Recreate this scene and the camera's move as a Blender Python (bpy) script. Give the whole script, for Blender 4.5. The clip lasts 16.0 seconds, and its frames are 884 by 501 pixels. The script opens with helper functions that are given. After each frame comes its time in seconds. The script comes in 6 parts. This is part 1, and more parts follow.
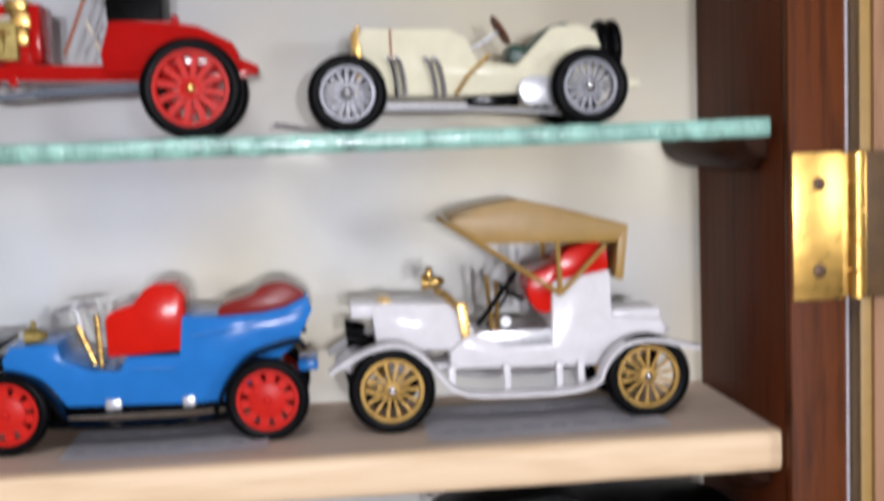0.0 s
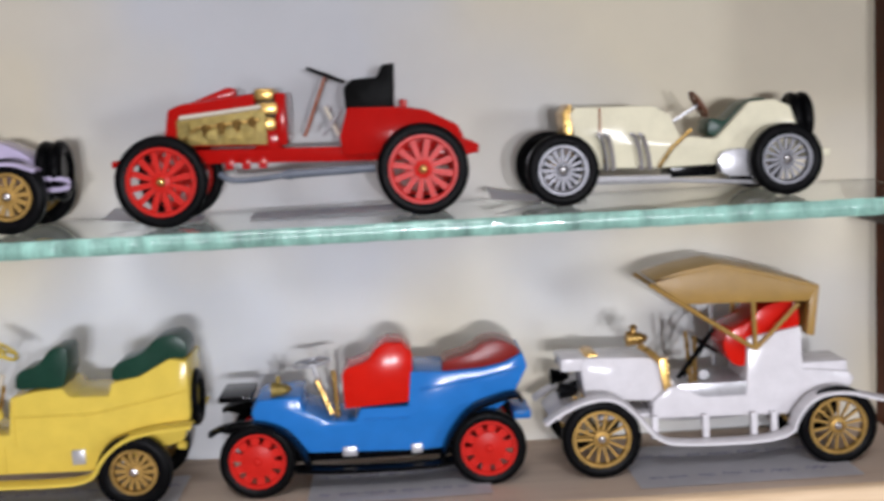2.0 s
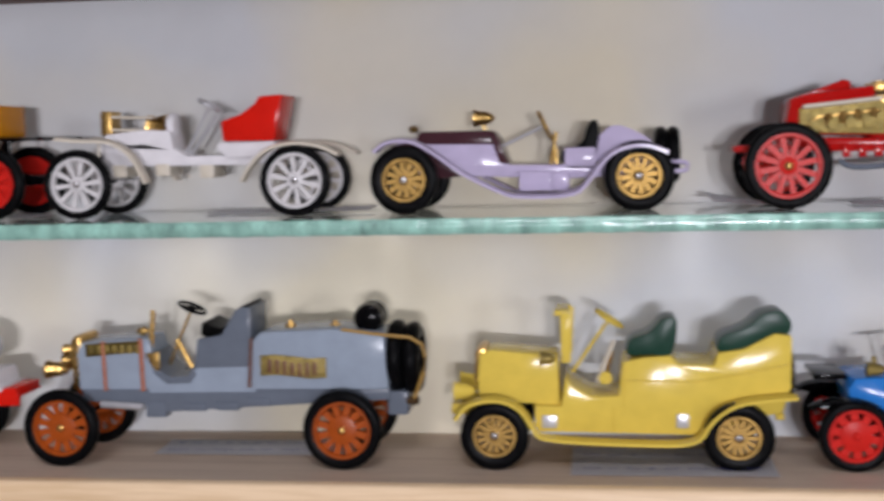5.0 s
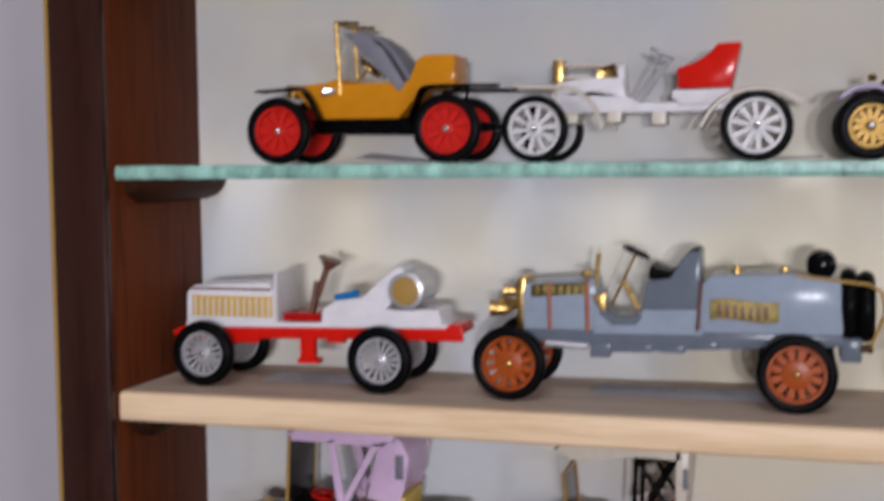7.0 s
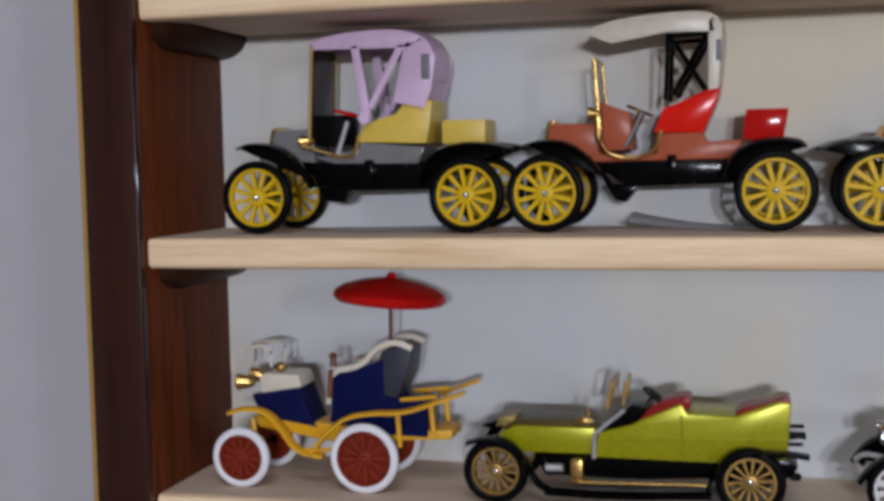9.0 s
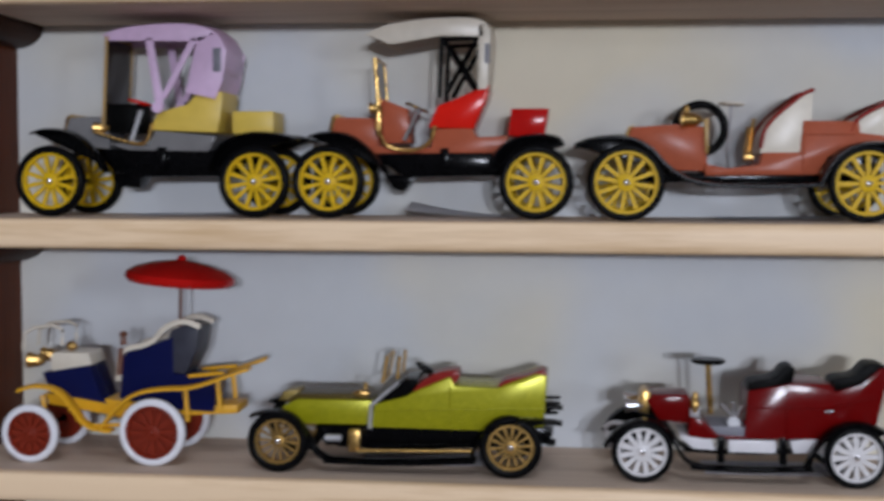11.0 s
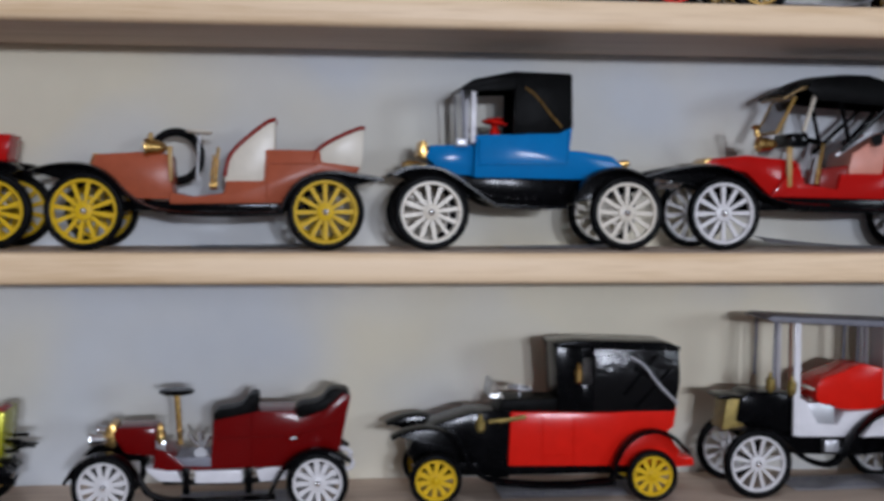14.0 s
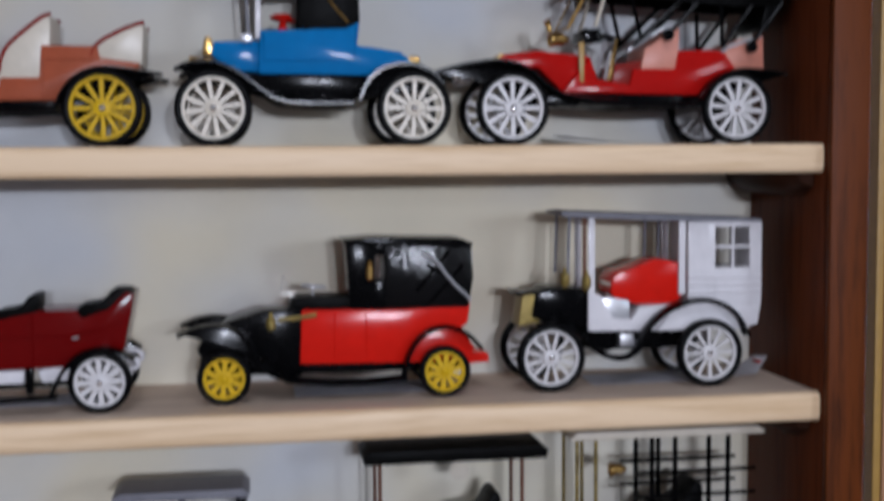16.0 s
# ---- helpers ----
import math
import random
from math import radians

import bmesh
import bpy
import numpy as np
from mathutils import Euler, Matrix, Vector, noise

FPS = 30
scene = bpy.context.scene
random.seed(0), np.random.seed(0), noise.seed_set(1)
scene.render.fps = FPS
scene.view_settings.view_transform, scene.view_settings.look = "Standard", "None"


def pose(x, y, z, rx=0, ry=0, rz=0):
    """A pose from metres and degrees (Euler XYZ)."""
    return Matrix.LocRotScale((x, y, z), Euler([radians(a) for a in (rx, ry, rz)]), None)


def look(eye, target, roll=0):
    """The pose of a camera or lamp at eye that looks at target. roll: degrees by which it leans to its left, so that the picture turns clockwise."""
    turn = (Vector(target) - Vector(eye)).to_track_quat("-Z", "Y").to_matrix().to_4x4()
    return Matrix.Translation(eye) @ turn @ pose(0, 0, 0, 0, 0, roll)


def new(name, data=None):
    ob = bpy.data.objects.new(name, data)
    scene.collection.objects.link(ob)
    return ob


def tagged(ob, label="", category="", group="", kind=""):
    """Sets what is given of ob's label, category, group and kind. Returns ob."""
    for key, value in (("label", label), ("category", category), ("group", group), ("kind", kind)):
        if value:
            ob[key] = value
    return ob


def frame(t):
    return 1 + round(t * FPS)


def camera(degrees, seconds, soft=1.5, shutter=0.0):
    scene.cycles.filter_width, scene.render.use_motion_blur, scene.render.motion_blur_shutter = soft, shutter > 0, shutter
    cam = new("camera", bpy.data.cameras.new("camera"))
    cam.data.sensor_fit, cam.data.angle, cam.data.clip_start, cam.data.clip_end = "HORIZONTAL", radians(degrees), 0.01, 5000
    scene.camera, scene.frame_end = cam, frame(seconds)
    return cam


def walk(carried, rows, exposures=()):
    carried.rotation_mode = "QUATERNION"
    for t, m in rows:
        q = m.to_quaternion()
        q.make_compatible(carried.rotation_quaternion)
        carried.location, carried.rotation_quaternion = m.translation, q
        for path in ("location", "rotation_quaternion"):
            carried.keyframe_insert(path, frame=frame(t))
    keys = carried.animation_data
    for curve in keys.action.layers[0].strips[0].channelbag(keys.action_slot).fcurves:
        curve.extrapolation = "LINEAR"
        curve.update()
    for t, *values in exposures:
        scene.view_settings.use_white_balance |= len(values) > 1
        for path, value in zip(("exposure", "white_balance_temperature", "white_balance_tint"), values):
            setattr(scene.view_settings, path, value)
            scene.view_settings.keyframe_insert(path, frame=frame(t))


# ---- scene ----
cam = camera(40.4, 16.0, soft=3.5, shutter=0.5)
PATH = [
    (0, (0.007, 0.007, 1.416), (0.206, 1.989, 1.232), -2.1),
    (0.5, (0.01, -0.012, 1.457), (0.19, 1.972, 1.277), -1.7),
    (1, (0.003, -0.022, 1.464), (0.199, 1.96, 1.279), -1.8),
    (1.5, (-0.012, -0.019, 1.459), (0.093, 1.965, 1.227), -2.9),
    (2, (-0.034, -0.018, 1.451), (0.035, 1.966, 1.209), -2.8),
    (2.5, (-0.05, -0.027, 1.45), (-0.045, 1.961, 1.231), -2.5),
    (3, (-0.074, -0.036, 1.446), (-0.151, 1.951, 1.23), -2.8),
    (3.5, (-0.098, -0.042, 1.45), (-0.247, 1.941, 1.24), -2.7),
    (3.7, (-0.105, -0.042, 1.45), (-0.266, 1.939, 1.221), -2.3),
    (5.8, (-0.203, -0.055, 1.439), (-0.598, 1.899, 1.28), -1.0),
    (6, (-0.214, -0.056, 1.44), (-0.653, 1.887, 1.265), -0.9),
    (6.5, (-0.24, -0.068, 1.435), (-0.757, 1.857, 1.275), -0.8),
    (7, (-0.251, -0.079, 1.42), (-0.806, 1.836, 1.269), -0.5),
    (7.5, (-0.275, -0.087, 1.369), (-0.822, 1.824, 1.149), -1.1),
    (8, (-0.26, -0.071, 1.323), (-0.894, 1.814, 1.113), -1.5),
    (8.2, (-0.263, -0.071, 1.302), (-0.874, 1.824, 1.119), -1.4),
    (10.3, (-0.276, -0.128, 1.255), (-0.611, 1.84, 1.132), -0.1),
    (10.5, (-0.268, -0.125, 1.253), (-0.565, 1.85, 1.148), 0.1),
    (11, (-0.253, -0.119, 1.258), (-0.464, 1.866, 1.133), 0.2),
    (11.5, (-0.234, -0.116, 1.263), (-0.349, 1.877, 1.132), 0.2),
    (12, (-0.214, -0.11, 1.261), (-0.234, 1.887, 1.144), 0.3),
    (12.5, (-0.194, -0.108, 1.263), (-0.142, 1.887, 1.144), 0.2),
    (13, (-0.176, -0.109, 1.259), (-0.065, 1.886, 1.17), -0.1),
    (13.5, (-0.162, -0.107, 1.262), (0.008, 1.883, 1.16), 0.3),
    (14, (-0.152, -0.114, 1.26), (0.076, 1.871, 1.177), 0.3),
    (14.5, (-0.14, -0.112, 1.256), (0.154, 1.865, 1.181), 0.3),
    (15, (-0.129, -0.116, 1.26), (0.209, 1.854, 1.193), 0.2),
    (15.5, (-0.113, -0.116, 1.25), (0.266, 1.847, 1.201), -0.3),
    (16, (-0.091, -0.121, 1.235), (0.223, 1.849, 1.087), -0.4),
]
SIDE_WINDOW, FRONT_FILL, TOP_FILL = 9.0, 34.0, 12.0
walk(cam, [(t, look(eye, target, roll)) for t, eye, target, roll in PATH],
     [(0.0, -0.26, 6350, 14), (3.5, -0.5, 6450, 15), (6.5, -0.62, 6400, 18), (8.0, -0.7, 6250, 15), (10.3, -0.8, 6000, 12), (15.5, -0.84, 5850, 12), (16.0, -0.84, 5850, 14)])

# ---- light ----
XL, XR, YF, YB = -0.494, 0.130, 0.318, 0.388
ZG, Z1, Z2, Z3, Z4, ZTOP = 1.4185, 1.3335, 1.241, 1.143, 1.046, 1.498

world = bpy.data.worlds.new("world")
scene.world = world
world.use_nodes = True
world.node_tree.nodes["Background"].inputs[0].default_value = (0.75, 0.82, 1.0, 1)
world.node_tree.nodes["Background"].inputs[1].default_value = 0.1


def area(name, m, w, h, power, colour):
    lamp = bpy.data.lights.new(name, "AREA")
    lamp.shape, lamp.size, lamp.size_y, lamp.energy, lamp.color = "RECTANGLE", w, h, power, colour
    ob = new(name, lamp)
    ob.matrix_world = m
    return ob


# a small window in the wall across the room; two small lamps opposite the cabinet and a panel overhead, added as fill
for wx in (1.55, 1.75):
    area("window_light", look((wx, -1.97, 1.56), (-0.18, 0.35, 1.25)), 0.19, 0.38, SIDE_WINDOW, (0.92, 0.97, 1.0))
# added frontal fill, no fitting here: weakens the side shadows
for wx in (0.02, 0.20):
    area("front_fill_light", look((wx, -1.88, 1.42), (-0.18, 0.35, 1.25)), 0.06, 0.06, FRONT_FILL / 2, (0.94, 0.955, 1.0))
# added overhead fill: lifts car tops, shelf tops and the room's bounce
area("top_fill_light", look((-0.15, -0.95, 2.46), (-0.15, -0.90, 0.0)), 0.5, 0.5, TOP_FILL, (0.95, 0.965, 1.0))


# ---- materials ----
def mat(name, colour, rough=0.5, metal=0.0, coat=0.0, vary=0.12, scale=60.0, bump=0.0, grain=None, spec=0.5, trans=0.0, dirt=0.0):
    m = bpy.data.materials.new(name)
    m.use_nodes = True
    nt = m.node_tree
    b = nt.nodes["Principled BSDF"]
    b.inputs["Roughness"].default_value = rough
    b.inputs["Metallic"].default_value = metal
    b.inputs["Coat Weight"].default_value = coat
    b.inputs["Coat Roughness"].default_value = 0.08
    b.inputs["Specular IOR Level"].default_value = spec
    b.inputs["Transmission Weight"].default_value = trans
    co = nt.nodes.new("ShaderNodeTexCoord")
    mp = nt.nodes.new("ShaderNodeMapping")
    nt.links.new(co.outputs["Object"], mp.inputs[0])
    if grain:
        mp.inputs["Scale"].default_value = grain
    n1 = nt.nodes.new("ShaderNodeTexNoise")
    n1.inputs["Scale"].default_value = scale
    n1.inputs["Detail"].default_value = 6
    nt.links.new(mp.outputs[0], n1.inputs["Vector"])
    n2 = nt.nodes.new("ShaderNodeTexNoise")
    n2.inputs["Scale"].default_value = scale * 6
    n2.inputs["Detail"].default_value = 3
    nt.links.new(mp.outputs[0], n2.inputs["Vector"])
    mix = nt.nodes.new("ShaderNodeMath")
    mix.operation = "MULTIPLY_ADD"
    nt.links.new(n2.outputs["Fac"], mix.inputs[0])
    mix.inputs[1].default_value = 0.35
    nt.links.new(n1.outputs["Fac"], mix.inputs[2])
    ramp = nt.nodes.new("ShaderNodeValToRGB")
    ramp.color_ramp.elements[0].position, ramp.color_ramp.elements[1].position = 0.42, 0.92
    lo = [c * (1 - vary) for c in colour]
    hi = [min(1, c * (1 + vary)) for c in colour]
    ramp.color_ramp.elements[0].color, ramp.color_ramp.elements[1].color = (*lo, 1), (*hi, 1)
    nt.links.new(mix.outputs[0], ramp.inputs[0])
    nt.links.new(ramp.outputs[0], b.inputs["Base Color"])
    rr = nt.nodes.new("ShaderNodeMath")
    rr.operation = "MULTIPLY_ADD"
    nt.links.new(n2.outputs["Fac"], rr.inputs[0])
    rr.inputs[1].default_value = 0.16
    rr.inputs[2].default_value = max(0.02, rough - 0.08)
    nt.links.new(rr.outputs[0], b.inputs["Roughness"])
    if bump:
        bp = nt.nodes.new("ShaderNodeBump")
        bp.inputs["Strength"].default_value = bump
        bp.inputs["Distance"].default_value = 0.0006
        nt.links.new(mix.outputs[0], bp.inputs["Height"])
        nt.links.new(bp.outputs[0], b.inputs["Normal"])
    return m


def paint(name, colour, rough=0.3):
    return mat(name, colour, rough * 0.42, 0, 0.0, 0.07, 180, 0.04, spec=0.12)


def wood(name, dark, light, along, rough=0.45, scale=9.0, bump=0.25, stretch=14.0, coat=0.0, spec=0.12):
    """Grain along one axis (0, 1 or 2), with rings, pores and a few knots."""
    m = bpy.data.materials.new(name)
    m.use_nodes = True
    nt = m.node_tree
    b = nt.nodes["Principled BSDF"]
    b.inputs["Coat Weight"].default_value = coat
    b.inputs["Specular IOR Level"].default_value = spec
    co = nt.nodes.new("ShaderNodeTexCoord")
    mp = nt.nodes.new("ShaderNodeMapping")
    sc = [stretch] * 3
    sc[along] = 1.0
    mp.inputs["Scale"].default_value = sc
    nt.links.new(co.outputs["Object"], mp.inputs[0])
    n1 = nt.nodes.new("ShaderNodeTexNoise")
    n1.inputs["Scale"].default_value = scale
    n1.inputs["Detail"].default_value = 8
    n1.inputs["Distortion"].default_value = 1.2
    nt.links.new(mp.outputs[0], n1.inputs["Vector"])
    n2 = nt.nodes.new("ShaderNodeTexNoise")
    n2.inputs["Scale"].default_value = scale * 7
    n2.inputs["Detail"].default_value = 4
    nt.links.new(mp.outputs[0], n2.inputs["Vector"])
    n3 = nt.nodes.new("ShaderNodeTexNoise")
    n3.inputs["Scale"].default_value = 7
    n3.inputs["Detail"].default_value = 3
    nt.links.new(co.outputs["Object"], n3.inputs["Vector"])
    a = nt.nodes.new("ShaderNodeMath")
    a.operation = "MULTIPLY_ADD"
    a.inputs[1].default_value = 0.4
    nt.links.new(n2.outputs["Fac"], a.inputs[0])
    nt.links.new(n1.outputs["Fac"], a.inputs[2])
    a2 = nt.nodes.new("ShaderNodeMath")
    a2.operation = "MULTIPLY_ADD"
    a2.inputs[1].default_value = 0.5
    nt.links.new(n3.outputs["Fac"], a2.inputs[0])
    nt.links.new(a.outputs[0], a2.inputs[2])
    ramp = nt.nodes.new("ShaderNodeValToRGB")
    ramp.color_ramp.elements[0].position, ramp.color_ramp.elements[1].position = 0.6, 1.0
    ramp.color_ramp.elements[0].color, ramp.color_ramp.elements[1].color = (*dark, 1), (*light, 1)
    nt.links.new(a2.outputs[0], ramp.inputs[0])
    nt.links.new(ramp.outputs[0], b.inputs["Base Color"])
    b.inputs["Roughness"].default_value = rough
    bp = nt.nodes.new("ShaderNodeBump")
    bp.inputs["Strength"].default_value = bump
    bp.inputs["Distance"].default_value = 0.0005
    nt.links.new(a.outputs[0], bp.inputs["Height"])
    nt.links.new(bp.outputs[0], b.inputs["Normal"])
    return m


def clear(name, colour, rough=0.02):
    m = bpy.data.materials.new(name)
    m.use_nodes = True
    b = m.node_tree.nodes["Principled BSDF"]
    b.inputs["Base Color"].default_value = (*colour, 1)
    b.inputs["Roughness"].default_value = rough
    b.inputs["Transmission Weight"].default_value = 1.0
    b.inputs["IOR"].default_value = 1.5
    return m


def backing():
    """Off-white card: cream and bluish blotches, faint vertical streaks."""
    m = mat("backing_card", (0.72, 0.69, 0.64), 0.75, vary=0.05, scale=14, bump=0.12)
    nt = m.node_tree
    b = nt.nodes["Principled BSDF"]
    co = nt.nodes["Texture Coordinate"]
    n = nt.nodes.new("ShaderNodeTexNoise")
    n.inputs["Scale"].default_value = 9
    n.inputs["Detail"].default_value = 2
    nt.links.new(co.outputs["Object"], n.inputs["Vector"])
    r = nt.nodes.new("ShaderNodeValToRGB")
    r.color_ramp.elements[0].position, r.color_ramp.elements[1].position = 0.38, 0.62
    r.color_ramp.elements[0].color, r.color_ramp.elements[1].color = (0.84, 0.90, 1.0, 1), (1.0, 0.955, 0.80, 1)
    nt.links.new(n.outputs["Fac"], r.inputs[0])
    mx = nt.nodes.new("ShaderNodeMix")
    mx.data_type, mx.blend_type = "RGBA", "MULTIPLY"
    mx.inputs["Factor"].default_value = 1
    nt.links.new(nt.nodes["Color Ramp"].outputs[0], mx.inputs["A"])
    nt.links.new(r.outputs[0], mx.inputs["B"])
    nt.links.new(mx.outputs["Result"], b.inputs["Base Color"])
    return m


BACK = backing()
PINE = wood("pine", (0.60, 0.40, 0.21), (0.84, 0.63, 0.41), 0, 0.4, 7, 0.15, 16, spec=0.25)
# darker pine for the boards: their weaker light is put into the colour
PINE_TOP = wood("shaded_pine", (0.50, 0.38, 0.29), (0.66, 0.53, 0.42), 0, 0.6, 7, 0.15, 16)
SIDE = wood("brown_stained_wood", (0.040, 0.0090, 0.0028), (0.122, 0.030, 0.0095), 2, 0.45, 12, 0.3, 12, spec=0.05)
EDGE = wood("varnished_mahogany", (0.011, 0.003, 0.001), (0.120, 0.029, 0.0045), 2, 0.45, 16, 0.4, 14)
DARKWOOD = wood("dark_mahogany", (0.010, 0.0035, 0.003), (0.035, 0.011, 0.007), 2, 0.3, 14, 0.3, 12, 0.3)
DOORWOOD = wood("light_oak", (0.22, 0.11, 0.055), (0.40, 0.22, 0.12), 2, 0.5, 10, 0.2, 12, 0.2)
BRACKET = wood("bracket_wood", (0.012, 0.005, 0.003), (0.040, 0.015, 0.008), 1, 0.4, 14, 0.3, 10, spec=0.06)
WALLPAINT = mat("wall_paint", (0.43, 0.41, 0.435), 0.8, vary=0.06, scale=5, bump=0.3)
# next two: unseen room surfaces, tones chosen for the light they bounce
ROOMPAINT = mat("room_paint", (0.62, 0.60, 0.585), 0.8, vary=0.05, scale=3, bump=0.2)
CARPET = mat("carpet", (0.28, 0.24, 0.22), 0.95, vary=0.3, scale=90, bump=0.6)
GLASS = clear("shelf_glass", (0.90, 0.97, 0.94))
PANE = clear("clear_plastic", (0.93, 0.94, 0.95), 0.06)
SMOKED = clear("smoked_plastic", (0.16, 0.15, 0.17), 0.08)
GLASSEDGE = mat("ground_glass_edge", (0.27, 0.50, 0.42), 0.22, vary=0.5, scale=160, bump=0.8, coat=0.6, grain=(1, 1, 0.35))
BRASS = mat("brass", (0.58, 0.37, 0.12), 0.28, 1.0, vary=0.2, scale=200, bump=0.15)
RIMBRASS = mat("dull_brass_rim", (0.33, 0.20, 0.055), 0.45, 0.8, vary=0.3, scale=200, bump=0.2)
DARKRIM = mat("red_brown_rim_plastic", (0.18, 0.020, 0.008), 0.35, vary=0.12, scale=250, spec=0.2)
HINGEBRASS = mat("hinge_brass", (0.72, 0.44, 0.12), 0.3, 1.0, vary=0.25, scale=70, bump=0.15)
# on the hinge leaf this dark tone stands for shade and dark reflection
DARKBRASS = mat("dark_brass", (0.085, 0.045, 0.015), 0.5, 0.5, vary=0.35, scale=60, bump=0.15)
STEEL = mat("dark_screw_steel", (0.10, 0.06, 0.04), 0.45, 0.8, vary=0.3, scale=300)
CHROME = mat("bright_chrome", (0.86, 0.86, 0.88), 0.13, 1.0, vary=0.08, scale=200)
RIMSILVER = mat("dull_silver_rim", (0.17, 0.17, 0.185), 0.42, 0.6, vary=0.25, scale=200, bump=0.2)
SILVER = mat("silver_plastic", (0.52, 0.52, 0.54), 0.3, 0.5, vary=0.1, scale=200)
TYRE = mat("black_rubber", (0.003, 0.003, 0.0034), 0.34, vary=0.3, scale=250, bump=0.2, spec=0.05)
WHITETYRE = mat("white_rubber", (0.72, 0.72, 0.76), 0.5, vary=0.08, scale=200, bump=0.1)
BLACK = mat("black_plastic", (0.002, 0.002, 0.0024), 0.14, coat=0.0, vary=0.2, scale=200, spec=0.08)
CLOTH = mat("black_hood_plastic", (0.003, 0.003, 0.003), 0.36, vary=0.3, scale=260, bump=0.4, spec=0.035)
GLOSSHOOD = mat("glossy_black_hood", (0.002, 0.002, 0.0024), 0.14, vary=0.2, scale=70, bump=1.0, spec=0.25)
SLATE = mat("dark_slate_plastic", (0.035, 0.036, 0.05), 0.4, vary=0.15, scale=260, bump=0.2, spec=0.2)
DARKPANE = mat("dark_tinted_plastic", (0.022, 0.014, 0.013), 0.12, vary=0.4, scale=60, spec=0.4)
GREYHOOD = mat("grey_hood_plastic", (0.17, 0.17, 0.20), 0.5, vary=0.12, scale=260, bump=0.3)
RED = paint("red_paint", (0.42, 0.007, 0.005))
SCARLET = mat("scarlet_plastic", (0.62, 0.012, 0.005), 0.16, vary=0.06, scale=200, spec=0.14)
REDRIM = mat("red_rim_plastic", (0.56, 0.018, 0.012), 0.3, vary=0.1, scale=300, spec=0.1)
DEEPRED = paint("deep_red_paint", (0.125, 0.0022, 0.0022))
MAROON = mat("maroon_plastic", (0.22, 0.016, 0.012), 0.24, vary=0.1, scale=200, spec=0.12)
CREAM = paint("cream_paint", (0.74, 0.70, 0.52), 0.32)
WHITE = paint("white_paint", (0.72, 0.70, 0.72), 0.3)
IVORY = mat("ivory_plastic", (0.62, 0.56, 0.46), 0.35, vary=0.07, scale=250)
WHITERIM = mat("white_rim_plastic", (0.62, 0.60, 0.60), 0.35, vary=0.06, scale=250)
YELLOWRIM = mat("yellow_rim_plastic", (0.60, 0.38, 0.004), 0.4, vary=0.07, scale=250, spec=0.15)
YELLOW = paint("yellow_paint", (0.70, 0.52, 0.085))
PALEYELLOW = mat("pale_yellow_plastic", (0.62, 0.44, 0.065), 0.4, vary=0.07, scale=250)
CHASSISYEL = mat("golden_yellow_plastic", (0.70, 0.36, 0.01), 0.35, vary=0.08, scale=250)
ORANGE = paint("amber_orange_paint", (0.60, 0.23, 0.008))
RUST = mat("orange_brown_plastic", (0.34, 0.062, 0.006), 0.32, vary=0.1, scale=250, spec=0.25)
BROWN = mat("brown_plastic", (0.13, 0.045, 0.022), 0.4, vary=0.15, scale=250)
COPPER = mat("copper_strap", (0.34, 0.11, 0.055), 0.4, 0.4, vary=0.15, scale=250)
BLUE = paint("bright_blue_paint", (0.022, 0.18, 0.54))
TEAL = paint("mid_blue_paint", (0.010, 0.16, 0.42), 0.35)
NAVY = paint("navy_paint", (0.005, 0.007, 0.050))
GREEN = mat("dark_green_plastic", (0.010, 0.045, 0.028), 0.3, vary=0.12, scale=250, spec=0.2)
LIME = mat("metallic_lime_paint", (0.32, 0.31, 0.005), 0.26, 0.25, 0.0, 0.08, 300, spec=0.3)
OLIVE = mat("olive_gold_paint", (0.075, 0.052, 0.010), 0.35, 0.15, 0.0, 0.1, 300, spec=0.2)
LILAC = paint("pale_lilac_paint", (0.48, 0.42, 0.58))
PINKLILAC = mat("pink_lilac_plastic", (0.62, 0.44, 0.62), 0.4, vary=0.06, scale=250)
PLUM = paint("plum_paint", (0.055, 0.020, 0.026), 0.35)
SALMON = mat("salmon_brown_paint", (0.35, 0.085, 0.040), 0.26, vary=0.08, scale=250, spec=0.12)
PINKSALMON = mat("pink_salmon_plastic", (0.58, 0.22, 0.15), 0.4, vary=0.08, scale=250)
GREY = paint("blue_grey_paint", (0.28, 0.33, 0.40), 0.38)
DARKGREY = paint("slate_grey_paint", (0.13, 0.15, 0.185), 0.4)
WARMGREY = paint("warm_grey_paint", (0.17, 0.165, 0.165), 0.45)
GOLDTAN = mat("tan_gold_plastic", (0.36, 0.21, 0.045), 0.4, vary=0.1, scale=220, bump=0.2)
LOUVRE = mat("amber_louvre", (0.62, 0.36, 0.05), 0.4, vary=0.1, scale=250)
DARKGOLD = mat("antique_gold", (0.26, 0.19, 0.05), 0.38, 0.5, vary=0.45, scale=300, bump=1.0)
PAPER = mat("paper", (0.80, 0.80, 0.84), 0.8, vary=0.06, scale=40, bump=0.1)
INK = mat("blue_ink", (0.05, 0.06, 0.30), 0.7, vary=0.3, scale=300)
WALLGAP = mat("white_strip", (0.66, 0.65, 0.72), 0.7, vary=0.05, scale=60)


# ---- building helpers ----
MM = 0.001
CACHE = {}


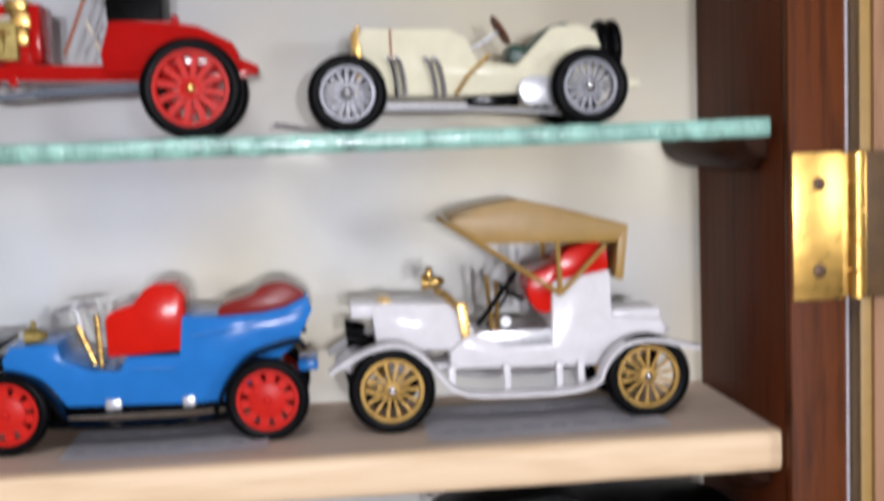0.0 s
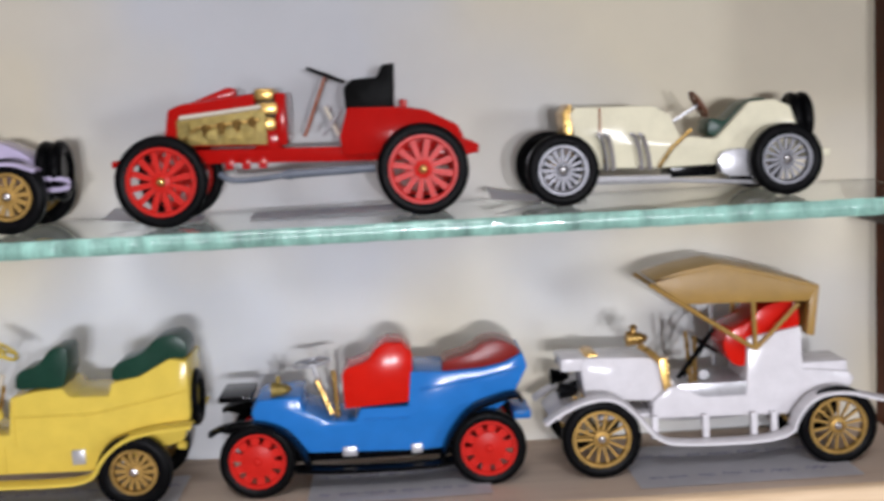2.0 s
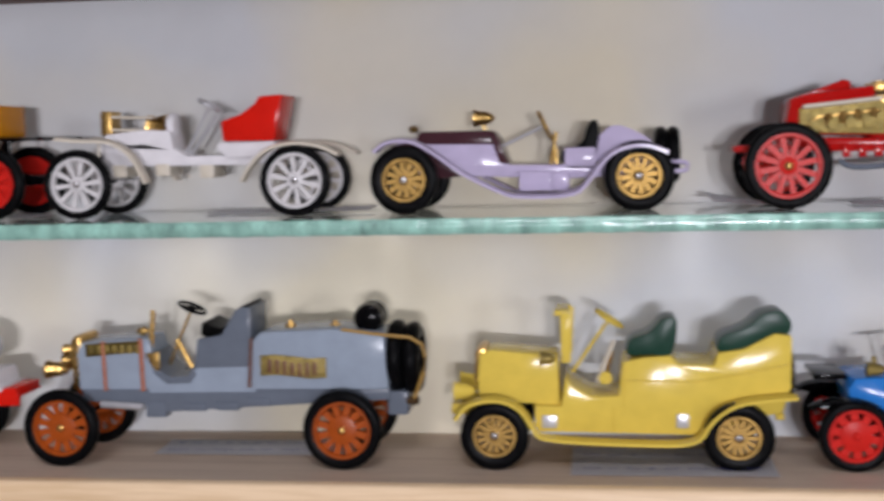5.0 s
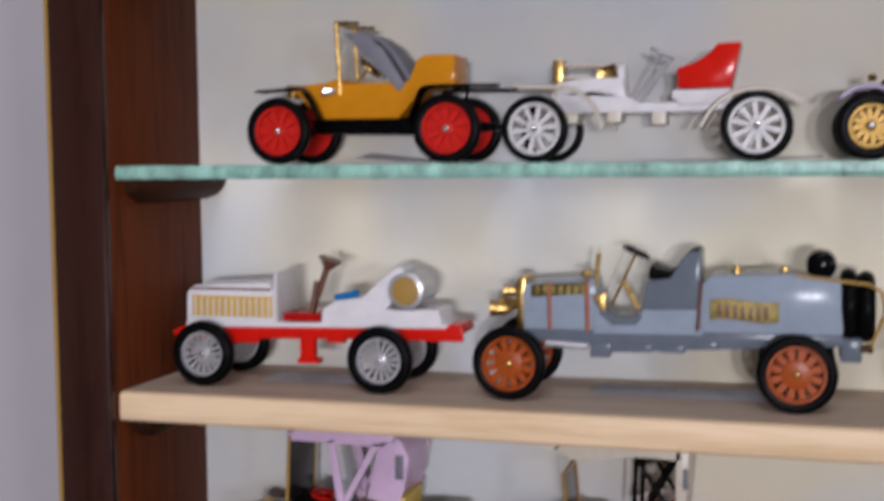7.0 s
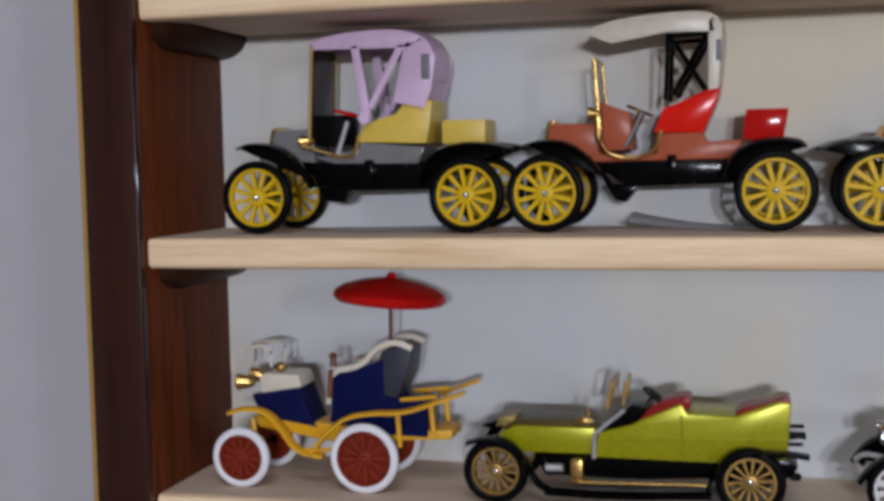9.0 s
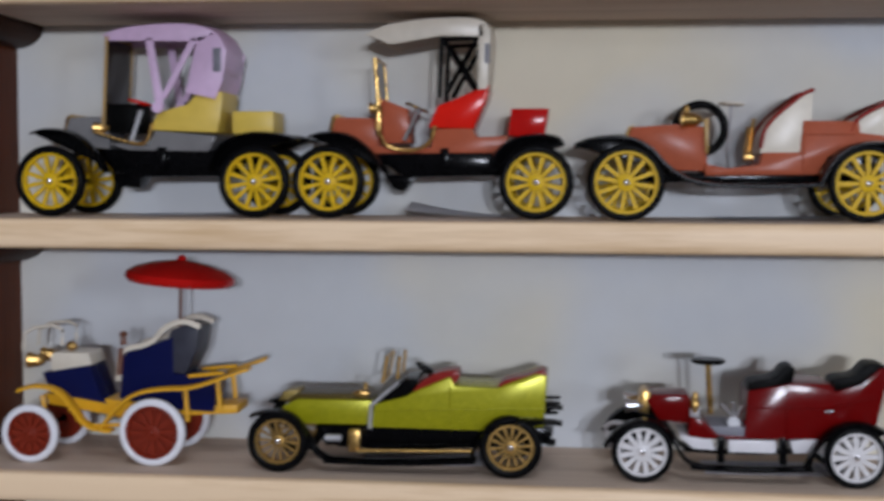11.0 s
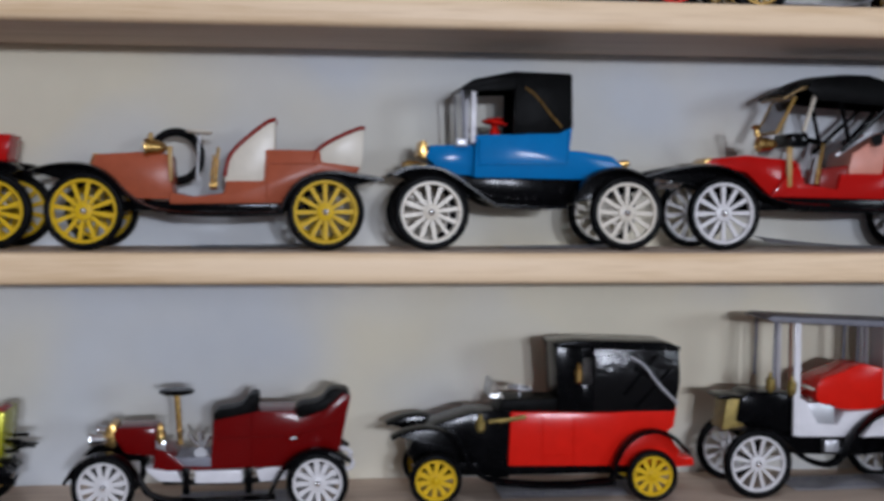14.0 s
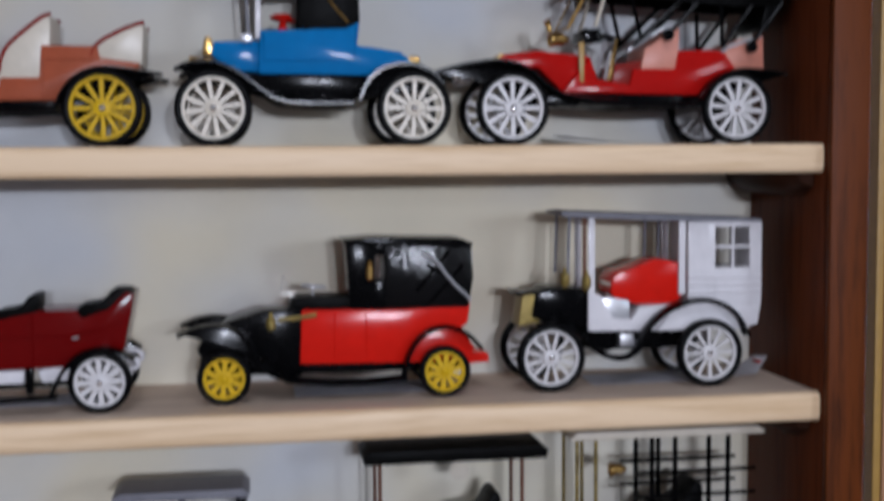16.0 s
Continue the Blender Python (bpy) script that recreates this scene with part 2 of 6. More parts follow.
def finish(bm, name, material, angle=38, flat=1.0):
    """A mesh from a bmesh, shaded smooth but for plane faces larger than flat (square metres)."""
    bmesh.ops.recalc_face_normals(bm, faces=bm.faces)
    me = bpy.data.meshes.new(name)
    bm.to_mesh(me)
    bm.free()
    for p in me.polygons:
        p.use_smooth = p.area < flat
    me.set_sharp_from_angle(angle=radians(angle))
    me.materials.append(material)
    return me


def part(name, bm, material, parent, label="", flat=1.0):
    ob = new(name, bm if isinstance(bm, bpy.types.Mesh) else finish(bm, name, material, flat=flat))
    ob.parent = parent
    return tagged(ob, label)


def bm_prism(pts, w0, w1, bev=0.5):
    """A side outline (u, v) in millimetres, carried across from w0 to w1."""
    bm = bmesh.new()
    a = [bm.verts.new((u * MM, w0 * MM, v * MM)) for u, v in pts]
    b = [bm.verts.new((u * MM, w1 * MM, v * MM)) for u, v in pts]
    bm.faces.new(a)
    bm.faces.new(b[::-1])
    n = len(pts)
    for i in range(n):
        bm.faces.new((a[i], b[i], b[(i + 1) % n], a[(i + 1) % n]))
    bmesh.ops.recalc_face_normals(bm, faces=bm.faces)
    if bev:
        bmesh.ops.bevel(bm, geom=bm.edges[:], offset=bev * MM, segments=2, profile=0.6, affect="EDGES", clamp_overlap=True)
    return bm


def smooth_path(pts, n=3):
    """Round a polyline by corner cutting; the ends stay."""
    for _ in range(n):
        out = [pts[0]]
        for a, b in zip(pts, pts[1:]):
            out.append(tuple(p * 0.75 + q * 0.25 for p, q in zip(a, b)))
            out.append(tuple(p * 0.25 + q * 0.75 for p, q in zip(a, b)))
        out.append(pts[-1])
        pts = out
    return pts


def round_loop(pts, n=2):
    """The same for a closed outline."""
    for _ in range(n):
        out = []
        for a, b in zip(pts, pts[1:] + pts[:1]):
            out.append(tuple(p * 0.8 + q * 0.2 for p, q in zip(a, b)))
            out.append(tuple(p * 0.2 + q * 0.8 for p, q in zip(a, b)))
        pts = out
    return pts


SLANT = 0.0


def at_depth(w):
    """How far along the car an outline moves that lies deeper than the near wheels."""
    return (HALF - abs(w)) * SLANT


def prism(parent, name, pts, w0, w1, m, bev=0.5, label="", soft=0):
    d = at_depth(max(abs(w0), abs(w1)))
    pts = [(u + d, v) for u, v in pts]
    if soft:
        pts = round_loop(pts, soft)
        bev = min(bev, 0.35)
    return part(name, bm_prism(pts, w0, w1, bev), m, parent, label, 2.5e-5 if soft else 3e-6)


def box(parent, name, a, b, w0, w1, m, bev=0.4, label=""):
    (u0, v0), (u1, v1) = a, b
    return prism(parent, name, [(u0, v0), (u1, v0), (u1, v1), (u0, v1)], w0, w1, m, bev, label)


def strip(parent, name, path, w0, w1, th, m, label="", crown=0.6, n=2):
    """A bent sheet that follows a side path; its cross section is slightly crowned."""
    d = at_depth(max(abs(w0), abs(w1)))
    path = smooth_path([(u + d, v) for u, v in path], n)
    bm = bmesh.new()
    ws = [w0 + (w1 - w0) * k / 4 for k in range(5)]
    rise = [crown * (1 - ((k - 2) / 2) ** 2) for k in range(5)]
    rings = []
    for i, (u, v) in enumerate(path):
        a, b = path[max(0, i - 1)], path[min(len(path) - 1, i + 1)]
        d = Vector((b[0] - a[0], b[1] - a[1])).normalized()
        nu, nv = -d.y, d.x
        if nv < 0 and abs(nv) > 0.3:
            nu, nv = -nu, -nv
        top = [bm.verts.new(((u + nu * r) * MM, w * MM, (v + nv * r) * MM)) for w, r in zip(ws, rise)]
        low = [bm.verts.new(((u + nu * (r - th)) * MM, w * MM, (v + nv * (r - th)) * MM)) for w, r in zip(ws, rise)]
        rings.append(top + low[::-1])
    for r, s in zip(rings, rings[1:]):
        for k in range(10):
            bm.faces.new((r[k], r[(k + 1) % 10], s[(k + 1) % 10], s[k]))
    bm.faces.new(rings[0])
    bm.faces.new(rings[-1][::-1])
    return part(name, bm, m, parent, label)


def strips(parent, name, path, w0, w1, th, m, label="", skirt=None, **k):
    """The same on both sides; a black fender has a skirt that closes its arch behind the wheel."""
    strip(parent, name, path, -w1, -w0, th, m, label, **k)
    strip(parent, name, path, w0, w1, th, m, label, **k)
    if skirt is None:
        skirt = name == "fender" and m is BLACK
    if skirt:
        top = max(v for u, v in path)
        arch = [p for p in smooth_path(path, 2) if p[1] > top * 0.56]
        for w in (-w0 - 1, w0):
            prism(parent, "fender_skirt", arch, w, w + 1, m, 0.15)


def tube(parent, name, pts, r, m, label="", n=0, sides=8):
    """A rod through points (u, w, v) in millimetres."""
    d = at_depth(max(abs(p[1]) for p in pts))
    pts = [(p[0] + d, p[1], p[2]) for p in (smooth_path(pts, n) if n else pts)]
    bm = bmesh.new()
    rings = []
    for i, p in enumerate(pts):
        a, b = Vector(pts[max(0, i - 1)]), Vector(pts[min(len(pts) - 1, i + 1)])
        q = (b - a).to_track_quat("Z", "Y")
        rings.append([bm.verts.new((Vector(p) + q @ Vector((r * math.cos(t), r * math.sin(t), 0))) * MM)
                      for t in (2 * math.pi * k / sides for k in range(sides))])
    for r0, r1 in zip(rings, rings[1:]):
        for k in range(sides):
            bm.faces.new((r0[k], r0[(k + 1) % sides], r1[(k + 1) % sides], r1[k]))
    bm.faces.new(rings[0][::-1])
    bm.faces.new(rings[-1])
    return part(name, bm, m, parent, label)


def rod(parent, name, path, w, r, m, label="", n=0):
    """A rod in a plane across: path of (u, v) at the depth w."""
    return tube(parent, name, [(u, w, v) for u, v in path], r, m, label, n)


def rods(parent, name, path, w, r, m, label="", n=0):
    rod(parent, name, path, -w, r, m, label, n)
    rod(parent, name, path, w, r, m, label, n)


def bm_lathe(bm, prof, origin, axis, n=20, closed=False):
    q = Vector(axis).to_track_quat("Z", "Y")
    o = Vector(origin)
    rings = []
    for z, r in prof:
        rings.append([bm.verts.new((o + q @ Vector((r * math.cos(t), r * math.sin(t), z))) * MM)
                      for t in (2 * math.pi * k / n for k in range(n))])
    pairs = list(zip(rings, rings[1:])) + ([(rings[-1], rings[0])] if closed else [])
    for r0, r1 in pairs:
        for k in range(n):
            bm.faces.new((r0[k], r0[(k + 1) % n], r1[(k + 1) % n], r1[k]))
    if not closed:
        bm.faces.new(rings[0][::-1])
        bm.faces.new(rings[-1])


def lathe(parent, name, prof, at, w, axis, m, label="", n=20, closed=False):
    bm = bmesh.new()
    bm_lathe(bm, prof, (at[0] + at_depth(w), w, at[1]), axis, n, closed)
    return part(name, bm, m, parent, label)


def lamp(parent, at, w, r, length, m, axis=(-1, 0, 0), label=""):
    """A bowl-shaped carriage lamp that opens along axis."""
    return lathe(parent, "headlamp", [(-length * 0.6, r * 0.15), (-length * 0.5, r * 0.5), (-length * 0.2, r * 0.85), (length * 0.2, r * 0.95),
                                      (length * 0.3, r * 1.1), (length * 0.42, r * 1.1), (length * 0.42, r * 0.9), (length * 0.3, r * 0.8)],
                 at, w, axis, m, label, 16)


def torus_prof(R, r, n=10, squash=1.0):
    return [(r * squash * math.sin(2 * math.pi * k / n), R + r * math.cos(2 * math.pi * k / n)) for k in range(n)]


def steering(parent, foot, head, w, r, m_wheel, m_col, tilt=None, solid=False):
    """A column from foot to head with a rim, four spokes and a boss."""
    tube(parent, "steering_column", [(foot[0], w, foot[1]), (head[0], w, head[1])], 0.55, m_col)
    head = (head[0] + at_depth(w), head[1])
    foot = (foot[0] + at_depth(w), foot[1])
    d = Vector((head[0] - foot[0], 0, head[1] - foot[1])).normalized() if tilt is None else Vector(tilt).normalized()
    bm = bmesh.new()
    bm_lathe(bm, torus_prof(r, 0.6, 8), (head[0], w, head[1]), d, 20, True)
    bm_lathe(bm, [(-0.7, 0.3), (-0.6, 1.1), (0.5, 1.1), (0.7, 0.3)], (head[0], w, head[1]), d, 10)
    q = d.to_track_quat("Z", "Y")
    o = Vector((head[0], w, head[1]))
    for k in range(4):
        t = math.pi / 4 + k * math.pi / 2
        s, e = o + q @ Vector((0.6 * math.cos(t), 0.6 * math.sin(t), 0)), o + q @ Vector((r * math.cos(t), r * math.sin(t), 0))
        bm_lathe(bm, [(0, 0.4), ((e - s).length, 0.4)], s, e - s, 5)
    part("steering_wheel", bm, m_wheel, parent)


def bm_wheel(R, tyre, width):
    """The rim ring."""
    rim = R - tyre
    bm = bmesh.new()
    bm_lathe(bm, [(-width / 2, rim - 0.9), (-width / 2, rim + 0.25), (width / 2, rim + 0.25), (width / 2, rim - 0.9), (width / 4, rim - 1.3), (-width / 4, rim - 1.3)], (0, 0, 0), (0, -1, 0), 32, True)
    return bm


def bm_spoke(R, tyre, fat):
    """One tapered spoke along u."""
    rim = R - tyre
    bm = bmesh.new()
    verts = []
    for r, h in ((rim * 0.2, fat * 0.42), (rim - 0.7, fat * 0.58)):
        for wy in (-0.55, 0.55):
            for e in (-h, h):
                verts.append(bm.verts.new((r * MM, wy * MM, e * MM)))
    for f in ((0, 1, 3, 2), (4, 6, 7, 5), (0, 4, 5, 1), (2, 3, 7, 6), (0, 2, 6, 4), (1, 5, 7, 3)):
        bm.faces.new([verts[i] for i in f])
    return bm


def bm_tyre(R, tyre, width):
    h = width / 2
    r = R - tyre
    bm = bmesh.new()
    bm_lathe(bm, [(-h * 0.8, r), (-h, r + tyre * 0.35), (-h * 0.95, R - tyre * 0.3), (-h * 0.6, R - 0.12), (0, R), (h * 0.6, R - 0.12), (h * 0.95, R - tyre * 0.3),
                  (h, r + tyre * 0.35), (h * 0.8, r)], (0, 0, 0), (0, -1, 0), 40, True)
    return bm


def wheel(parent, u, w, R, m_rim, spokes=12, tyre=2.4, width=3.6, fat=1.3, m_tyre=None, m_hub=None, turn=0.0, boss=0.27, back=False, tall=1.0):
    """Rim, tyre, spokes and hub; back adds the recessed disc of a cast wheel, tall keeps it round under a stretched body."""
    key = (R, m_rim.name, spokes, tyre, width, fat, (m_tyre or TYRE).name)
    if key not in CACHE:
        CACHE[key] = (finish(bm_wheel(R, tyre, width * 0.7), "wheel", m_rim, 30), finish(bm_tyre(R, tyre, width), "tyre", m_tyre or TYRE, 50), finish(bm_spoke(R, tyre, fat), "spoke", m_rim))
    ob = part("wheel", CACHE[key][0], None, parent)
    ob.matrix_basis = pose(u * MM, w * MM, R * MM) @ Matrix.Diagonal((tall, 1, 1, 1))
    part("tyre", CACHE[key][1], None, ob)
    rim = R - tyre
    lathe(ob, "hub", [(-1.2, rim * (boss - 0.07)), (-1.0, rim * boss), (1.0, rim * boss), (1.2, rim * (boss - 0.07))], (0, 0), 0, (0, -1, 0), m_rim, n=18)
    if back:
        lathe(ob, "wheel_disc", [(0.9, rim * 0.2), (0.9, rim - 0.6), (1.2, rim - 0.6), (1.2, rim * 0.2)], (0, 0), 0, (0, 1 if w < 0 else -1, 0), m_rim, n=28)
    for k in range(spokes):
        part("spoke", CACHE[key][2], None, ob).matrix_basis = pose(0, 0, 0, 0, turn + 360 * k / spokes, 0)
    side = -1 if w < 0 else 1
    lathe(ob, "hub_cap", [(0.8, 1.5), (1.6, 1.35), (2.0, 0.9), (2.2, 0.3)], (0, 0), 0, (0, side, 0), m_hub or CHROME, n=12)
    return ob


HALF = 16.5


def car(x, y, z, label, WB, R, m_rim, R2=None, half=HALF, turn=0.0, slant=0.0, wide=1.0, tall=1.0, **k):
    """An empty at the shelf below the front hub, four wheels and two axles. u runs to the tail, w to the back of the cabinet."""
    global SLANT
    SLANT = 0.0
    e = new("model_car")
    e.matrix_world = pose(x, y + half * wide * MM, z, 0, 0, turn) @ Matrix.Diagonal((1, wide, tall, 1))
    tagged(e, label, "model car", "model cars on the shelves")
    r = random.Random(int(abs(x) * 1e5))
    for u, rad in ((0, R), (WB, R2 or R)):
        for s in (-1, 1):
            wheel(e, u, s * half, rad, m_rim, turn=r.uniform(0, 30), tall=tall, **k)
        tube(e, "axle", [(u, -half, rad), (u, half, rad)], 0.8, BLACK)
    SLANT = slant
    return e


def seat(parent, pts, w, m, far=None):
    """A padded seat from the near side w across to far (the other side, unless it is said)."""
    return prism(parent, "seat", pts, -w, w if far is None else far, m, 0.6, soft=2)


def frame_screen(parent, a, b, w, m, glass=True, r=0.6, pane=None):
    """A windscreen: two posts from a up to b, two cross bars and a pane."""
    rods(parent, "windscreen_post", [a, b], w, r, m)
    tube(parent, "windscreen_rail", [(b[0], -w, b[1]), (b[0], w, b[1])], r, m)
    tube(parent, "windscreen_rail", [(a[0], -w, a[1]), (a[0], w, a[1])], r, m)
    if glass:
        d = 0.25
        ob = prism(parent, "windscreen", [(a[0] - d, a[1]), (a[0] + d, a[1]), (b[0] + d, b[1]), (b[0] - d, b[1])], -w, w, pane or PANE, 0)
        ob.visible_shadow = False


SLANT = 0.0


# ---- the cabinet and the room ----
def slab(name, lo, hi, m, bev=0.0005, label="", category="", kind="structure", segments=2):
    bm = bmesh.new()
    bmesh.ops.create_cube(bm, size=1)
    for v in bm.verts:
        v.co = [l + (h - l) * (c + 0.5) for c, l, h in zip(v.co, lo, hi)]
    if bev:
        bmesh.ops.bevel(bm, geom=bm.edges[:], offset=bev, segments=segments, profile=0.5, affect="EDGES")
    ob = new(name, finish(bm, name, m))
    return tagged(ob, label, category, "", kind)


ZB = 0.86
slab("cabinet_back", (XL - 0.001, YB, ZB), (XR + 0.001, YB + 0.006, ZTOP + 0.001), BACK, 0, "off-white card backing of a display cabinet", "cabinet back")
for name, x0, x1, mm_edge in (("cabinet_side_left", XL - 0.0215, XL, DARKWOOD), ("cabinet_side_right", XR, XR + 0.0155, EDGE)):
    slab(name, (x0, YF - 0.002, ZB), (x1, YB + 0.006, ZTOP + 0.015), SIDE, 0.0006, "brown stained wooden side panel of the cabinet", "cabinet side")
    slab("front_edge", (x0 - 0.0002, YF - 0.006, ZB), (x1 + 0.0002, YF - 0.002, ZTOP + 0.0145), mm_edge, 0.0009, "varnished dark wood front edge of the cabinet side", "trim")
slab("cabinet_top", (XL, YF - 0.002, ZTOP), (XR, YB + 0.006, ZTOP + 0.015), SIDE, 0.0006, "brown stained wooden top panel of the cabinet", "cabinet top")
slab("top_edge", (XL, YF - 0.006, ZTOP + 0.0005), (XR, YF - 0.002, ZTOP + 0.0148), EDGE, 0.0009, "varnished dark wood front edge of the cabinet top", "trim")
slab("cabinet_floor", (XL, YF, ZB), (XR, YB, ZB + 0.012), SIDE, 0.0006, "brown wooden floor panel of the cabinet", "cabinet floor")
slab("edge_strip", (XL - 0.0245, YF - 0.004, ZB), (XL - 0.0217, YF + 0.004, ZTOP + 0.014), GOLDTAN, 0.0004, "narrow tan edge strip beside the cabinet side", "trim")


SHELF = 0.0114


def wood_shelf(z, label):
    ob = slab("shelf", (XL + 0.0004, YF + 0.0045, z - SHELF), (XR - 0.0004, YB - 0.0005, z), PINE_TOP, 0.0002, label, "shelf", "thing", 1)
    # the lipping along the front, rounded by use
    bm = bmesh.new()
    rnd = random.Random(int(z * 1000))
    prof = [(0.0045, 0.0), (0.0016, -0.0001), (0.0006, -0.0006), (0.0001, -0.0016), (0.0, -0.004), (0.0, -0.0078), (0.0002, -0.0098), (0.0008, -0.0108), (0.0018, -0.0113), (0.0045, -SHELF)]
    rings = []
    for i in range(81):
        x = XL + 0.0005 + (XR - XL - 0.001) * i / 80
        k = rnd.uniform(-0.00012, 0.00012)
        rings.append([bm.verts.new((x, YF + py + (k if 0 < n < 9 else 0), z + pz + (k * 0.5 if 1 < n < 8 else 0))) for n, (py, pz) in enumerate(prof)])
    for a, b in zip(rings, rings[1:]):
        for k in range(10):
            bm.faces.new((a[k], a[(k + 1) % 10], b[(k + 1) % 10], b[k]))
    bm.faces.new(rings[0])
    bm.faces.new(rings[-1][::-1])
    part("front_edge", bm, PINE, ob, "pale pine lipping with softly rounded corners")
    return ob


wood_shelf(Z1, "pale pine shelf carrying five model cars")
wood_shelf(Z2, "pale pine shelf carrying five larger model cars")
wood_shelf(Z3, "pale pine shelf with rounded front edge and model cars")
wood_shelf(Z4, "lowest pale pine shelf carrying roofed model cars")


def glass_shelf():
    ob = slab("glass_shelf", (XL + 0.002, YF, ZG - 0.0048), (XR - 0.003, YB - 0.001, ZG), GLASS, 0, "clear glass shelf with rough pale green edge", "shelf", "thing")
    ob.visible_shadow = False
    # the ground front edge, uneven along its length
    bm = bmesh.new()
    n = 240
    rows = []
    rnd = random.Random(5)
    for i in range(n + 1):
        x = XL + 0.002 + (XR - XL - 0.005) * i / n
        ring = []
        for z, d in ((ZG + 0.0001, 0.0), (ZG - 0.0008, 0.0007), (ZG - 0.0024, 0.001), (ZG - 0.004, 0.0007), (ZG - 0.0049, 0.0)):
            ring.append(bm.verts.new((x, YF - d - rnd.uniform(0, 0.00035), z + rnd.uniform(-0.00012, 0.00012))))
        rows.append(ring)
    for a, b in zip(rows, rows[1:]):
        for k in range(4):
            bm.faces.new((a[k], a[k + 1], b[k + 1], b[k]))
    back = bmesh.ops.extrude_edge_only(bm, edges=[e for e in bm.edges if e.is_boundary])
    for v in back["geom"]:
        if isinstance(v, bmesh.types.BMVert):
            v.co.y = YF - 0.0001
    part("front_edge", bm, GLASSEDGE, ob, "rough ground green glass edge")
    return ob


glass_shelf()


def bracket(x, z, inward, y0=0.327):
    """A quarter-round block under a shelf end."""
    bm = bmesh.new()
    prof = [(0, 0), (0.0125, 0)] + [(0.0125 * math.cos(t), -0.0095 * math.sin(t)) for t in (math.pi / 2 * k / 8 for k in range(1, 9))]
    def section(y, s):
        return [bm.verts.new((x + inward * px * s, y, z + pz * s)) for px, pz in prof]
    r0, r1, r2 = section(y0, 0.55), section(y0 + 0.009, 1.0), section(YB - 0.0005, 1.0)
    n = len(prof)
    for a, b in ((r0, r1), (r1, r2)):
        for k in range(n):
            bm.faces.new((a[k], a[(k + 1) % n], b[(k + 1) % n], b[k]))
    bm.faces.new(r0)
    bm.faces.new(r2[::-1])
    ob = new("shelf_bracket", finish(bm, "shelf_bracket", BRACKET))
    tagged(ob, "dark rounded wooden block holding up a shelf end", "shelf bracket", "shelf brackets")


for zs, th in ((ZG, 0.0049), (Z1, SHELF), (Z2, SHELF), (Z3, SHELF)):
    bracket(XL, zs - th - 0.0001, 1)
    bracket(XR, zs - th - 0.0001, -1)


def hinge(z0, z1):
    e = new("hinge")
    e.matrix_world = pose(XR + 0.0005, YF - 0.0062, z0)
    tagged(e, "polished brass butt hinge with dark screws", "hinge")
    h = (z1 - z0) * 1000
    def leaf(name, u0, u1, w0, m=HINGEBRASS):
        box(e, name, (u0, 0), (u1, h), w0 - 1.0, w0, m, 0.3)
        for v in (h * 0.2, h * 0.79):
            lathe(e, "screw", [(0, 1.9), (0.35, 1.7), (0.5, 1.2)], ((u0 + u1) / 2 + 0.3, v), w0 - 1.0, (0, -1, 0), STEEL, n=16)
    leaf("hinge_leaf", 0.0, 13.6, 0.0)
    for k in range(5):
        lathe(e, "knuckle", [(0.15, 1.5), (0.4, 2.1), (h / 5 - 0.4, 2.1), (h / 5 - 0.15, 1.5)], (17.0, k * h / 5), -1.6, (0, 0, 1), HINGEBRASS, n=16)
    # door leaf: same brass, its shade put into a darker colour
    leaf("hinge_leaf", 20.0, 33.0, 0.0, DARKBRASS)
    box(e, "hinge_web", (13.4, 0.5), (20.2, h - 0.5), -0.9, -0.1, HINGEBRASS, 0.2)


hinge(1.370, 1.409)

# the open door, folded back flat
door = new("cabinet_door")
door.matrix_world = pose(XR + 0.019, YF - 0.006, ZB)
tagged(door, "open cabinet door of light brown wood", "cabinet door")
DH = (ZTOP + 0.014 - ZB) * 1000
box(door, "door_panel", (4.2, 0), (330, DH), 0.1, 14, DOORWOOD, 0.8)
box(door, "edge_bead", (0.8, 0), (4.0, DH), 1.0, 13, GOLDTAN, 0.5)
# added strip that stands for the pale wall showing through the gap
slab("wall_gap_strip", (XR + 0.0163, YF + 0.0012, ZB), (XR + 0.0194, YF + 0.003, ZTOP + 0.014), WALLGAP, 0.0002, "thin white strip standing for the wall in the gap beside the door", "trim")

# the wall behind the cabinet, and unseen room surfaces added to bounce light onto it
slab("wall_behind", (-2.4, YB + 0.0065, 0), (2.4, YB + 0.12, 2.5), WALLPAINT, 0, "pale grey painted wall behind the cabinet", "wall")
slab("wall_left", (-2.5, -2.1, 0), (-2.4, YB + 0.1, 2.5), ROOMPAINT, 0, "unseen side wall, added to bounce light", "wall")
slab("wall_right", (2.4, -2.1, 0), (2.5, YB + 0.1, 2.5), ROOMPAINT, 0, "unseen side wall, added to bounce light", "wall")
slab("floor", (-2.5, -2.2, -0.1), (2.5, YB + 0.1, 0), CARPET, 0, "unseen brown floor, added to bounce light", "floor")
slab("ceiling", (-2.5, -2.2, 2.5), (2.5, YB + 0.1, 2.6), ROOMPAINT, 0, "unseen pale ceiling, added to bounce light", "ceiling")
WALLS = ((-2.5, 1.44, 0, 2.5), (1.86, 2.5, 0, 2.5), (1.44, 1.86, 0, 1.36), (1.44, 1.86, 1.76, 2.5))
for i, (a, b, c, d) in enumerate(WALLS):
    slab("wall_window_%d" % (i + 1), (a, -2.1, c), (b, -2.0, d), ROOMPAINT, 0, "unseen wall round a window opening, added to bounce light", "wall")
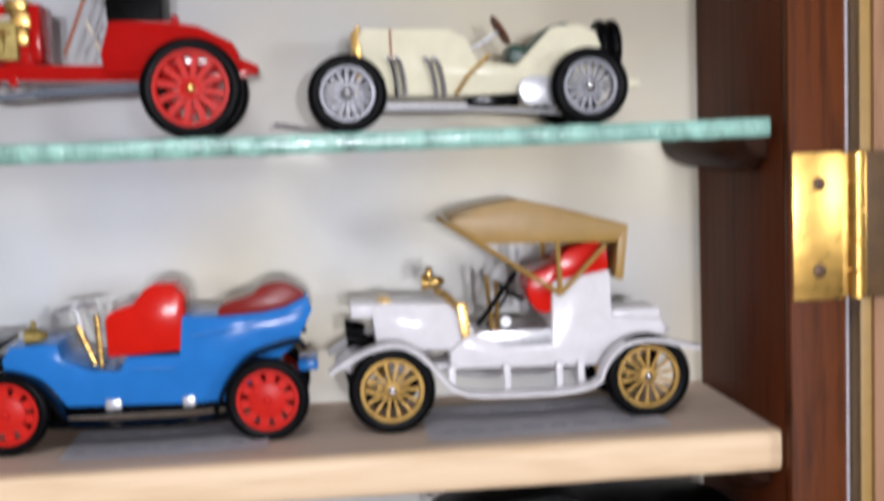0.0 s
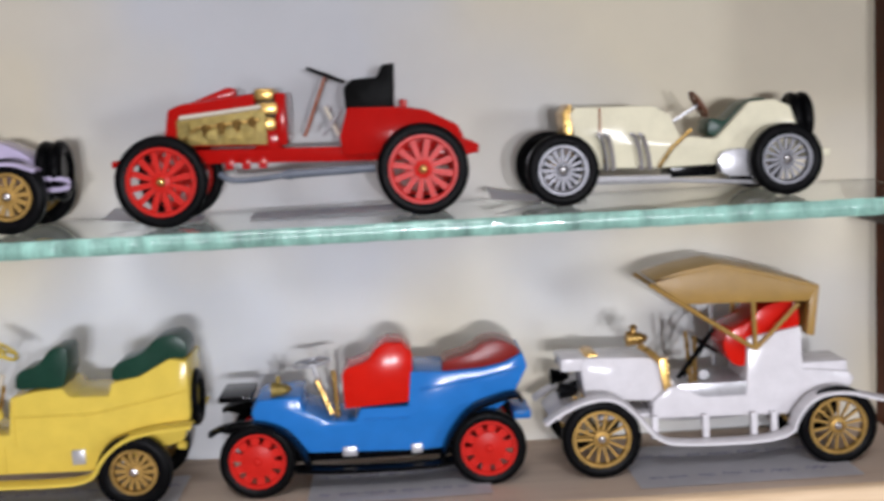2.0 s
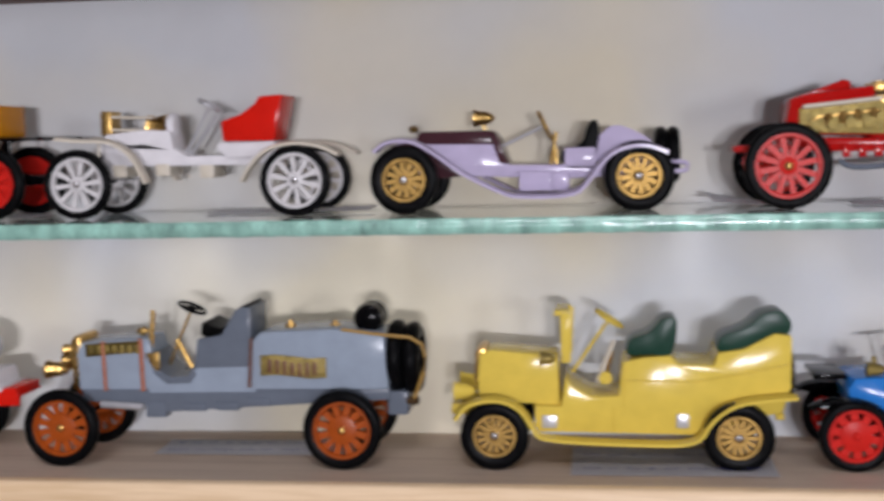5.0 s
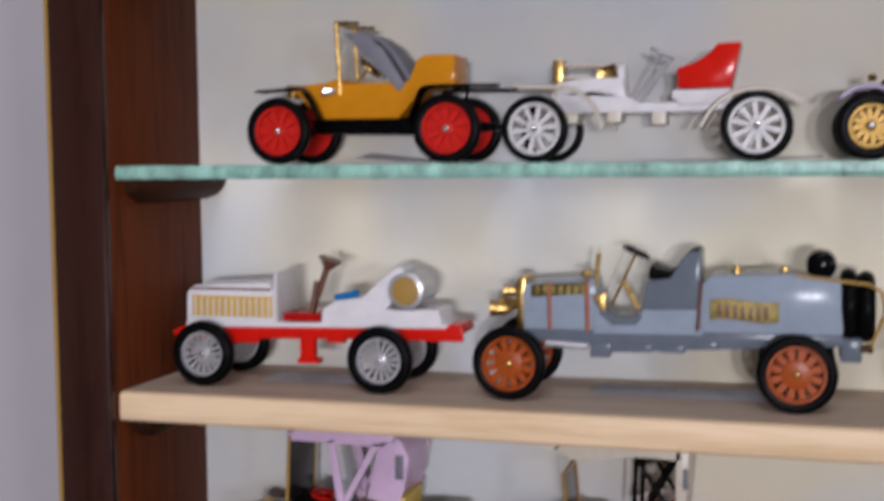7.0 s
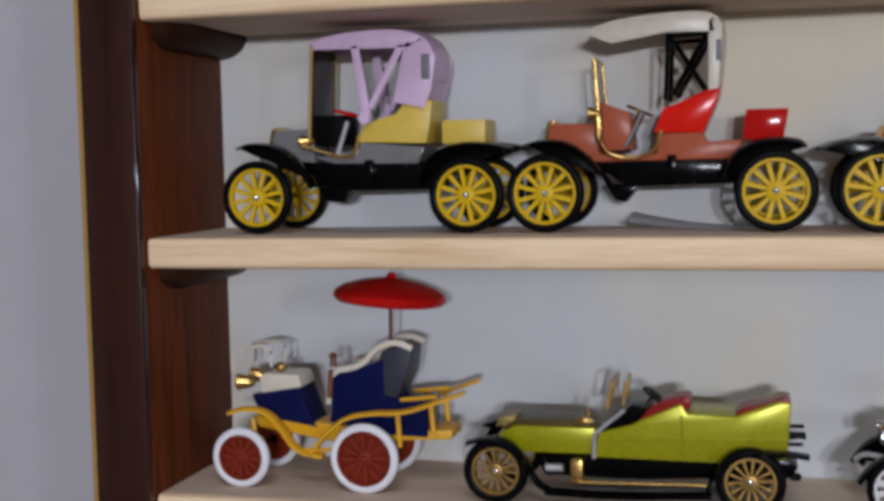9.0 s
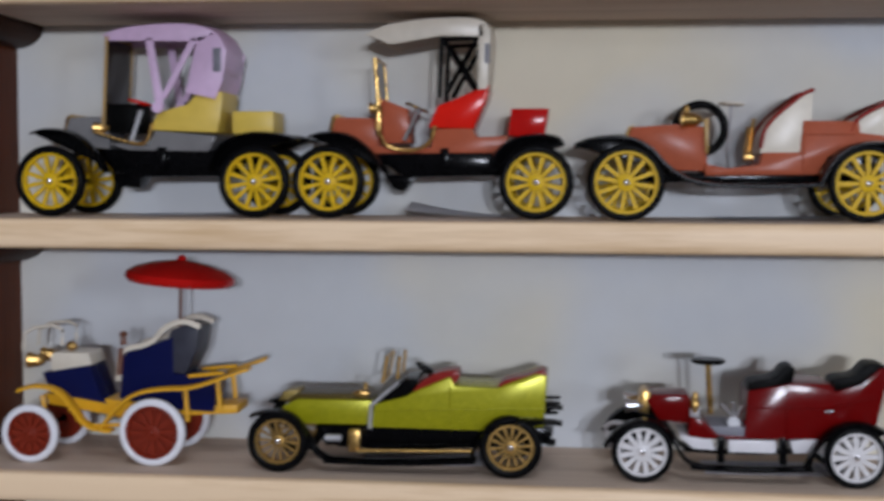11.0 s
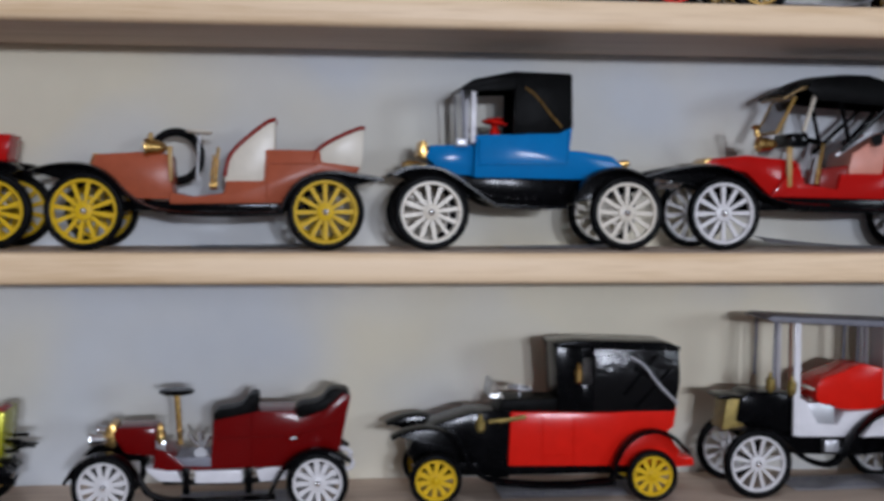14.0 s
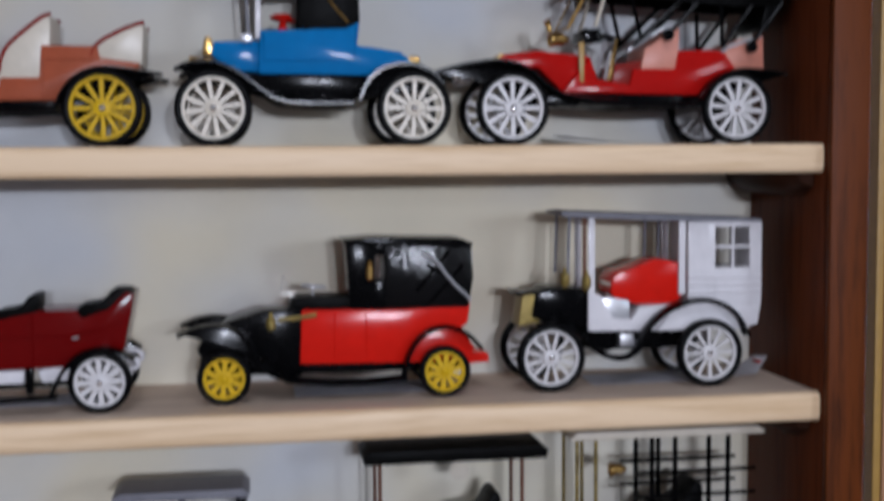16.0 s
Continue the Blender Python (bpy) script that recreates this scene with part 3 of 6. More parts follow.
slab("window_1", (1.64, -2.08, 1.36), (1.66, -2.02, 1.76), WHITE, 0.002, "white painted window mullion", "window")

# ---- top glass shelf ----
c = car(-0.1030, 0.3380, ZG, "red open racing car with gold engine and red spoked wheels", 77, 13.4, REDRIM, fat=1.7, m_hub=BRASS, slant=-0.15, tyre=3.3, tall=1.02)
prism(c, "chassis", [(5.3, 22.1), (93.9, 19.7), (95.9, 17.4), (87.3, 15.4), (13.5, 17.6), (5.3, 19.2)], -8, 8, RED)
prism(c, "bonnet", [(1.5, 26.5), (2.8, 34.0), (6.9, 35.5), (28.9, 37.7), (28.9, 22.0), (2.8, 22.8)], -9, 9, RED, 1.2)
prism(c, "bonnet_ridge", [(7.7, 35.1), (21.3, 39.9), (23.6, 39.2), (23.6, 36.9)], -3, 3, RED, 0.5)
prism(c, "engine_panel", [(5.3, 31.0), (29.9, 33.4), (31.9, 31.7), (31.9, 22.5), (5.3, 23.4)], -10.2, 10.2, DARKGOLD, 0.5)
for k in range(5):
    rod(c, "engine_pipe", [(6.9, 24.7), (11.0, 28.1), (29.9, 29.8)], -10.4, 0.5, BRASS) if k == 0 else lathe(c, "cylinder", [(-1.6, 1.1), (1.4, 1.3), (1.8, 0.6)], ((9.4, 26.9)[0] + k * 4.6, (9.4, 26.9)[1] + k * 0.5), -10.2, (0, -0.2, 1), BRASS, n=10)
for k in range(4):
    box(c, "engine_casting", (8.0 + 5.6 * k, 24.3), (11.6 + 5.6 * k, 27.0 + 0.4 * k), -11.2, -10.0, DARKGOLD, 0.6)
rod(c, "engine_pipe", [(6.4, 31.4), (18.0, 32.4), (30.6, 33.6)], -10.3, 0.7, IVORY)
for a, b in (((28.6, 39.0), (34.8, 35.2)), ((29.1, 34.9), (35.8, 30.9)), ((29.6, 30.6), (35.0, 26.3))):
    box(c, "radiator_coil", a, b, -8.5, 8.5, BRASS, 1.4)
box(c, "engine_block", (28.2, 27.2), (36.4, 21.0), -7, 7, RED, 0.6)
box(c, "dashboard", (35.0, 37.5), (38.1, 22.0), -8, 8, RED, 0.8)
steering(c, (43.8, 24.1), (51.2, 42.0), -2, 5.8, BLACK, COPPER)
rod(c, "lever", [(49.3, 24.2), (54.8, 31.9)], -6, 0.6, SILVER)
rod(c, "lever", [(53.9, 24.1), (50.2, 32.7)], -5, 0.6, IVORY)
prism(c, "seat", [(55.8, 31.5), (55.6, 38.0), (58.0, 40.3), (65.6, 40.6), (67.4, 44.2), (71.2, 44.6), (70.6, 31.4)], -9, 9, CLOTH, 0.7)
prism(c, "tail", [(53.4, 23.2), (56.1, 32.2), (71.9, 31.8), (79.8, 30.5), (89.3, 25.6), (91.0, 22.0), (90.3, 17.9), (54.5, 18.1)], -10, 10, RED, 0.9)
prism(c, "tail_tip", [(88.2, 22.9), (93.9, 20.7), (96.5, 19.3), (95.9, 16.7), (88.2, 17.6)], -6, 6, RED, 0.6)
lathe(c, "filler_cap", [(0, 1.3), (2.2, 1.3), (2.6, 0.8)], (74.2, 31.2), -3, (0, 0, 1), RED, n=12)
rod(c, "exhaust_pipe", [(17.1, 14.8), (20.0, 12.4), (29.9, 12.7), (36.4, 13.5)], -12, 0.9, DARKGREY, n=2)
rod(c, "exhaust_pipe", [(35.8, 13.5), (63.5, 14.2)], -12, 1.25, DARKGREY)
lathe(c, "exhaust_clamp", [(-0.8, 1.6), (0.8, 1.6)], (38.1, 13.6), -12, (1, 0, 0), DARKGREY, n=10)
for x in ((20.0, 18.6), (25.0, 18.5), (29.9, 18.6)):
    box(c, "spring_bracket", (x[0] - 1, x[1] - 3), (x[0] + 1.5, x[1] + 1), -9, -7.5, RED, 0.3)
box(c, "bumper_iron", (-14.8, 19.8), (-9.5, 17.7), -9, 9, RED, 0.5)

c = car(0.0160, 0.3420, ZG, "cream open racing car with green seat and silver wheels", 68, 11.0, RIMSILVER, width=5, fat=0.8, spokes=16, slant=0.17, tyre=3.4)
prism(c, "body", [(2.1, 27.4), (4.2, 29.6), (28.2, 29.0), (33.5, 26.1), (36.3, 19.5), (47.4, 17.9), (54.1, 24.7), (57.9, 28.7), (65.7, 29.3), (71.0, 27.0), (73.9, 17.6), (73.2, 12.2), (56.1, 9.9), (30.0, 9.5), (10.8, 10.2), (4.2, 17.3)], -9, 9, CREAM, 1.3)
prism(c, "radiator", [(0.3, 27.8), (2.4, 30.4), (3.1, 30.4), (3.1, 14.3), (1.4, 16.1)], -8.5, 8.5, BRASS, 0.4)
seat(c, [(45.0, 18.5), (45.7, 24.5), (50.6, 22.9), (53.0, 25.1), (57.0, 29.0), (63.1, 29.9), (63.1, 27.4), (57.0, 23.2), (52.7, 18.2)], 6.5, GREEN)
steering(c, (33.5, 22.7), (42.9, 28.4), -1, 4.4, BROWN, SILVER)
rod(c, "exhaust_stub", [(10.3, 20.8), (11.7, 20.7), (12.9, 15.5), (13.3, 9.7)], -10.5, 0.85, CHROME, n=2)
rod(c, "exhaust_stub", [(12.6, 20.7), (13.9, 20.6), (15.2, 15.4), (15.5, 9.6)], -10.5, 0.85, CHROME, n=2)
rod(c, "exhaust_stub", [(20.7, 20.4), (22.1, 20.4), (23.7, 15.0), (24.2, 9.5)], -10.5, 0.85, CHROME, n=2)
rod(c, "exhaust_stub", [(23.2, 20.3), (24.6, 20.2), (26.2, 14.9), (26.7, 9.4)], -10.5, 0.85, CHROME, n=2)
rod(c, "exhaust_pipe", [(9.6, 7.0), (32.8, 6.3)], -11, 1.35, SILVER)
rod(c, "exhaust_pipe", [(32.1, 6.0), (61.4, 3.9)], -11, 0.7, SILVER)
rod(c, "brake_lever", [(29.6, 9.9), (33.5, 15.4), (39.8, 21.0)], -9.8, 0.6, BRASS)
prism(c, "fuel_tank", [(47.4, 11.2), (49.5, 14.4), (57.0, 14.7), (60.0, 10.6), (58.2, 6.1), (49.5, 6.2)], -12.5, -8, SILVER, 1.2, soft=1)
box(c, "undertray", (33.1, 10.8), (47.8, 6.3), -7, 7, BLACK, 0.5)
for k in (0, 1):
    lathe(c, "spare_tyre", torus_prof(6.6, 1.9, 10), ((72.2, 22.5)[0] + 3.4 * k, (72.2, 22.5)[1]), 0, (1, 0, 0), TYRE, n=28, closed=True)
lathe(c, "spare_hub", [(-1, 5), (4.6, 5)], (72.2, 22.5), 0, (1, 0, 0), BLACK, n=20)
box(c, "tail_plank", (75.3, 13.1), (83.7, 10.6), -6, 6, CREAM, 0.4)
rod(c, "bonnet_strap", [(11.7, 28.9), (11.7, 20.7)], -9.3, 0.3, COPPER)
box(c, "front_iron", (-3.1, 12.9), (2.1, 10.6), -8, 8, BRASS, 0.5)

c = car(-0.2255, 0.3420, ZG, "pale lilac roadster with plum bonnet and brass wheels", 76.5, 11.4, RIMBRASS, width=4.2, fat=1.4, spokes=12, slant=-0.23, tyre=4.2)
prism(c, "bonnet_top", [(4.1, 22.7), (5.9, 27.1), (30.5, 27.1), (33.0, 22.1)], -8.5, 8.5, PLUM, 0.8)
prism(c, "bonnet_side", [(4.3, 23.0), (32.7, 22.5), (35.6, 15.8), (35.6, 13.7), (6.8, 14.6)], -8.9, 8.9, LILAC, 0.4)
prism(c, "scuttle", [(30.5, 27.1), (32.3, 24.9), (35.9, 15.8), (32.7, 15.9), (29.5, 25.0)], -9, 9, PLUM, 0.5)
lathe(c, "radiator_cap", [(0, 1.2), (1.2, 1.6), (2.2, 1.0)], (4.8, 27.0), 0, (0, 0, 1), BRASS, n=12)
lamp(c, (28.0, 31.3), -3, 2.6, 7, BRASS)
rod(c, "lamp_stalk", [(28.7, 27.1), (28.4, 29.9)], -3, 0.5, BRASS)
prism(c, "chassis", [(4.1, 16.0), (73.3, 15.0), (73.3, 11.2), (56.2, 10.7), (5.9, 12.5)], -9, 9, LILAC, 0.6)
box(c, "running_box", (38.4, 13.3), (54.6, 6.9), -13, -9, LILAC, 0.5)
box(c, "step_box", (49.0, 13.0), (54.6, 7.8), -14, -9, LILAC, 0.5)
strips(c, "fender", [(-10.8, 21.0), (-6.6, 24.5), (2.3, 24.8), (11.3, 19.3), (18.5, 13.5), (30.2, 7.6), (35.9, 5.4), (55.0, 5.5), (59.3, 9.9), (64.3, 17.0), (69.7, 20.7), (77.8, 21.9), (85.1, 19.0)], 13, 20, 0.9, LILAC)
prism(c, "inner_wing", [(-4.8, 22.6), (2.3, 23.7), (11.3, 18.6), (20.3, 12.1), (12.2, 11.6), (5.4, 17.0)], -13.5, 13.5, PLUM, 0.5)
steering(c, (33.4, 21.1), (49.2, 28.3), -2, 5.0, BRASS, SILVER)
rod(c, "brake_lever", [(49.6, 15.4), (51.4, 26.1)], -9.5, 0.7, BRASS)
rod(c, "brake_lever", [(51.7, 15.3), (50.6, 25.1)], -9, 0.6, BRASS)
seat(c, [(52.8, 15.3), (53.5, 20.5), (60.3, 21.7), (62.5, 29.6), (65.7, 29.9), (66.1, 21.9), (64.3, 15.0)], 8, CLOTH)
box(c, "seat_base", (54.2, 20.8), (64.6, 13.6), -9, 9, LILAC, 0.5)
prism(c, "fuel_barrel", [(63.9, 14.6), (65.4, 24.0), (69.3, 27.7), (73.3, 27.9), (82.2, 23.5), (86.2, 17.8), (84.9, 14.0)], -8, 8, LILAC, 1.2, soft=1)
for k in (0, 1):
    lathe(c, "spare_tyre", torus_prof(7.4, 2.1, 10), ((88.0, 17.7)[0] + 4.0 * k, (88.0, 17.7)[1]), 0, (1, 0, 0), TYRE, n=28, closed=True)
lathe(c, "spare_hub", [(-1, 5.6), (5, 5.6)], (88.0, 17.7), 0, (1, 0, 0), BLACK, n=20)
rod(c, "tail_iron", [(84.0, 15.9), (93.7, 15.5), (94.5, 13.7), (93.4, 12.4), (84.0, 12.3)], -8.5, 0.8, LILAC, n=1)

c = car(-0.4370, 0.3425, ZG, "amber orange runabout with folded grey hood and red wheels", 66, 12.7, REDRIM, fat=1.9, spokes=10, slant=-0.4, tyre=3.5, back=True)
prism(c, "body", [(4.2, 29.7), (19.3, 30.9), (24.1, 32.5), (26.4, 30.4), (52.0, 30.5), (55.6, 38.9), (58.7, 40.2), (69.8, 40.1), (70.0, 29.1), (56.9, 26.7), (48.1, 16.9), (16.6, 17.0)], -10, 10, ORANGE, 0.9)
prism(c, "chassis", [(12.6, 17.0), (56.9, 17.4), (79.1, 15.5), (89.3, 14.2), (89.3, 12.1), (56.9, 10.7), (14.8, 11.5)], -8, 8, BLACK, 0.6)
strips(c, "fender", [(-9.5, 27.8), (4.9, 28.7), (9.1, 28.8), (12.2, 24.8), (16.2, 16.6)], 12, 19, 0.8, BLACK, skirt=False)
strips(c, "fender", [(50.7, 15.8), (52.9, 21.3), (55.1, 27.6), (59.1, 28.6), (83.9, 28.1)], 12, 19, 0.8, BLACK, skirt=False)
frame_screen(c, (25.2, 26.2), (23.9, 53.1), 9.5, BRASS, r=0.95)
rods(c, "hood_stay", [(25.0, 53.1), (33.0, 52.6)], 9, 0.7, BRASS)
for w in (-10.4, 9.6):
    prism(c, "hood_side", [(27.0, 48.5), (34.8, 48.8), (42.5, 42.4), (50.7, 29.3), (48.5, 26.8), (39.2, 36.1)], w, w + 0.8, GREYHOOD, 0.25)
strip(c, "hood_fold", [(27.0, 49.3), (35.9, 48.8), (43.6, 45.8), (48.9, 38.6), (54.3, 30.9)], -9.5, 9.5, 1.2, GREYHOOD)
lamp(c, (20.6, 27.5), -10.5, 1.9, 5, CHROME)
steering(c, (30.3, 29.5), (37.4, 36.6), -2, 4.5, BRASS, BRASS)
box(c, "radiator", (2.9, 30.6), (6.4, 25.5), -7, 7, BRASS, 0.6)
rod(c, "fender_stay", [(73.8, 27.4), (73.8, 16.9)], -15, 0.6, BLACK)

c = car(-0.3380, 0.3405, ZG, "white skeletal veteran car with red seat and white wheels", 76, 12.0, WHITERIM, fat=1.5, spokes=10, slant=-0.15, tyre=2.7)
prism(c, "chassis", [(5.3, 24.9), (21.3, 25.9), (33.0, 23.3), (36.9, 20.8), (70.1, 21.2), (72.1, 18.7), (58.4, 17.3), (7.6, 17.6)], -7, 7, WHITE, 0.7)
prism(c, "bonnet", [(6.1, 23.2), (7.6, 28.9), (21.3, 30.3), (31.1, 29.8), (32.6, 21.9)], -7, 7, WHITE, 1.2)
box(c, "radiator", (5.7, 37.0), (9.6, 28.4), -5, 5, BRASS, 0.9)
rods(c, "hood_rail", [(8.8, 34.9), (24.8, 34.3)], 4, 0.5, IVORY)
rods(c, "hood_rail", [(8.8, 30.5), (24.8, 29.9)], 4, 0.5, IVORY)
lathe(c, "brass_drum", [(-3.4, 2.8), (-3.0, 4.4), (0, 3.6), (3.0, 4.4), (3.4, 2.8)], (25.6, 31.1), 0, (1, 0, 0), BRASS, n=18)
lathe(c, "white_ring", [(-1.6, 3.2), (-1.2, 4.4), (1.2, 4.4), (1.6, 3.2)], (31.3, 31.4), 0, (1, 0, 0), WHITE, n=18)
strips(c, "fender", [(-7.6, 27.9), (1.8, 26.9), (12.5, 26.8), (19.7, 21.8), (22.9, 15.3), (24.4, 12.1)], 12, 18, 0.9, IVORY)
strips(c, "fender", [(56.9, 12.1), (60.4, 18.1), (66.2, 23.2), (75.0, 25.1), (84.8, 23.8), (90.8, 20.5)], 12, 18, 0.9, IVORY)
steering(c, (35.4, 20.8), (45.1, 38.1), -2, 4.2, SILVER, SILVER)
rod(c, "column_stay", [(37.7, 21.2), (47.5, 34.8)], -3, 0.7, SILVER)
prism(c, "seat", [(50.2, 25.5), (49.8, 32.4), (57.0, 34.8), (61.6, 38.0), (63.4, 40.6), (71.6, 41.0), (68.2, 25.4)], -9, 9, SCARLET, 0.8)
prism(c, "seat_base", [(48.6, 25.1), (68.2, 25.4), (69.4, 20.0), (51.4, 19.8), (47.9, 22.7)], -8, 8, WHITE, 0.7)
for a in ((12.5, 15.5), (28.1, 15.7), (43.8, 14.7)):
    box(c, "underframe_box", (a[0] - 2.5, a[1] - 1.6), (a[0] + 2.5, a[1] + 3), -7, 7, IVORY, 0.5)
rod(c, "fender_stay", [(7.6, 21.2), (7.6, 26.8)], -15, 0.5, IVORY)

# ---- first pine shelf ----
c = car(0.0250, 0.3420, Z1, "white two-seat veteran car with tan gold hood and brass wheels", 74, 12.8, RIMBRASS, fat=0.7, spokes=14, tall=0.97, slant=0.2, tyre=3.5)
prism(c, "bonnet", [(-6.4, 34.9), (-5.0, 37.4), (17.7, 36.4), (23.8, 27.3), (23.8, 21.4), (-5.0, 23.2)], -8.5, 8.5, WHITE, 1.2)
prism(c, "radiator", [(-5.7, 35.7), (-3.9, 38.4), (-0.7, 38.2), (-0.4, 27.6), (-5.3, 27.4)], -7, 7, BRASS, 0.8)
box(c, "radiator_core", (-6.2, 34.7), (-5.1, 28.1), -5, 5, MAROON, 0.2)
prism(c, "body", [(16.3, 21.9), (21.6, 26.8), (24.3, 27.0), (32.3, 23.0), (46.1, 22.7), (46.8, 41.6), (63.9, 44.4), (64.2, 30.4), (78.8, 28.8), (80.6, 26.3), (77.5, 20.2), (62.8, 15.6), (16.3, 16.7)], -11, 11, WHITE, 0.8)
box(c, "tail_lid", (64.2, 32.0), (78.8, 28.5), -9, 7, WHITE, 0.8)
box(c, "floor", (24.5, 27.3), (46.5, 22.6), -10.4, 10.4, SILVER, 0.3)
seat(c, [(39.0, 38.6), (40.1, 43.4), (47.9, 46.4), (51.8, 51.4), (62.8, 53.5), (63.9, 41.9), (47.2, 38.1), (46.1, 31.5), (41.5, 32.9)], 9.2, SCARLET)
prism(c, "hood_top", [(17.2, 62.2), (27.3, 64.9), (38.0, 66.5), (53.9, 62.5), (69.6, 57.8), (69.2, 56.2), (53.9, 61.0), (38.0, 64.7), (26.3, 63.0)], -12.4, 9.0, GOLDTAN, 0.4)
for w in (-12.6, 8.4):
    prism(c, "hood_valance", [(17.6, 61.3), (26.3, 63.4), (38.0, 65.4), (53.9, 61.3), (68.9, 56.9), (66.0, 52.9), (27.3, 53.9)], w, w + 0.8, GOLDTAN, 0.25)
prism(c, "hood_rear", [(66.7, 57.4), (69.6, 57.6), (67.8, 41.3), (65.3, 41.8)], -12.4, 9.0, GOLDTAN, 0.5)
rods(c, "hood_iron", [(16.3, 60.8), (49.2, 38.0)], 12.2, 0.75, GOLDTAN)
rods(c, "hood_iron", [(49.2, 38.0), (48.6, 53.6)], 12.2, 0.75, GOLDTAN)
rods(c, "hood_iron", [(49.2, 38.0), (62.8, 52.1)], 12.2, 0.75, GOLDTAN)
rod(c, "hood_pillar", [(24.5, 29.4), (36.2, 45.0)], -10, 0.8, BLACK)
rod(c, "hood_pillar", [(38.5, 50.4), (39.4, 29.5)], 6, 0.7, SILVER)
steering(c, (26.6, 27.7), (33.7, 38.2), -2, 4.6, BLACK, BLACK)
prism(c, "scuttle_pillar", [(18.5, 36.0), (21.3, 36.5), (23.4, 20.1), (20.9, 19.5)], -10.6, -9, BRASS, 0.4)
lamp(c, (11.4, 43.1), -9, 2.3, 6.5, BRASS)
lathe(c, "lamp_chimney", [(0, 1.1), (2.2, 1.0), (2.6, 1.5), (3.4, 0.8)], (10.8, 44.1), -9, (0, 0, 1), BRASS, n=10)
rod(c, "lamp_stalk", [(12.4, 40.9), (15.6, 38.6), (18.8, 35.3)], -9.4, 1.1, BRASS)
rod(c, "brake_lever", [(28.7, 27.0), (27.3, 44.2)], -8, 0.7, BRASS)
rod(c, "brake_lever", [(30.2, 26.9), (30.2, 42.3)], -7, 0.7, BRASS)
lathe(c, "dial", [(-0.4, 1.6), (0.4, 1.6)], (32.7, 29.9), -9, (0, -1, 0), SILVER, n=14)
lamp(c, (-10.6, 27.7), -11, 2.6, 6, BLACK)
lamp(c, (-11.0, 27.7), 9, 2.6, 6, BLACK)
box(c, "front_box", (-12.4, 37.2), (-5.0, 32.9), -8, 8, WHITE, 0.7)
strips(c, "fender", [(-17.0, 19.0), (-12.1, 22.6), (-2.3, 26.5), (5.7, 26.0), (12.4, 19.7), (17.7, 12.1), (25.2, 9.9), (59.3, 9.7), (61.4, 17.4), (67.4, 23.6), (76.7, 24.5), (85.5, 21.8), (89.8, 20.9)], 12.5, 19, 0.9, WHITE)
for a in ((17.0, 17.0), (33.0, 16.7), (48.3, 16.5), (54.7, 16.4)):
    box(c, "step_hanger", (a[0] - 1, a[1] - 6.5), (a[0] + 1, a[1] + 1), -13.5, -11, WHITE, 0.3)
box(c, "chassis", (-1.4, 18.1), (69.6, 16.5), -9, 9, WHITE, 0.5)
prism(c, "front_iron", [(-17.0, 19.0), (-12.4, 22.9), (-7.1, 20.2), (-11.7, 16.6)], -10, 10, WHITE, 0.6)

c = car(-0.0810, 0.3420, Z1, "bright blue touring car with red seats and red wheels", 71, 12.3, REDRIM, fat=2.6, boss=0.6, spokes=10, m_hub=REDRIM, tall=0.955, slant=0.135, tyre=3.2)
prism(c, "body", [(-2.3, 26.9), (-0.2, 30.7), (13.0, 31.3), (14.0, 26.7), (21.1, 22.8), (29.6, 22.0), (31.4, 26.2), (46.3, 26.0), (47.4, 37.6), (58.4, 36.8), (69.8, 37.4), (76.5, 38.7), (82.5, 41.8), (83.8, 37.2), (79.0, 27.5), (74.7, 24.0), (59.8, 11.9), (50.2, 11.3), (14.7, 12.3), (10.8, 17.6), (-1.2, 20.9)], -12, 12, BLUE, 0.8)
prism(c, "radiator", [(-3.0, 26.9), (-1.2, 30.7), (0.2, 30.7), (0.2, 21.6), (-2.3, 21.2)], -9, 9, BLUE, 0.5)
prism(c, "seat", [(26.4, 26.2), (26.1, 37.6), (27.6, 39.6), (34.0, 41.6), (37.0, 45.6), (40.0, 47.4), (45.2, 47.0), (48.2, 43.4), (47.8, 27.4)], -11.4, 5, SCARLET, 0.9)
for k in range(4):
    lathe(c, "button", [(0, 0.55), (0.35, 0.4), (0.45, 0.15)], (28.6, 28.6 + 2.8 * k), -11.4, (0, -1, 0), SCARLET, n=8)
seat(c, [(57.0, 35.0), (57.3, 40.0), (66.2, 42.0), (70.1, 45.4), (75.8, 45.9), (81.8, 42.5), (81.1, 39.7), (73.3, 36.3)], 10.4, MAROON, 5)
rod(c, "body_moulding", [(50.2, 31.6), (62.7, 33.2), (81.3, 36.9)], -12.1, 0.5, BLUE)
rod(c, "body_moulding", [(32.5, 22.7), (46.7, 22.5)], -12.1, 0.35, BLUE)
strips(c, "fender", [(-14.0, 21.7), (-9.8, 24.1), (-1.2, 24.7), (7.6, 22.2), (12.6, 16.5), (16.2, 9.8)], 12, 18.5, 0.9, BLACK)
box(c, "front_apron", (-12.8, 31.9), (-2.7, 30.0), -10, 10, BLACK, 0.4)
strips(c, "running_board", [(11.5, 8.8), (27.2, 7.8), (50.2, 7.6), (63.0, 9.0)], 11.5, 18, 1.2, BLACK, n=1)
strips(c, "fender", [(56.6, 9.4), (59.8, 17.8), (66.2, 25.5), (73.3, 27.9), (81.1, 29.9), (82.2, 27.1)], 11, 18.5, 0.9, BLACK, skirt=False)
box(c, "chassis", (7.6, 12.7), (69.8, 8.6), -9, 9, BLACK, 0.5)
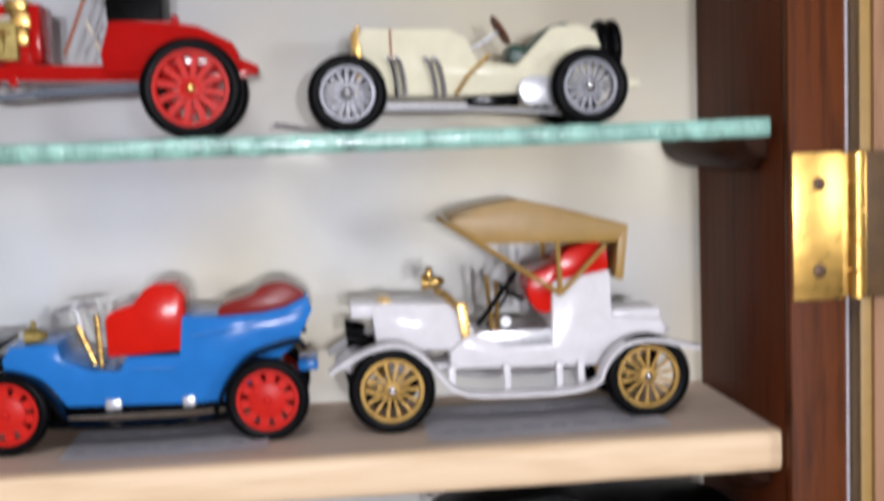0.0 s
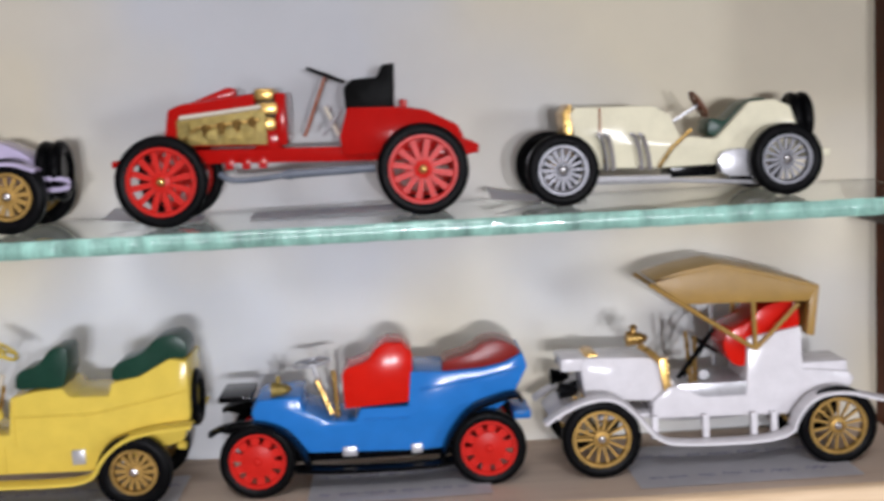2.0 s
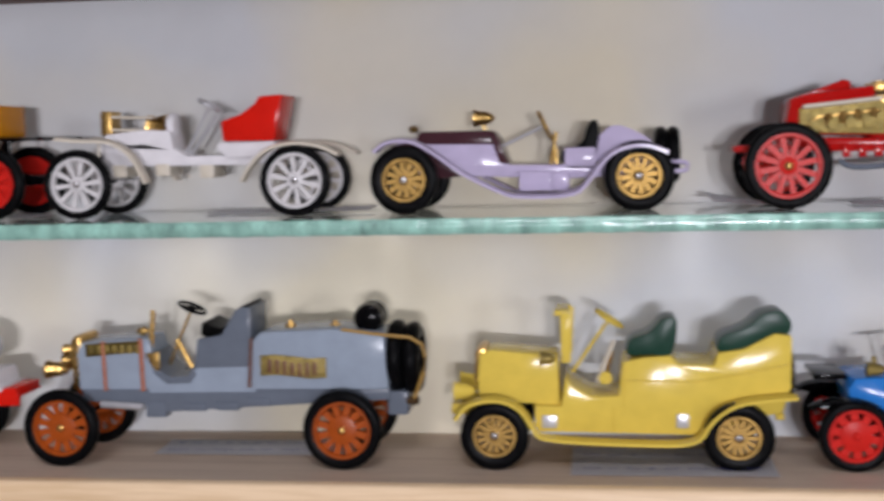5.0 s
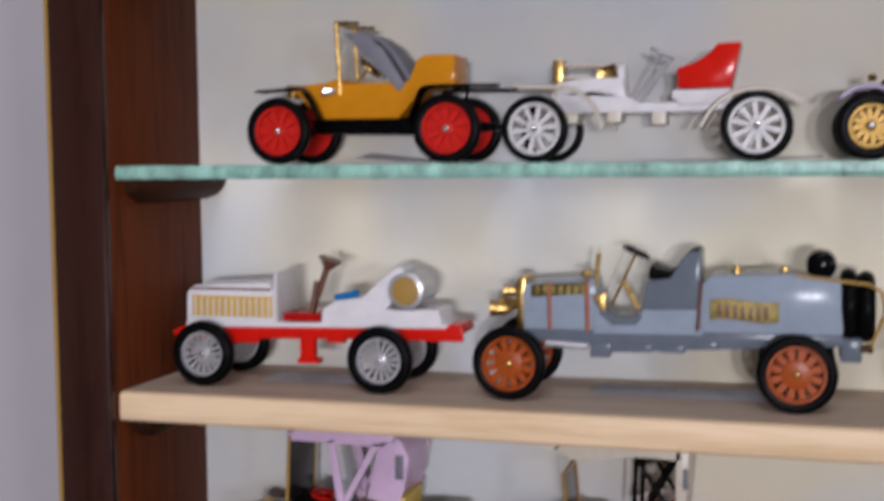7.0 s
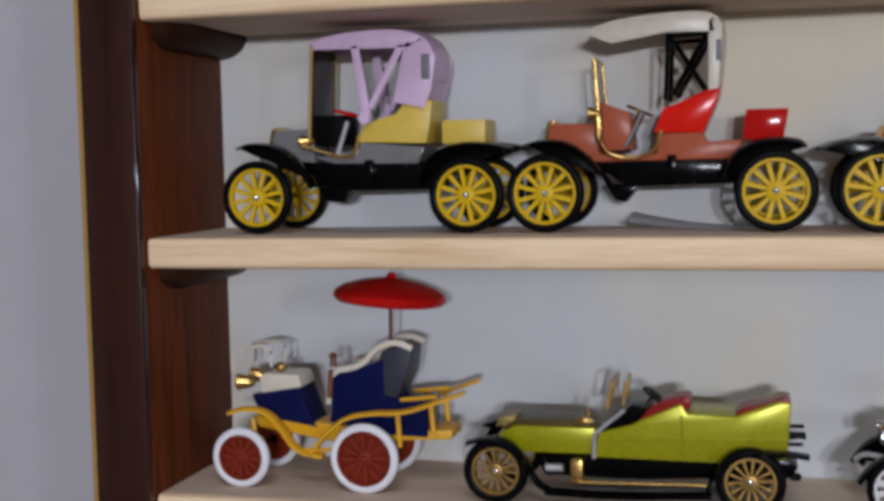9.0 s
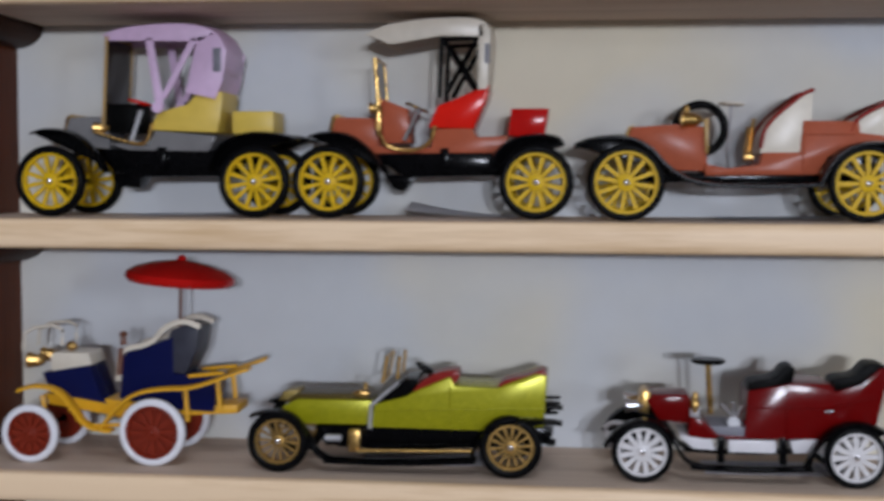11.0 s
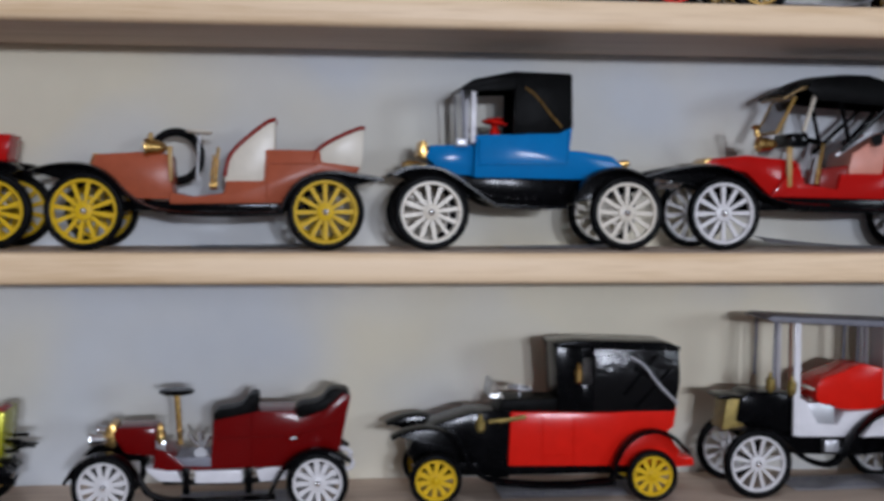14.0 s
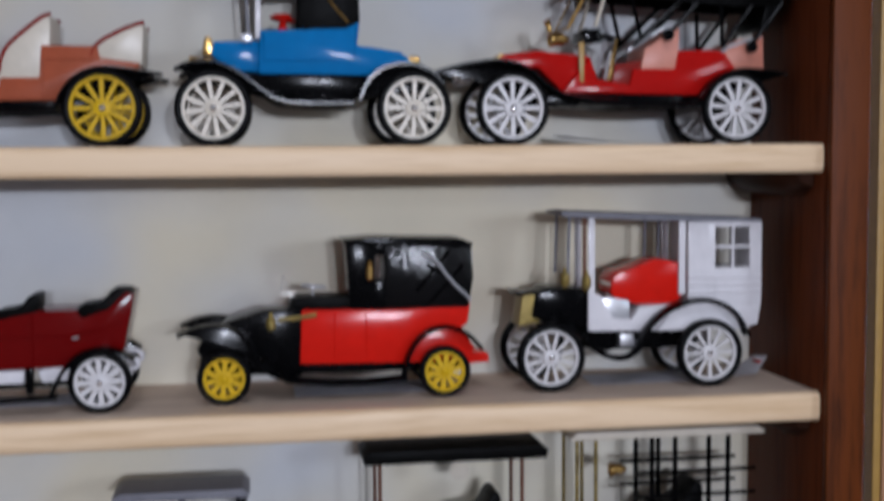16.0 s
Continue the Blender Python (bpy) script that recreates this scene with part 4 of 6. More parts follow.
lamp(c, (6.2, 33.4), -9, 2.3, 6, DARKGOLD)
lathe(c, "lamp_chimney", [(0, 0.9), (1.6, 0.9), (2.4, 0.5)], (5.9, 35.6), -9, (0, 0, 1), DARKGOLD, n=10)
steering(c, (19.7, 24.2), (15.4, 40.4), -3, 5.6, SILVER, SILVER, tilt=(-0.1, 0, 1))
rod(c, "brake_lever", [(17.2, 35.4), (21.5, 23.8)], -7, 0.9, BRASS)
rod(c, "brake_lever", [(22.9, 38.5), (23.6, 23.1)], -8, 0.9, BRASS)
box(c, "step_bracket", (25.4, 14.0), (29.8, 10.8), -13, -11, SILVER, 0.4)
box(c, "step_bracket", (46.7, 13.7), (50.2, 10.6), -13, -11, SILVER, 0.4)
box(c, "tail_iron", (78.6, 21.5), (84.3, 18.6), -8, 8, BLUE, 0.6)

c = car(-0.1970, 0.3395, Z1, "yellow touring car with dark green seats and brass wheels", 79, 11.8, RIMBRASS, width=4.2, fat=1.2, spokes=14, tall=0.975, slant=-0.155, tyre=4.5)
prism(c, "bonnet", [(-5.1, 29.9), (-4.3, 38.3), (-0.9, 39.8), (22.0, 37.8), (22.8, 20.4), (-4.7, 21.7)], -9, 9, YELLOW, 1.1)
prism(c, "radiator", [(-6.2, 29.9), (-5.5, 39.1), (-4.0, 40.4), (-2.1, 40.0), (-2.1, 28.0), (-5.8, 27.8)], -8, 8, BRASS, 0.7)
prism(c, "body", [(13.7, 21.1), (22.6, 20.8), (23.9, 30.7), (26.5, 27.7), (32.9, 24.3), (41.6, 24.4), (42.7, 36.0), (49.8, 37.6), (58.5, 38.3), (60.8, 35.4), (72.4, 35.0), (73.5, 39.2), (81.8, 40.4), (91.6, 45.7), (97.1, 44.8), (96.9, 27.5), (94.2, 19.1), (83.3, 16.3), (67.1, 11.1), (14.1, 12.0)], -12, 12, YELLOW, 0.8)
for w in (-10.5, 9.0):
    prism(c, "screen_post", [(22.8, 52.4), (25.6, 53.0), (26.9, 51.4), (26.1, 35.5), (23.0, 35.4)], w, w + 1.5, YELLOW, 0.4)
box(c, "screen_rail", (20.9, 53.4), (25.4, 51.5), -10, 10, YELLOW, 0.4)
steering(c, (27.6, 30.9), (40.1, 49.6), -3, 5.2, YELLOW, YELLOW)
rod(c, "brake_lever", [(35.2, 28.5), (40.8, 42.8)], -8, 0.8, IVORY)
rod(c, "brake_lever", [(38.2, 28.4), (40.4, 38.9)], -6, 0.6, BRASS)
lathe(c, "pedal_drum", [(-1, 2.2), (1, 2.2)], (37.8, 30.2), -9, (0, -1, 0), YELLOW, n=14)
seat(c, [(44.2, 37.8), (45.0, 43.7), (52.1, 45.6), (55.9, 50.8), (60.9, 51.2), (60.8, 44.3), (58.9, 37.4), (52.7, 38.5)], 10.4, GREEN, 4)
seat(c, [(73.5, 38.9), (74.3, 44.5), (83.3, 47.4), (87.8, 52.2), (94.2, 53.4), (97.4, 49.8), (97.1, 45.2), (92.0, 45.7), (83.3, 40.3)], 10.4, GREEN, 4)
rod(c, "body_moulding", [(43.3, 30.0), (66.8, 29.6), (96.1, 35.3)], -12.1, 0.35, YELLOW)
rod(c, "body_moulding", [(43.3, 35.3), (43.3, 20.3)], -12.1, 0.3, YELLOW)
rod(c, "body_moulding", [(39.7, 20.4), (39.7, 12.4)], -12.1, 0.3, YELLOW)
strips(c, "fender", [(-13.7, 17.4), (-10.3, 22.6), (-0.2, 25.1), (8.5, 22.0), (13.0, 14.0), (15.6, 10.8), (51.7, 9.5), (66.0, 10.1), (69.0, 17.1), (76.6, 23.2), (86.7, 25.0), (96.9, 25.7)], 12, 19, 1.0, YELLOW)
lamp(c, (-10.0, 25.4), -9, 3.0, 7, YELLOW)
lamp(c, (-10.0, 25.4), 9, 3.0, 7, YELLOW)
lamp(c, (18.2, 36.9), -9.6, 2.2, 5, DARKGOLD)
box(c, "battery_box", (16.0, 17.8), (21.1, 13.4), -12.8, -11, SILVER, 0.4)
box(c, "battery_box", (60.0, 18.5), (64.1, 13.7), -12.8, -11, SILVER, 0.4)
box(c, "front_iron", (-14.1, 21.0), (-4.7, 17.1), -9, 9, YELLOW, 0.8)
lathe(c, "spare_tyre", torus_prof(7.6, 1.9, 10), (98.6, 30.5), 0, (1, 0, 0), TYRE, n=26, closed=True)
lathe(c, "tail_lamp", [(0, 1.2), (2.4, 1.4), (2.8, 0.7)], (92.4, 17.4), -10, (1, 0, 0), YELLOW, n=12)

c = car(-0.3470, 0.3375, Z1, "long blue-grey racing car with brass fittings and orange-brown wheels", 99, 13.4, RUST, fat=2.2, spokes=12, width=4.4, m_hub=BRASS, slant=-0.11, tyre=3.6, boss=0.5)
prism(c, "bonnet", [(4.0, 37.8), (5.1, 41.6), (30.1, 43.4), (31.4, 38.5), (31.4, 24.5), (4.4, 24.7)], -9, 9, GREY, 1.2)
prism(c, "radiator", [(1.3, 41.1), (2.9, 44.0), (5.1, 43.6), (5.5, 24.7), (2.1, 24.6)], -8, 8, BRASS, 0.8)
lamp(c, (-4.4, 31.9), -7, 2.9, 8, BRASS)
lamp(c, (-4.4, 31.9), 7, 2.9, 8, BRASS)
lamp(c, (-1.0, 37.7), 0, 2.0, 6, BRASS)
prism(c, "name_plate", [(7.4, 41.2), (27.2, 42.5), (27.2, 38.4), (7.4, 36.7)], -9.4, -8.8, OLIVE, 0.2)
for k in range(7):
    box(c, "letter_bar", ((8.9, 38.0)[0] + k * 2.8, (8.9, 38.0)[1]), ((8.9, 38.0)[0] + k * 2.8 + 1.6, (8.9, 40.9)[1]), -9.7, -9.35, DARKGOLD, 0.1)
rod(c, "bonnet_strap", [(13.9, 42.2), (14.3, 24.9)], -9.4, 0.7, COPPER)
rod(c, "bonnet_strap", [(27.6, 43.2), (28.0, 24.8)], -9.4, 0.8, COPPER)
prism(c, "cockpit", [(30.1, 24.1), (30.7, 38.5), (32.9, 33.2), (37.1, 29.2), (44.4, 29.4), (47.4, 33.2), (47.8, 38.9), (68.3, 39.5), (68.3, 24.6)], -10, 10, GREY, 0.6)
prism(c, "cockpit_rim", [(31.4, 38.1), (33.7, 32.8), (37.5, 30.0), (44.4, 30.2), (46.6, 33.5), (47.4, 30.7), (45.1, 27.7), (36.7, 27.5), (32.2, 31.1)], -10.4, 10.4, DARKGREY, 0.4)
prism(c, "seat_side", [(47.0, 33.1), (48.2, 43.1), (56.9, 44.5), (61.9, 52.9), (64.5, 54.2), (67.4, 53.9), (67.2, 33.6)], -10.6, 10.6, DARKGREY, 0.6)
seat(c, [(48.9, 43.1), (50.1, 49.3), (52.4, 47.7), (57.7, 46.2), (62.3, 53.3), (66.1, 55.1), (67.2, 53.4), (62.6, 45.1)], 9, CLOTH)
prism(c, "rear_tank", [(67.2, 25.4), (67.6, 42.7), (70.6, 45.7), (95.8, 46.7), (113.7, 45.1), (114.8, 25.8)], -11, 11, GREY, 1.8)
rod(c, "tank_strap", [(67.6, 43.6), (66.4, 26.6)], -11.1, 0.6, BROWN)
prism(c, "chassis", [(5.3, 25.1), (114.8, 26.2), (114.8, 22.1), (86.2, 20.5), (31.8, 17.1), (29.1, 19.5), (6.3, 21.0)], -9.5, 9.5, DARKGREY, 0.6)
box(c, "gear_box", (28.7, 21.1), (36.0, 15.5), -10, -4, DARKGREY, 0.6)
for a in ((42.5, 19.8), (53.9, 20.1), (65.3, 21.6)):
    box(c, "chassis_lug", (a[0], a[1] - 2), (a[0] + 8, a[1] + 1), -10, 10, DARKGREY, 0.5)
rod(c, "exhaust_pipe", [(12.9, 20.3), (28.2, 19.5)], -10.6, 1.3, SILVER)
SCROLL = [(-11.4, 0.6), (-6.0, 1.0), (0.0, 0.4), (6.0, -0.4), (11.6, 0.0)]
prism(c, "scroll_plate", [(81.9 + u, 33.6 + v + 3.4) for u, v in SCROLL] + [(81.9 + u, 33.6 + v - 3.6) for u, v in SCROLL[::-1]], -11.6, -10.8, DARKGOLD, 0.3, "yellow-gold scroll with dark lettering")
for k in range(7):
    v0 = 33.4 + 0.7 * math.cos(k * 0.75)
    box(c, "letter_bar", (73.2 + k * 2.6, v0 - 2.3), (74.5 + k * 2.6, v0 + 2.3), -11.9, -11.5, BROWN, 0.1)
steering(c, (36.0, 32.9), (45.1, 52.9), -2, 4.8, BLACK, BRASS)
rod(c, "brake_lever", [(40.9, 42.9), (45.9, 33.1)], -9, 1.0, BRASS)
rod(c, "screen_post", [(30.3, 37.7), (31.8, 52.6)], -6, 0.9, BRASS)
lathe(c, "brass_valve", [(-2, 0.8), (0, 1.7), (2, 0.8)], (27.2, 45.0), -4, (1, 0, 0), BRASS, n=12)
prism(c, "brass_panel", [(29.5, 38.1), (34.1, 38.6), (34.5, 32.0), (32.2, 32.8)], -10.6, -9.8, BRASS, 0.2)
for a in ((80.2, 45.5), (96.1, 45.5)):
    lathe(c, "filler_cap", [(-0.5, 1.9), (1.6, 1.9), (1.8, 1.0), (3.0, 0.9)], a, -2, (0, 0, 1), BRASS, n=12)
lathe(c, "black_tank", [(-7, 3.2), (-6, 4.9), (-1.5, 5.2), (-1.2, 4.6), (1.2, 4.6), (1.5, 5.2), (6, 4.9), (7, 3.2)], (108.5, 49.4), 0, (0, 1, 0), BLACK, n=16)
for k in (0, 1):
    lathe(c, "spare_tyre", torus_prof(9.6, 2.9, 10), (117.6 + 5.6 * k, 35.8 - 0.8 * k), 0, (1, 0, 0), TYRE, n=28, closed=True)
lathe(c, "spare_hub", [(-1, 7.4), (6.4, 7.4)], (116.7, 35.4), 0, (1, 0, 0), CLOTH, n=20)
box(c, "tail_bracket", (114.0, 24.8), (121.0, 16.5), -8, 8, DARKGREY, 0.8)
lathe(c, "tail_lamp", [(-2, 1.2), (1.8, 1.8), (2.2, 0.9)], (122.6, 21.5), -7, (1, 0, 0), DARKBRASS, n=12)
rod(c, "spare_strap", [(99.0, 46.4), (112.0, 44.6), (125.8, 43.4), (128.0, 35.0), (123.4, 23.0)], -10.6, 0.6, GOLDTAN, n=1)

c = car(-0.4680, 0.3375, Z1, "white and red veteran car with amber louvres and chrome wheels", 72, 12.6, SILVER, fat=1.0, spokes=16, width=5, slant=-0.43, tyre=4.0)
prism(c, "bonnet", [(-7.9, 22.6), (-7.4, 35.5), (-4.6, 38.2), (27.4, 39.8), (29.7, 36.6), (29.7, 23.7)], -9.5, 9.5, WHITE, 1.0)
box(c, "louvre_panel", (-5.1, 34.3), (28.8, 26.3), -9.9, -9.2, LOUVRE, 0.2)
for k in range(13):
    box(c, "louvre", ((-4.4, 26.2)[0] + k * 2.6, (-4.4, 26.2)[1]), ((-4.4, 26.2)[0] + k * 2.6 + 1.1, (-4.4, 33.5)[1]), -10.3, -9.8, IVORY, 0.15)
box(c, "bonnet_bead", (-6.0, 37.5), (28.3, 36.6), -9.8, 9.8, BROWN, 0.3)
box(c, "dashboard", (29.6, 43.9), (31.0, 24.0), -10, 10, WHITERIM, 0.3)
prism(c, "deck", [(-7.9, 23.9), (99.4, 25.8), (98.5, 24.1), (-7.9, 21.8)], -9.8, 9.8, WHITE, 0.3)
prism(c, "chassis", [(-14.4, 19.8), (-9.3, 22.1), (104.1, 25.5), (105.0, 22.1), (94.8, 18.8), (78.5, 19.2), (-12.1, 16.9)], -9, 9, SCARLET, 0.5)
for a, b in (((40.2, 19.8), (46.0, 9.2)), ((51.1, 20.1), (58.1, 17.3))):
    box(c, "step_bracket", a, b, -10, -6, SCARLET, 0.4)
box(c, "step", (39.0, 11.1), (47.4, 9.2), -11.5, -6, SCARLET, 0.4)
box(c, "floor_mat", (33.4, 28.2), (48.3, 25.2), -9.4, 9.4, RED, 0.3)
rod(c, "steering_column", [(45.5, 27.7), (52.5, 46.4)], -4, 1.3, BROWN)
lathe(c, "steering_wheel", [(-2.4, 1.6), (0, 3.2), (1.2, 4.6), (1.8, 4.6), (1.8, 0.8)], (53.0, 47.2), -4, (0.35, 0, 1), BROWN, n=18)
prism(c, "seat_body", [(48.8, 23.9), (49.6, 30.2), (55.6, 33.6), (66.5, 34.8), (72.0, 33.6), (76.0, 30.4), (95.6, 31.0), (97.1, 24.9)], -9.2, 9.2, WHITE, 0.8)
prism(c, "seat_back", [(64.5, 33.8), (72.5, 40.8), (79.5, 46.6), (83.0, 46.2), (80.5, 38.6), (75.5, 30.0)], -8.4, 8.4, WHITE, 0.9, soft=1)
rod(c, "brake_lever", [(45.0, 27.0), (47.6, 40.5)], -7, 1.1, BROWN)
rod(c, "seat_cushion", [(55.3, 34.4), (64.6, 36.4)], -7.6, 1.4, TEAL)
lathe(c, "fuel_drum", [(-10.4, 6.2), (-10.0, 6.9), (10.0, 6.9), (10.4, 6.2)], (87.3, 37.8), 0, (0, 1, 0), SILVER, n=28)
lathe(c, "drum_end", [(10.3, 5.4), (10.8, 5.2), (10.9, 4.6)], (87.3, 37.8), 0, (0, -1, 0), GOLDTAN, n=28)
box(c, "spring", (11.1, 18.0), (22.8, 16.2), -10.4, -8.4, SCARLET, 0.4)
box(c, "tail_iron", (80.8, 23.5), (105.0, 19.1), -9.4, -7.4, SCARLET, 0.6)

# ---- second pine shelf ----
c = car(-0.4590, 0.3420, Z2, "grey and yellow runabout with lilac hood and yellow wheels", 83, 14.2, YELLOWRIM, fat=1.5, spokes=12, slant=-0.36, tyre=3.0, wide=1.2)
prism(c, "chassis", [(21.0, 27.0), (71.6, 27.0), (71.6, 16.2), (32.8, 15.8), (25.5, 18.5)], -9, 9, BLACK, 0.6)
prism(c, "sump", [(23.3, 17.6), (36.9, 16.2), (34.2, 11.3), (27.8, 11.7)], -5, 5, BLACK, 0.6)
strips(c, "fender", [(-8.2, 33.3), (-2.3, 35.1), (8.7, 33.7), (16.4, 27.0), (22.3, 17.6)], 12, 19, 0.9, BLACK)
strips(c, "fender", [(63.4, 18.5), (66.6, 27.0), (73.4, 32.0), (82.5, 33.7), (91.7, 32.9), (99.4, 31.1)], 12, 19, 0.9, BLACK)
prism(c, "bonnet", [(4.6, 32.9), (6.4, 40.0), (22.3, 40.3), (23.7, 27.0), (9.6, 28.4)], -8, 8, WARMGREY, 1.0)
prism(c, "radiator", [(3.6, 33.7), (5.0, 40.5), (7.3, 41.4), (9.1, 40.0), (8.7, 33.3)], -6.5, 6.5, BRASS, 0.7)
prism(c, "body", [(22.3, 29.3), (31.5, 26.6), (64.8, 26.1), (67.5, 32.4), (42.9, 34.6), (39.7, 28.8), (31.5, 29.7)], -9.5, 9.5, WARMGREY, 0.6)
prism(c, "seat_body", [(40.5, 34.6), (43.0, 41.0), (49.5, 43.4), (56.0, 45.0), (60.5, 50.2), (70.6, 50.0), (69.8, 41.8), (68.2, 33.6)], -10, 10, PALEYELLOW, 0.8)
box(c, "luggage_box", (74.3, 42.3), (91.2, 33.3), -8, 8, PALEYELLOW, 0.8)
strip(c, "hood_top", [(21.9, 72.9), (30.1, 75.5), (46.1, 76.9), (59.7, 76.4), (68.4, 73.3), (72.1, 67.0), (70.7, 56.7), (66.6, 47.2)], -11.2, 11.2, 0.9, PINKLILAC, crown=1.4)
for w in (-11.4, 10.4):
    prism(c, "hood_post", [(38.8, 71.1), (42.0, 71.5), (46.5, 44.1), (43.3, 43.2)], w, w + 1, PINKLILAC, 0.3)
    prism(c, "hood_brace", [(57.5, 71.1), (60.7, 71.1), (47.4, 47.2), (44.7, 47.2)], w, w + 1, PINKLILAC, 0.3)
    prism(c, "hood_quarter", [(60.2, 71.5), (68.9, 72.4), (72.3, 66.1), (70.7, 56.2), (66.6, 47.2), (55.2, 49.5), (56.5, 54.4)], w, w + 1, PINKLILAC, 0.3)
    prism(c, "hood_rail", [(21.5, 72.6), (30.1, 75.2), (46.1, 76.6), (59.7, 76.1), (67.0, 73.6), (62.0, 69.6), (22.8, 70.2)], w, w + 1, PINKLILAC, 0.3)
    lathe(c, "hood_knob", [(0, 2.4), (1.2, 2.2)], (44.2, 43.6), w, (0, -1, 0), PINKLILAC, n=14)
box(c, "rear_window", (66.6, 67.0), (69.8, 57.6), -12.0, -11.2, GREYHOOD, 0.3)
frame_screen(c, (21.4, 36.0), (23.3, 71.5), 11.5, GOLDTAN, pane=DARKPANE, r=0.7)
box(c, "dashboard", (22.3, 45.4), (34.7, 33.7), -7.5, 7.5, CLOTH, 0.6)
rod(c, "horn_tube", [(18.2, 33.7), (27.8, 30.6), (36.0, 28.8), (39.7, 30.2), (41.5, 37.3)], -10.2, 0.8, BRASS, n=2)
lamp(c, (20.1, 35.5), -9, 2.2, 6, BRASS)
lamp(c, (3.6, 30.6), -9, 2.2, 6, CHROME)
steering(c, (31.9, 31.1), (36.0, 46.3), -2, 4.4, SCARLET, BLACK)
rod(c, "brake_lever", [(32.4, 29.7), (36.9, 42.7)], -8, 1.0, SILVER)
box(c, "step", (43.3, 27.9), (46.5, 18.5), -12, -8, BLACK, 0.5)

c = car(-0.3470, 0.3440, Z2, "salmon brown runabout with white hood, red seat and yellow wheels", 81, 14.4, YELLOWRIM, fat=1.5, spokes=12, slant=-0.115, tyre=3.0, wide=1.18)
prism(c, "chassis", [(15.4, 26.3), (68.7, 26.3), (68.7, 16.9), (30.8, 16.0), (26.4, 18.3)], -9, 9, BLACK, 0.6)
prism(c, "sump", [(21.1, 17.4), (33.9, 16.5), (29.1, 10.3), (25.1, 11.2)], -5, 5, BLACK, 0.6)
strips(c, "fender", [(-7.9, 32.0), (-1.8, 33.8), (8.8, 32.9), (16.7, 26.3), (23.3, 17.8)], 12, 19, 0.9, BLACK)
strips(c, "fender", [(62.1, 18.7), (65.2, 26.7), (71.8, 31.6), (80.6, 32.9), (88.9, 32.0), (91.1, 29.4)], 12, 19, 0.9, BLACK)
prism(c, "bonnet", [(-0.4, 32.5), (1.8, 40.0), (18.5, 39.6), (19.8, 27.2), (6.6, 28.5)], -8, 8, SALMON, 1.0)
prism(c, "radiator", [(-1.3, 33.8), (0.0, 40.5), (2.2, 41.4), (4.0, 40.0), (3.5, 32.9)], -6.5, 6.5, BRASS, 0.7)
prism(c, "body", [(13.2, 26.7), (19.4, 28.5), (26.4, 27.2), (40.1, 28.0), (41.8, 35.2), (56.3, 35.6), (58.1, 32.0), (70.4, 32.5), (69.6, 25.8), (17.6, 25.4)], -9.5, 9.5, SALMON, 0.6)
prism(c, "seat_body", [(39.0, 35.6), (42.7, 44.5), (48.4, 46.3), (56.3, 49.8), (63.0, 52.5), (62.1, 47.6), (56.8, 35.2)], -10, 10, SCARLET, 0.8)
prism(c, "luggage_box", [(71.8, 43.2), (86.5, 43.2), (84.7, 32.5), (70.4, 32.5)], -8, 8, RED, 0.6)
strip(c, "hood_top", [(14.3, 72.0), (20.2, 75.2), (33.0, 77.4), (48.4, 78.3), (59.4, 77.8), (63.4, 73.8), (63.0, 63.2), (61.6, 50.7)], -11.2, 11.2, 0.9, IVORY, crown=1.4)
for w in (-11.4, 10.4):
    prism(c, "hood_rail", [(14.6, 71.8), (20.2, 74.8), (33.0, 77.0), (48.4, 77.9), (59.4, 77.3), (61.0, 70.7), (44.0, 71.2), (24.2, 68.0)], w, w + 1, IVORY, 0.3)
    prism(c, "hood_quarter", [(58.5, 75.6), (63.4, 73.8), (62.1, 50.7), (58.5, 50.3)], w, w + 1, IVORY, 0.3)
    rod(c, "hood_iron", [(44.5, 70.7), (43.6, 47.2)], w + 0.6, 0.9, BLACK)
    rod(c, "hood_iron", [(45.3, 69.4), (57.7, 50.3)], w + 0.8, 1.0, BLACK)
    rod(c, "hood_iron", [(58.1, 69.8), (46.2, 48.9)], w + 0.8, 1.0, BLACK)
    rod(c, "hood_iron", [(44.5, 69.8), (59.0, 70.3)], w + 0.6, 0.8, BLACK)
box(c, "rear_window", (61.2, 68.0), (63.0, 60.5), -12.0, -11.2, GREYHOOD, 0.3)
frame_screen(c, (19.8, 37.8), (17.8, 62.7), 10, BRASS, pane=DARKPANE, r=0.8)
prism(c, "dashboard", [(19.4, 47.6), (30.8, 43.2), (32.1, 29.8), (21.1, 29.4)], -7, 7, SALMON, 0.6)
lathe(c, "horn", [(-6, 1.0), (-3, 1.7), (0, 1.3), (3, 1.9), (5.5, 1.2)], (19.4, 38.3), -9.5, (0, 0, 1), BRASS, n=12)
rod(c, "horn_tube", [(20.2, 32.9), (22.5, 27.6), (33.0, 26.3), (40.1, 29.4), (41.8, 36.5)], -10.2, 0.8, BRASS, n=2)
lamp(c, (18.0, 43.2), -9.5, 2.2, 5, BRASS)
lamp(c, (3.5, 30.7), -9, 2.2, 6, CHROME)
steering(c, (29.1, 32.0), (34.3, 44.0), -2, 4.6, BRASS, CHROME)
rod(c, "brake_lever", [(29.5, 30.7), (35.7, 43.2)], -8, 1.0, CHROME)
box(c, "step", (44.0, 27.6), (47.1, 18.7), -12, -8, BLACK, 0.5)

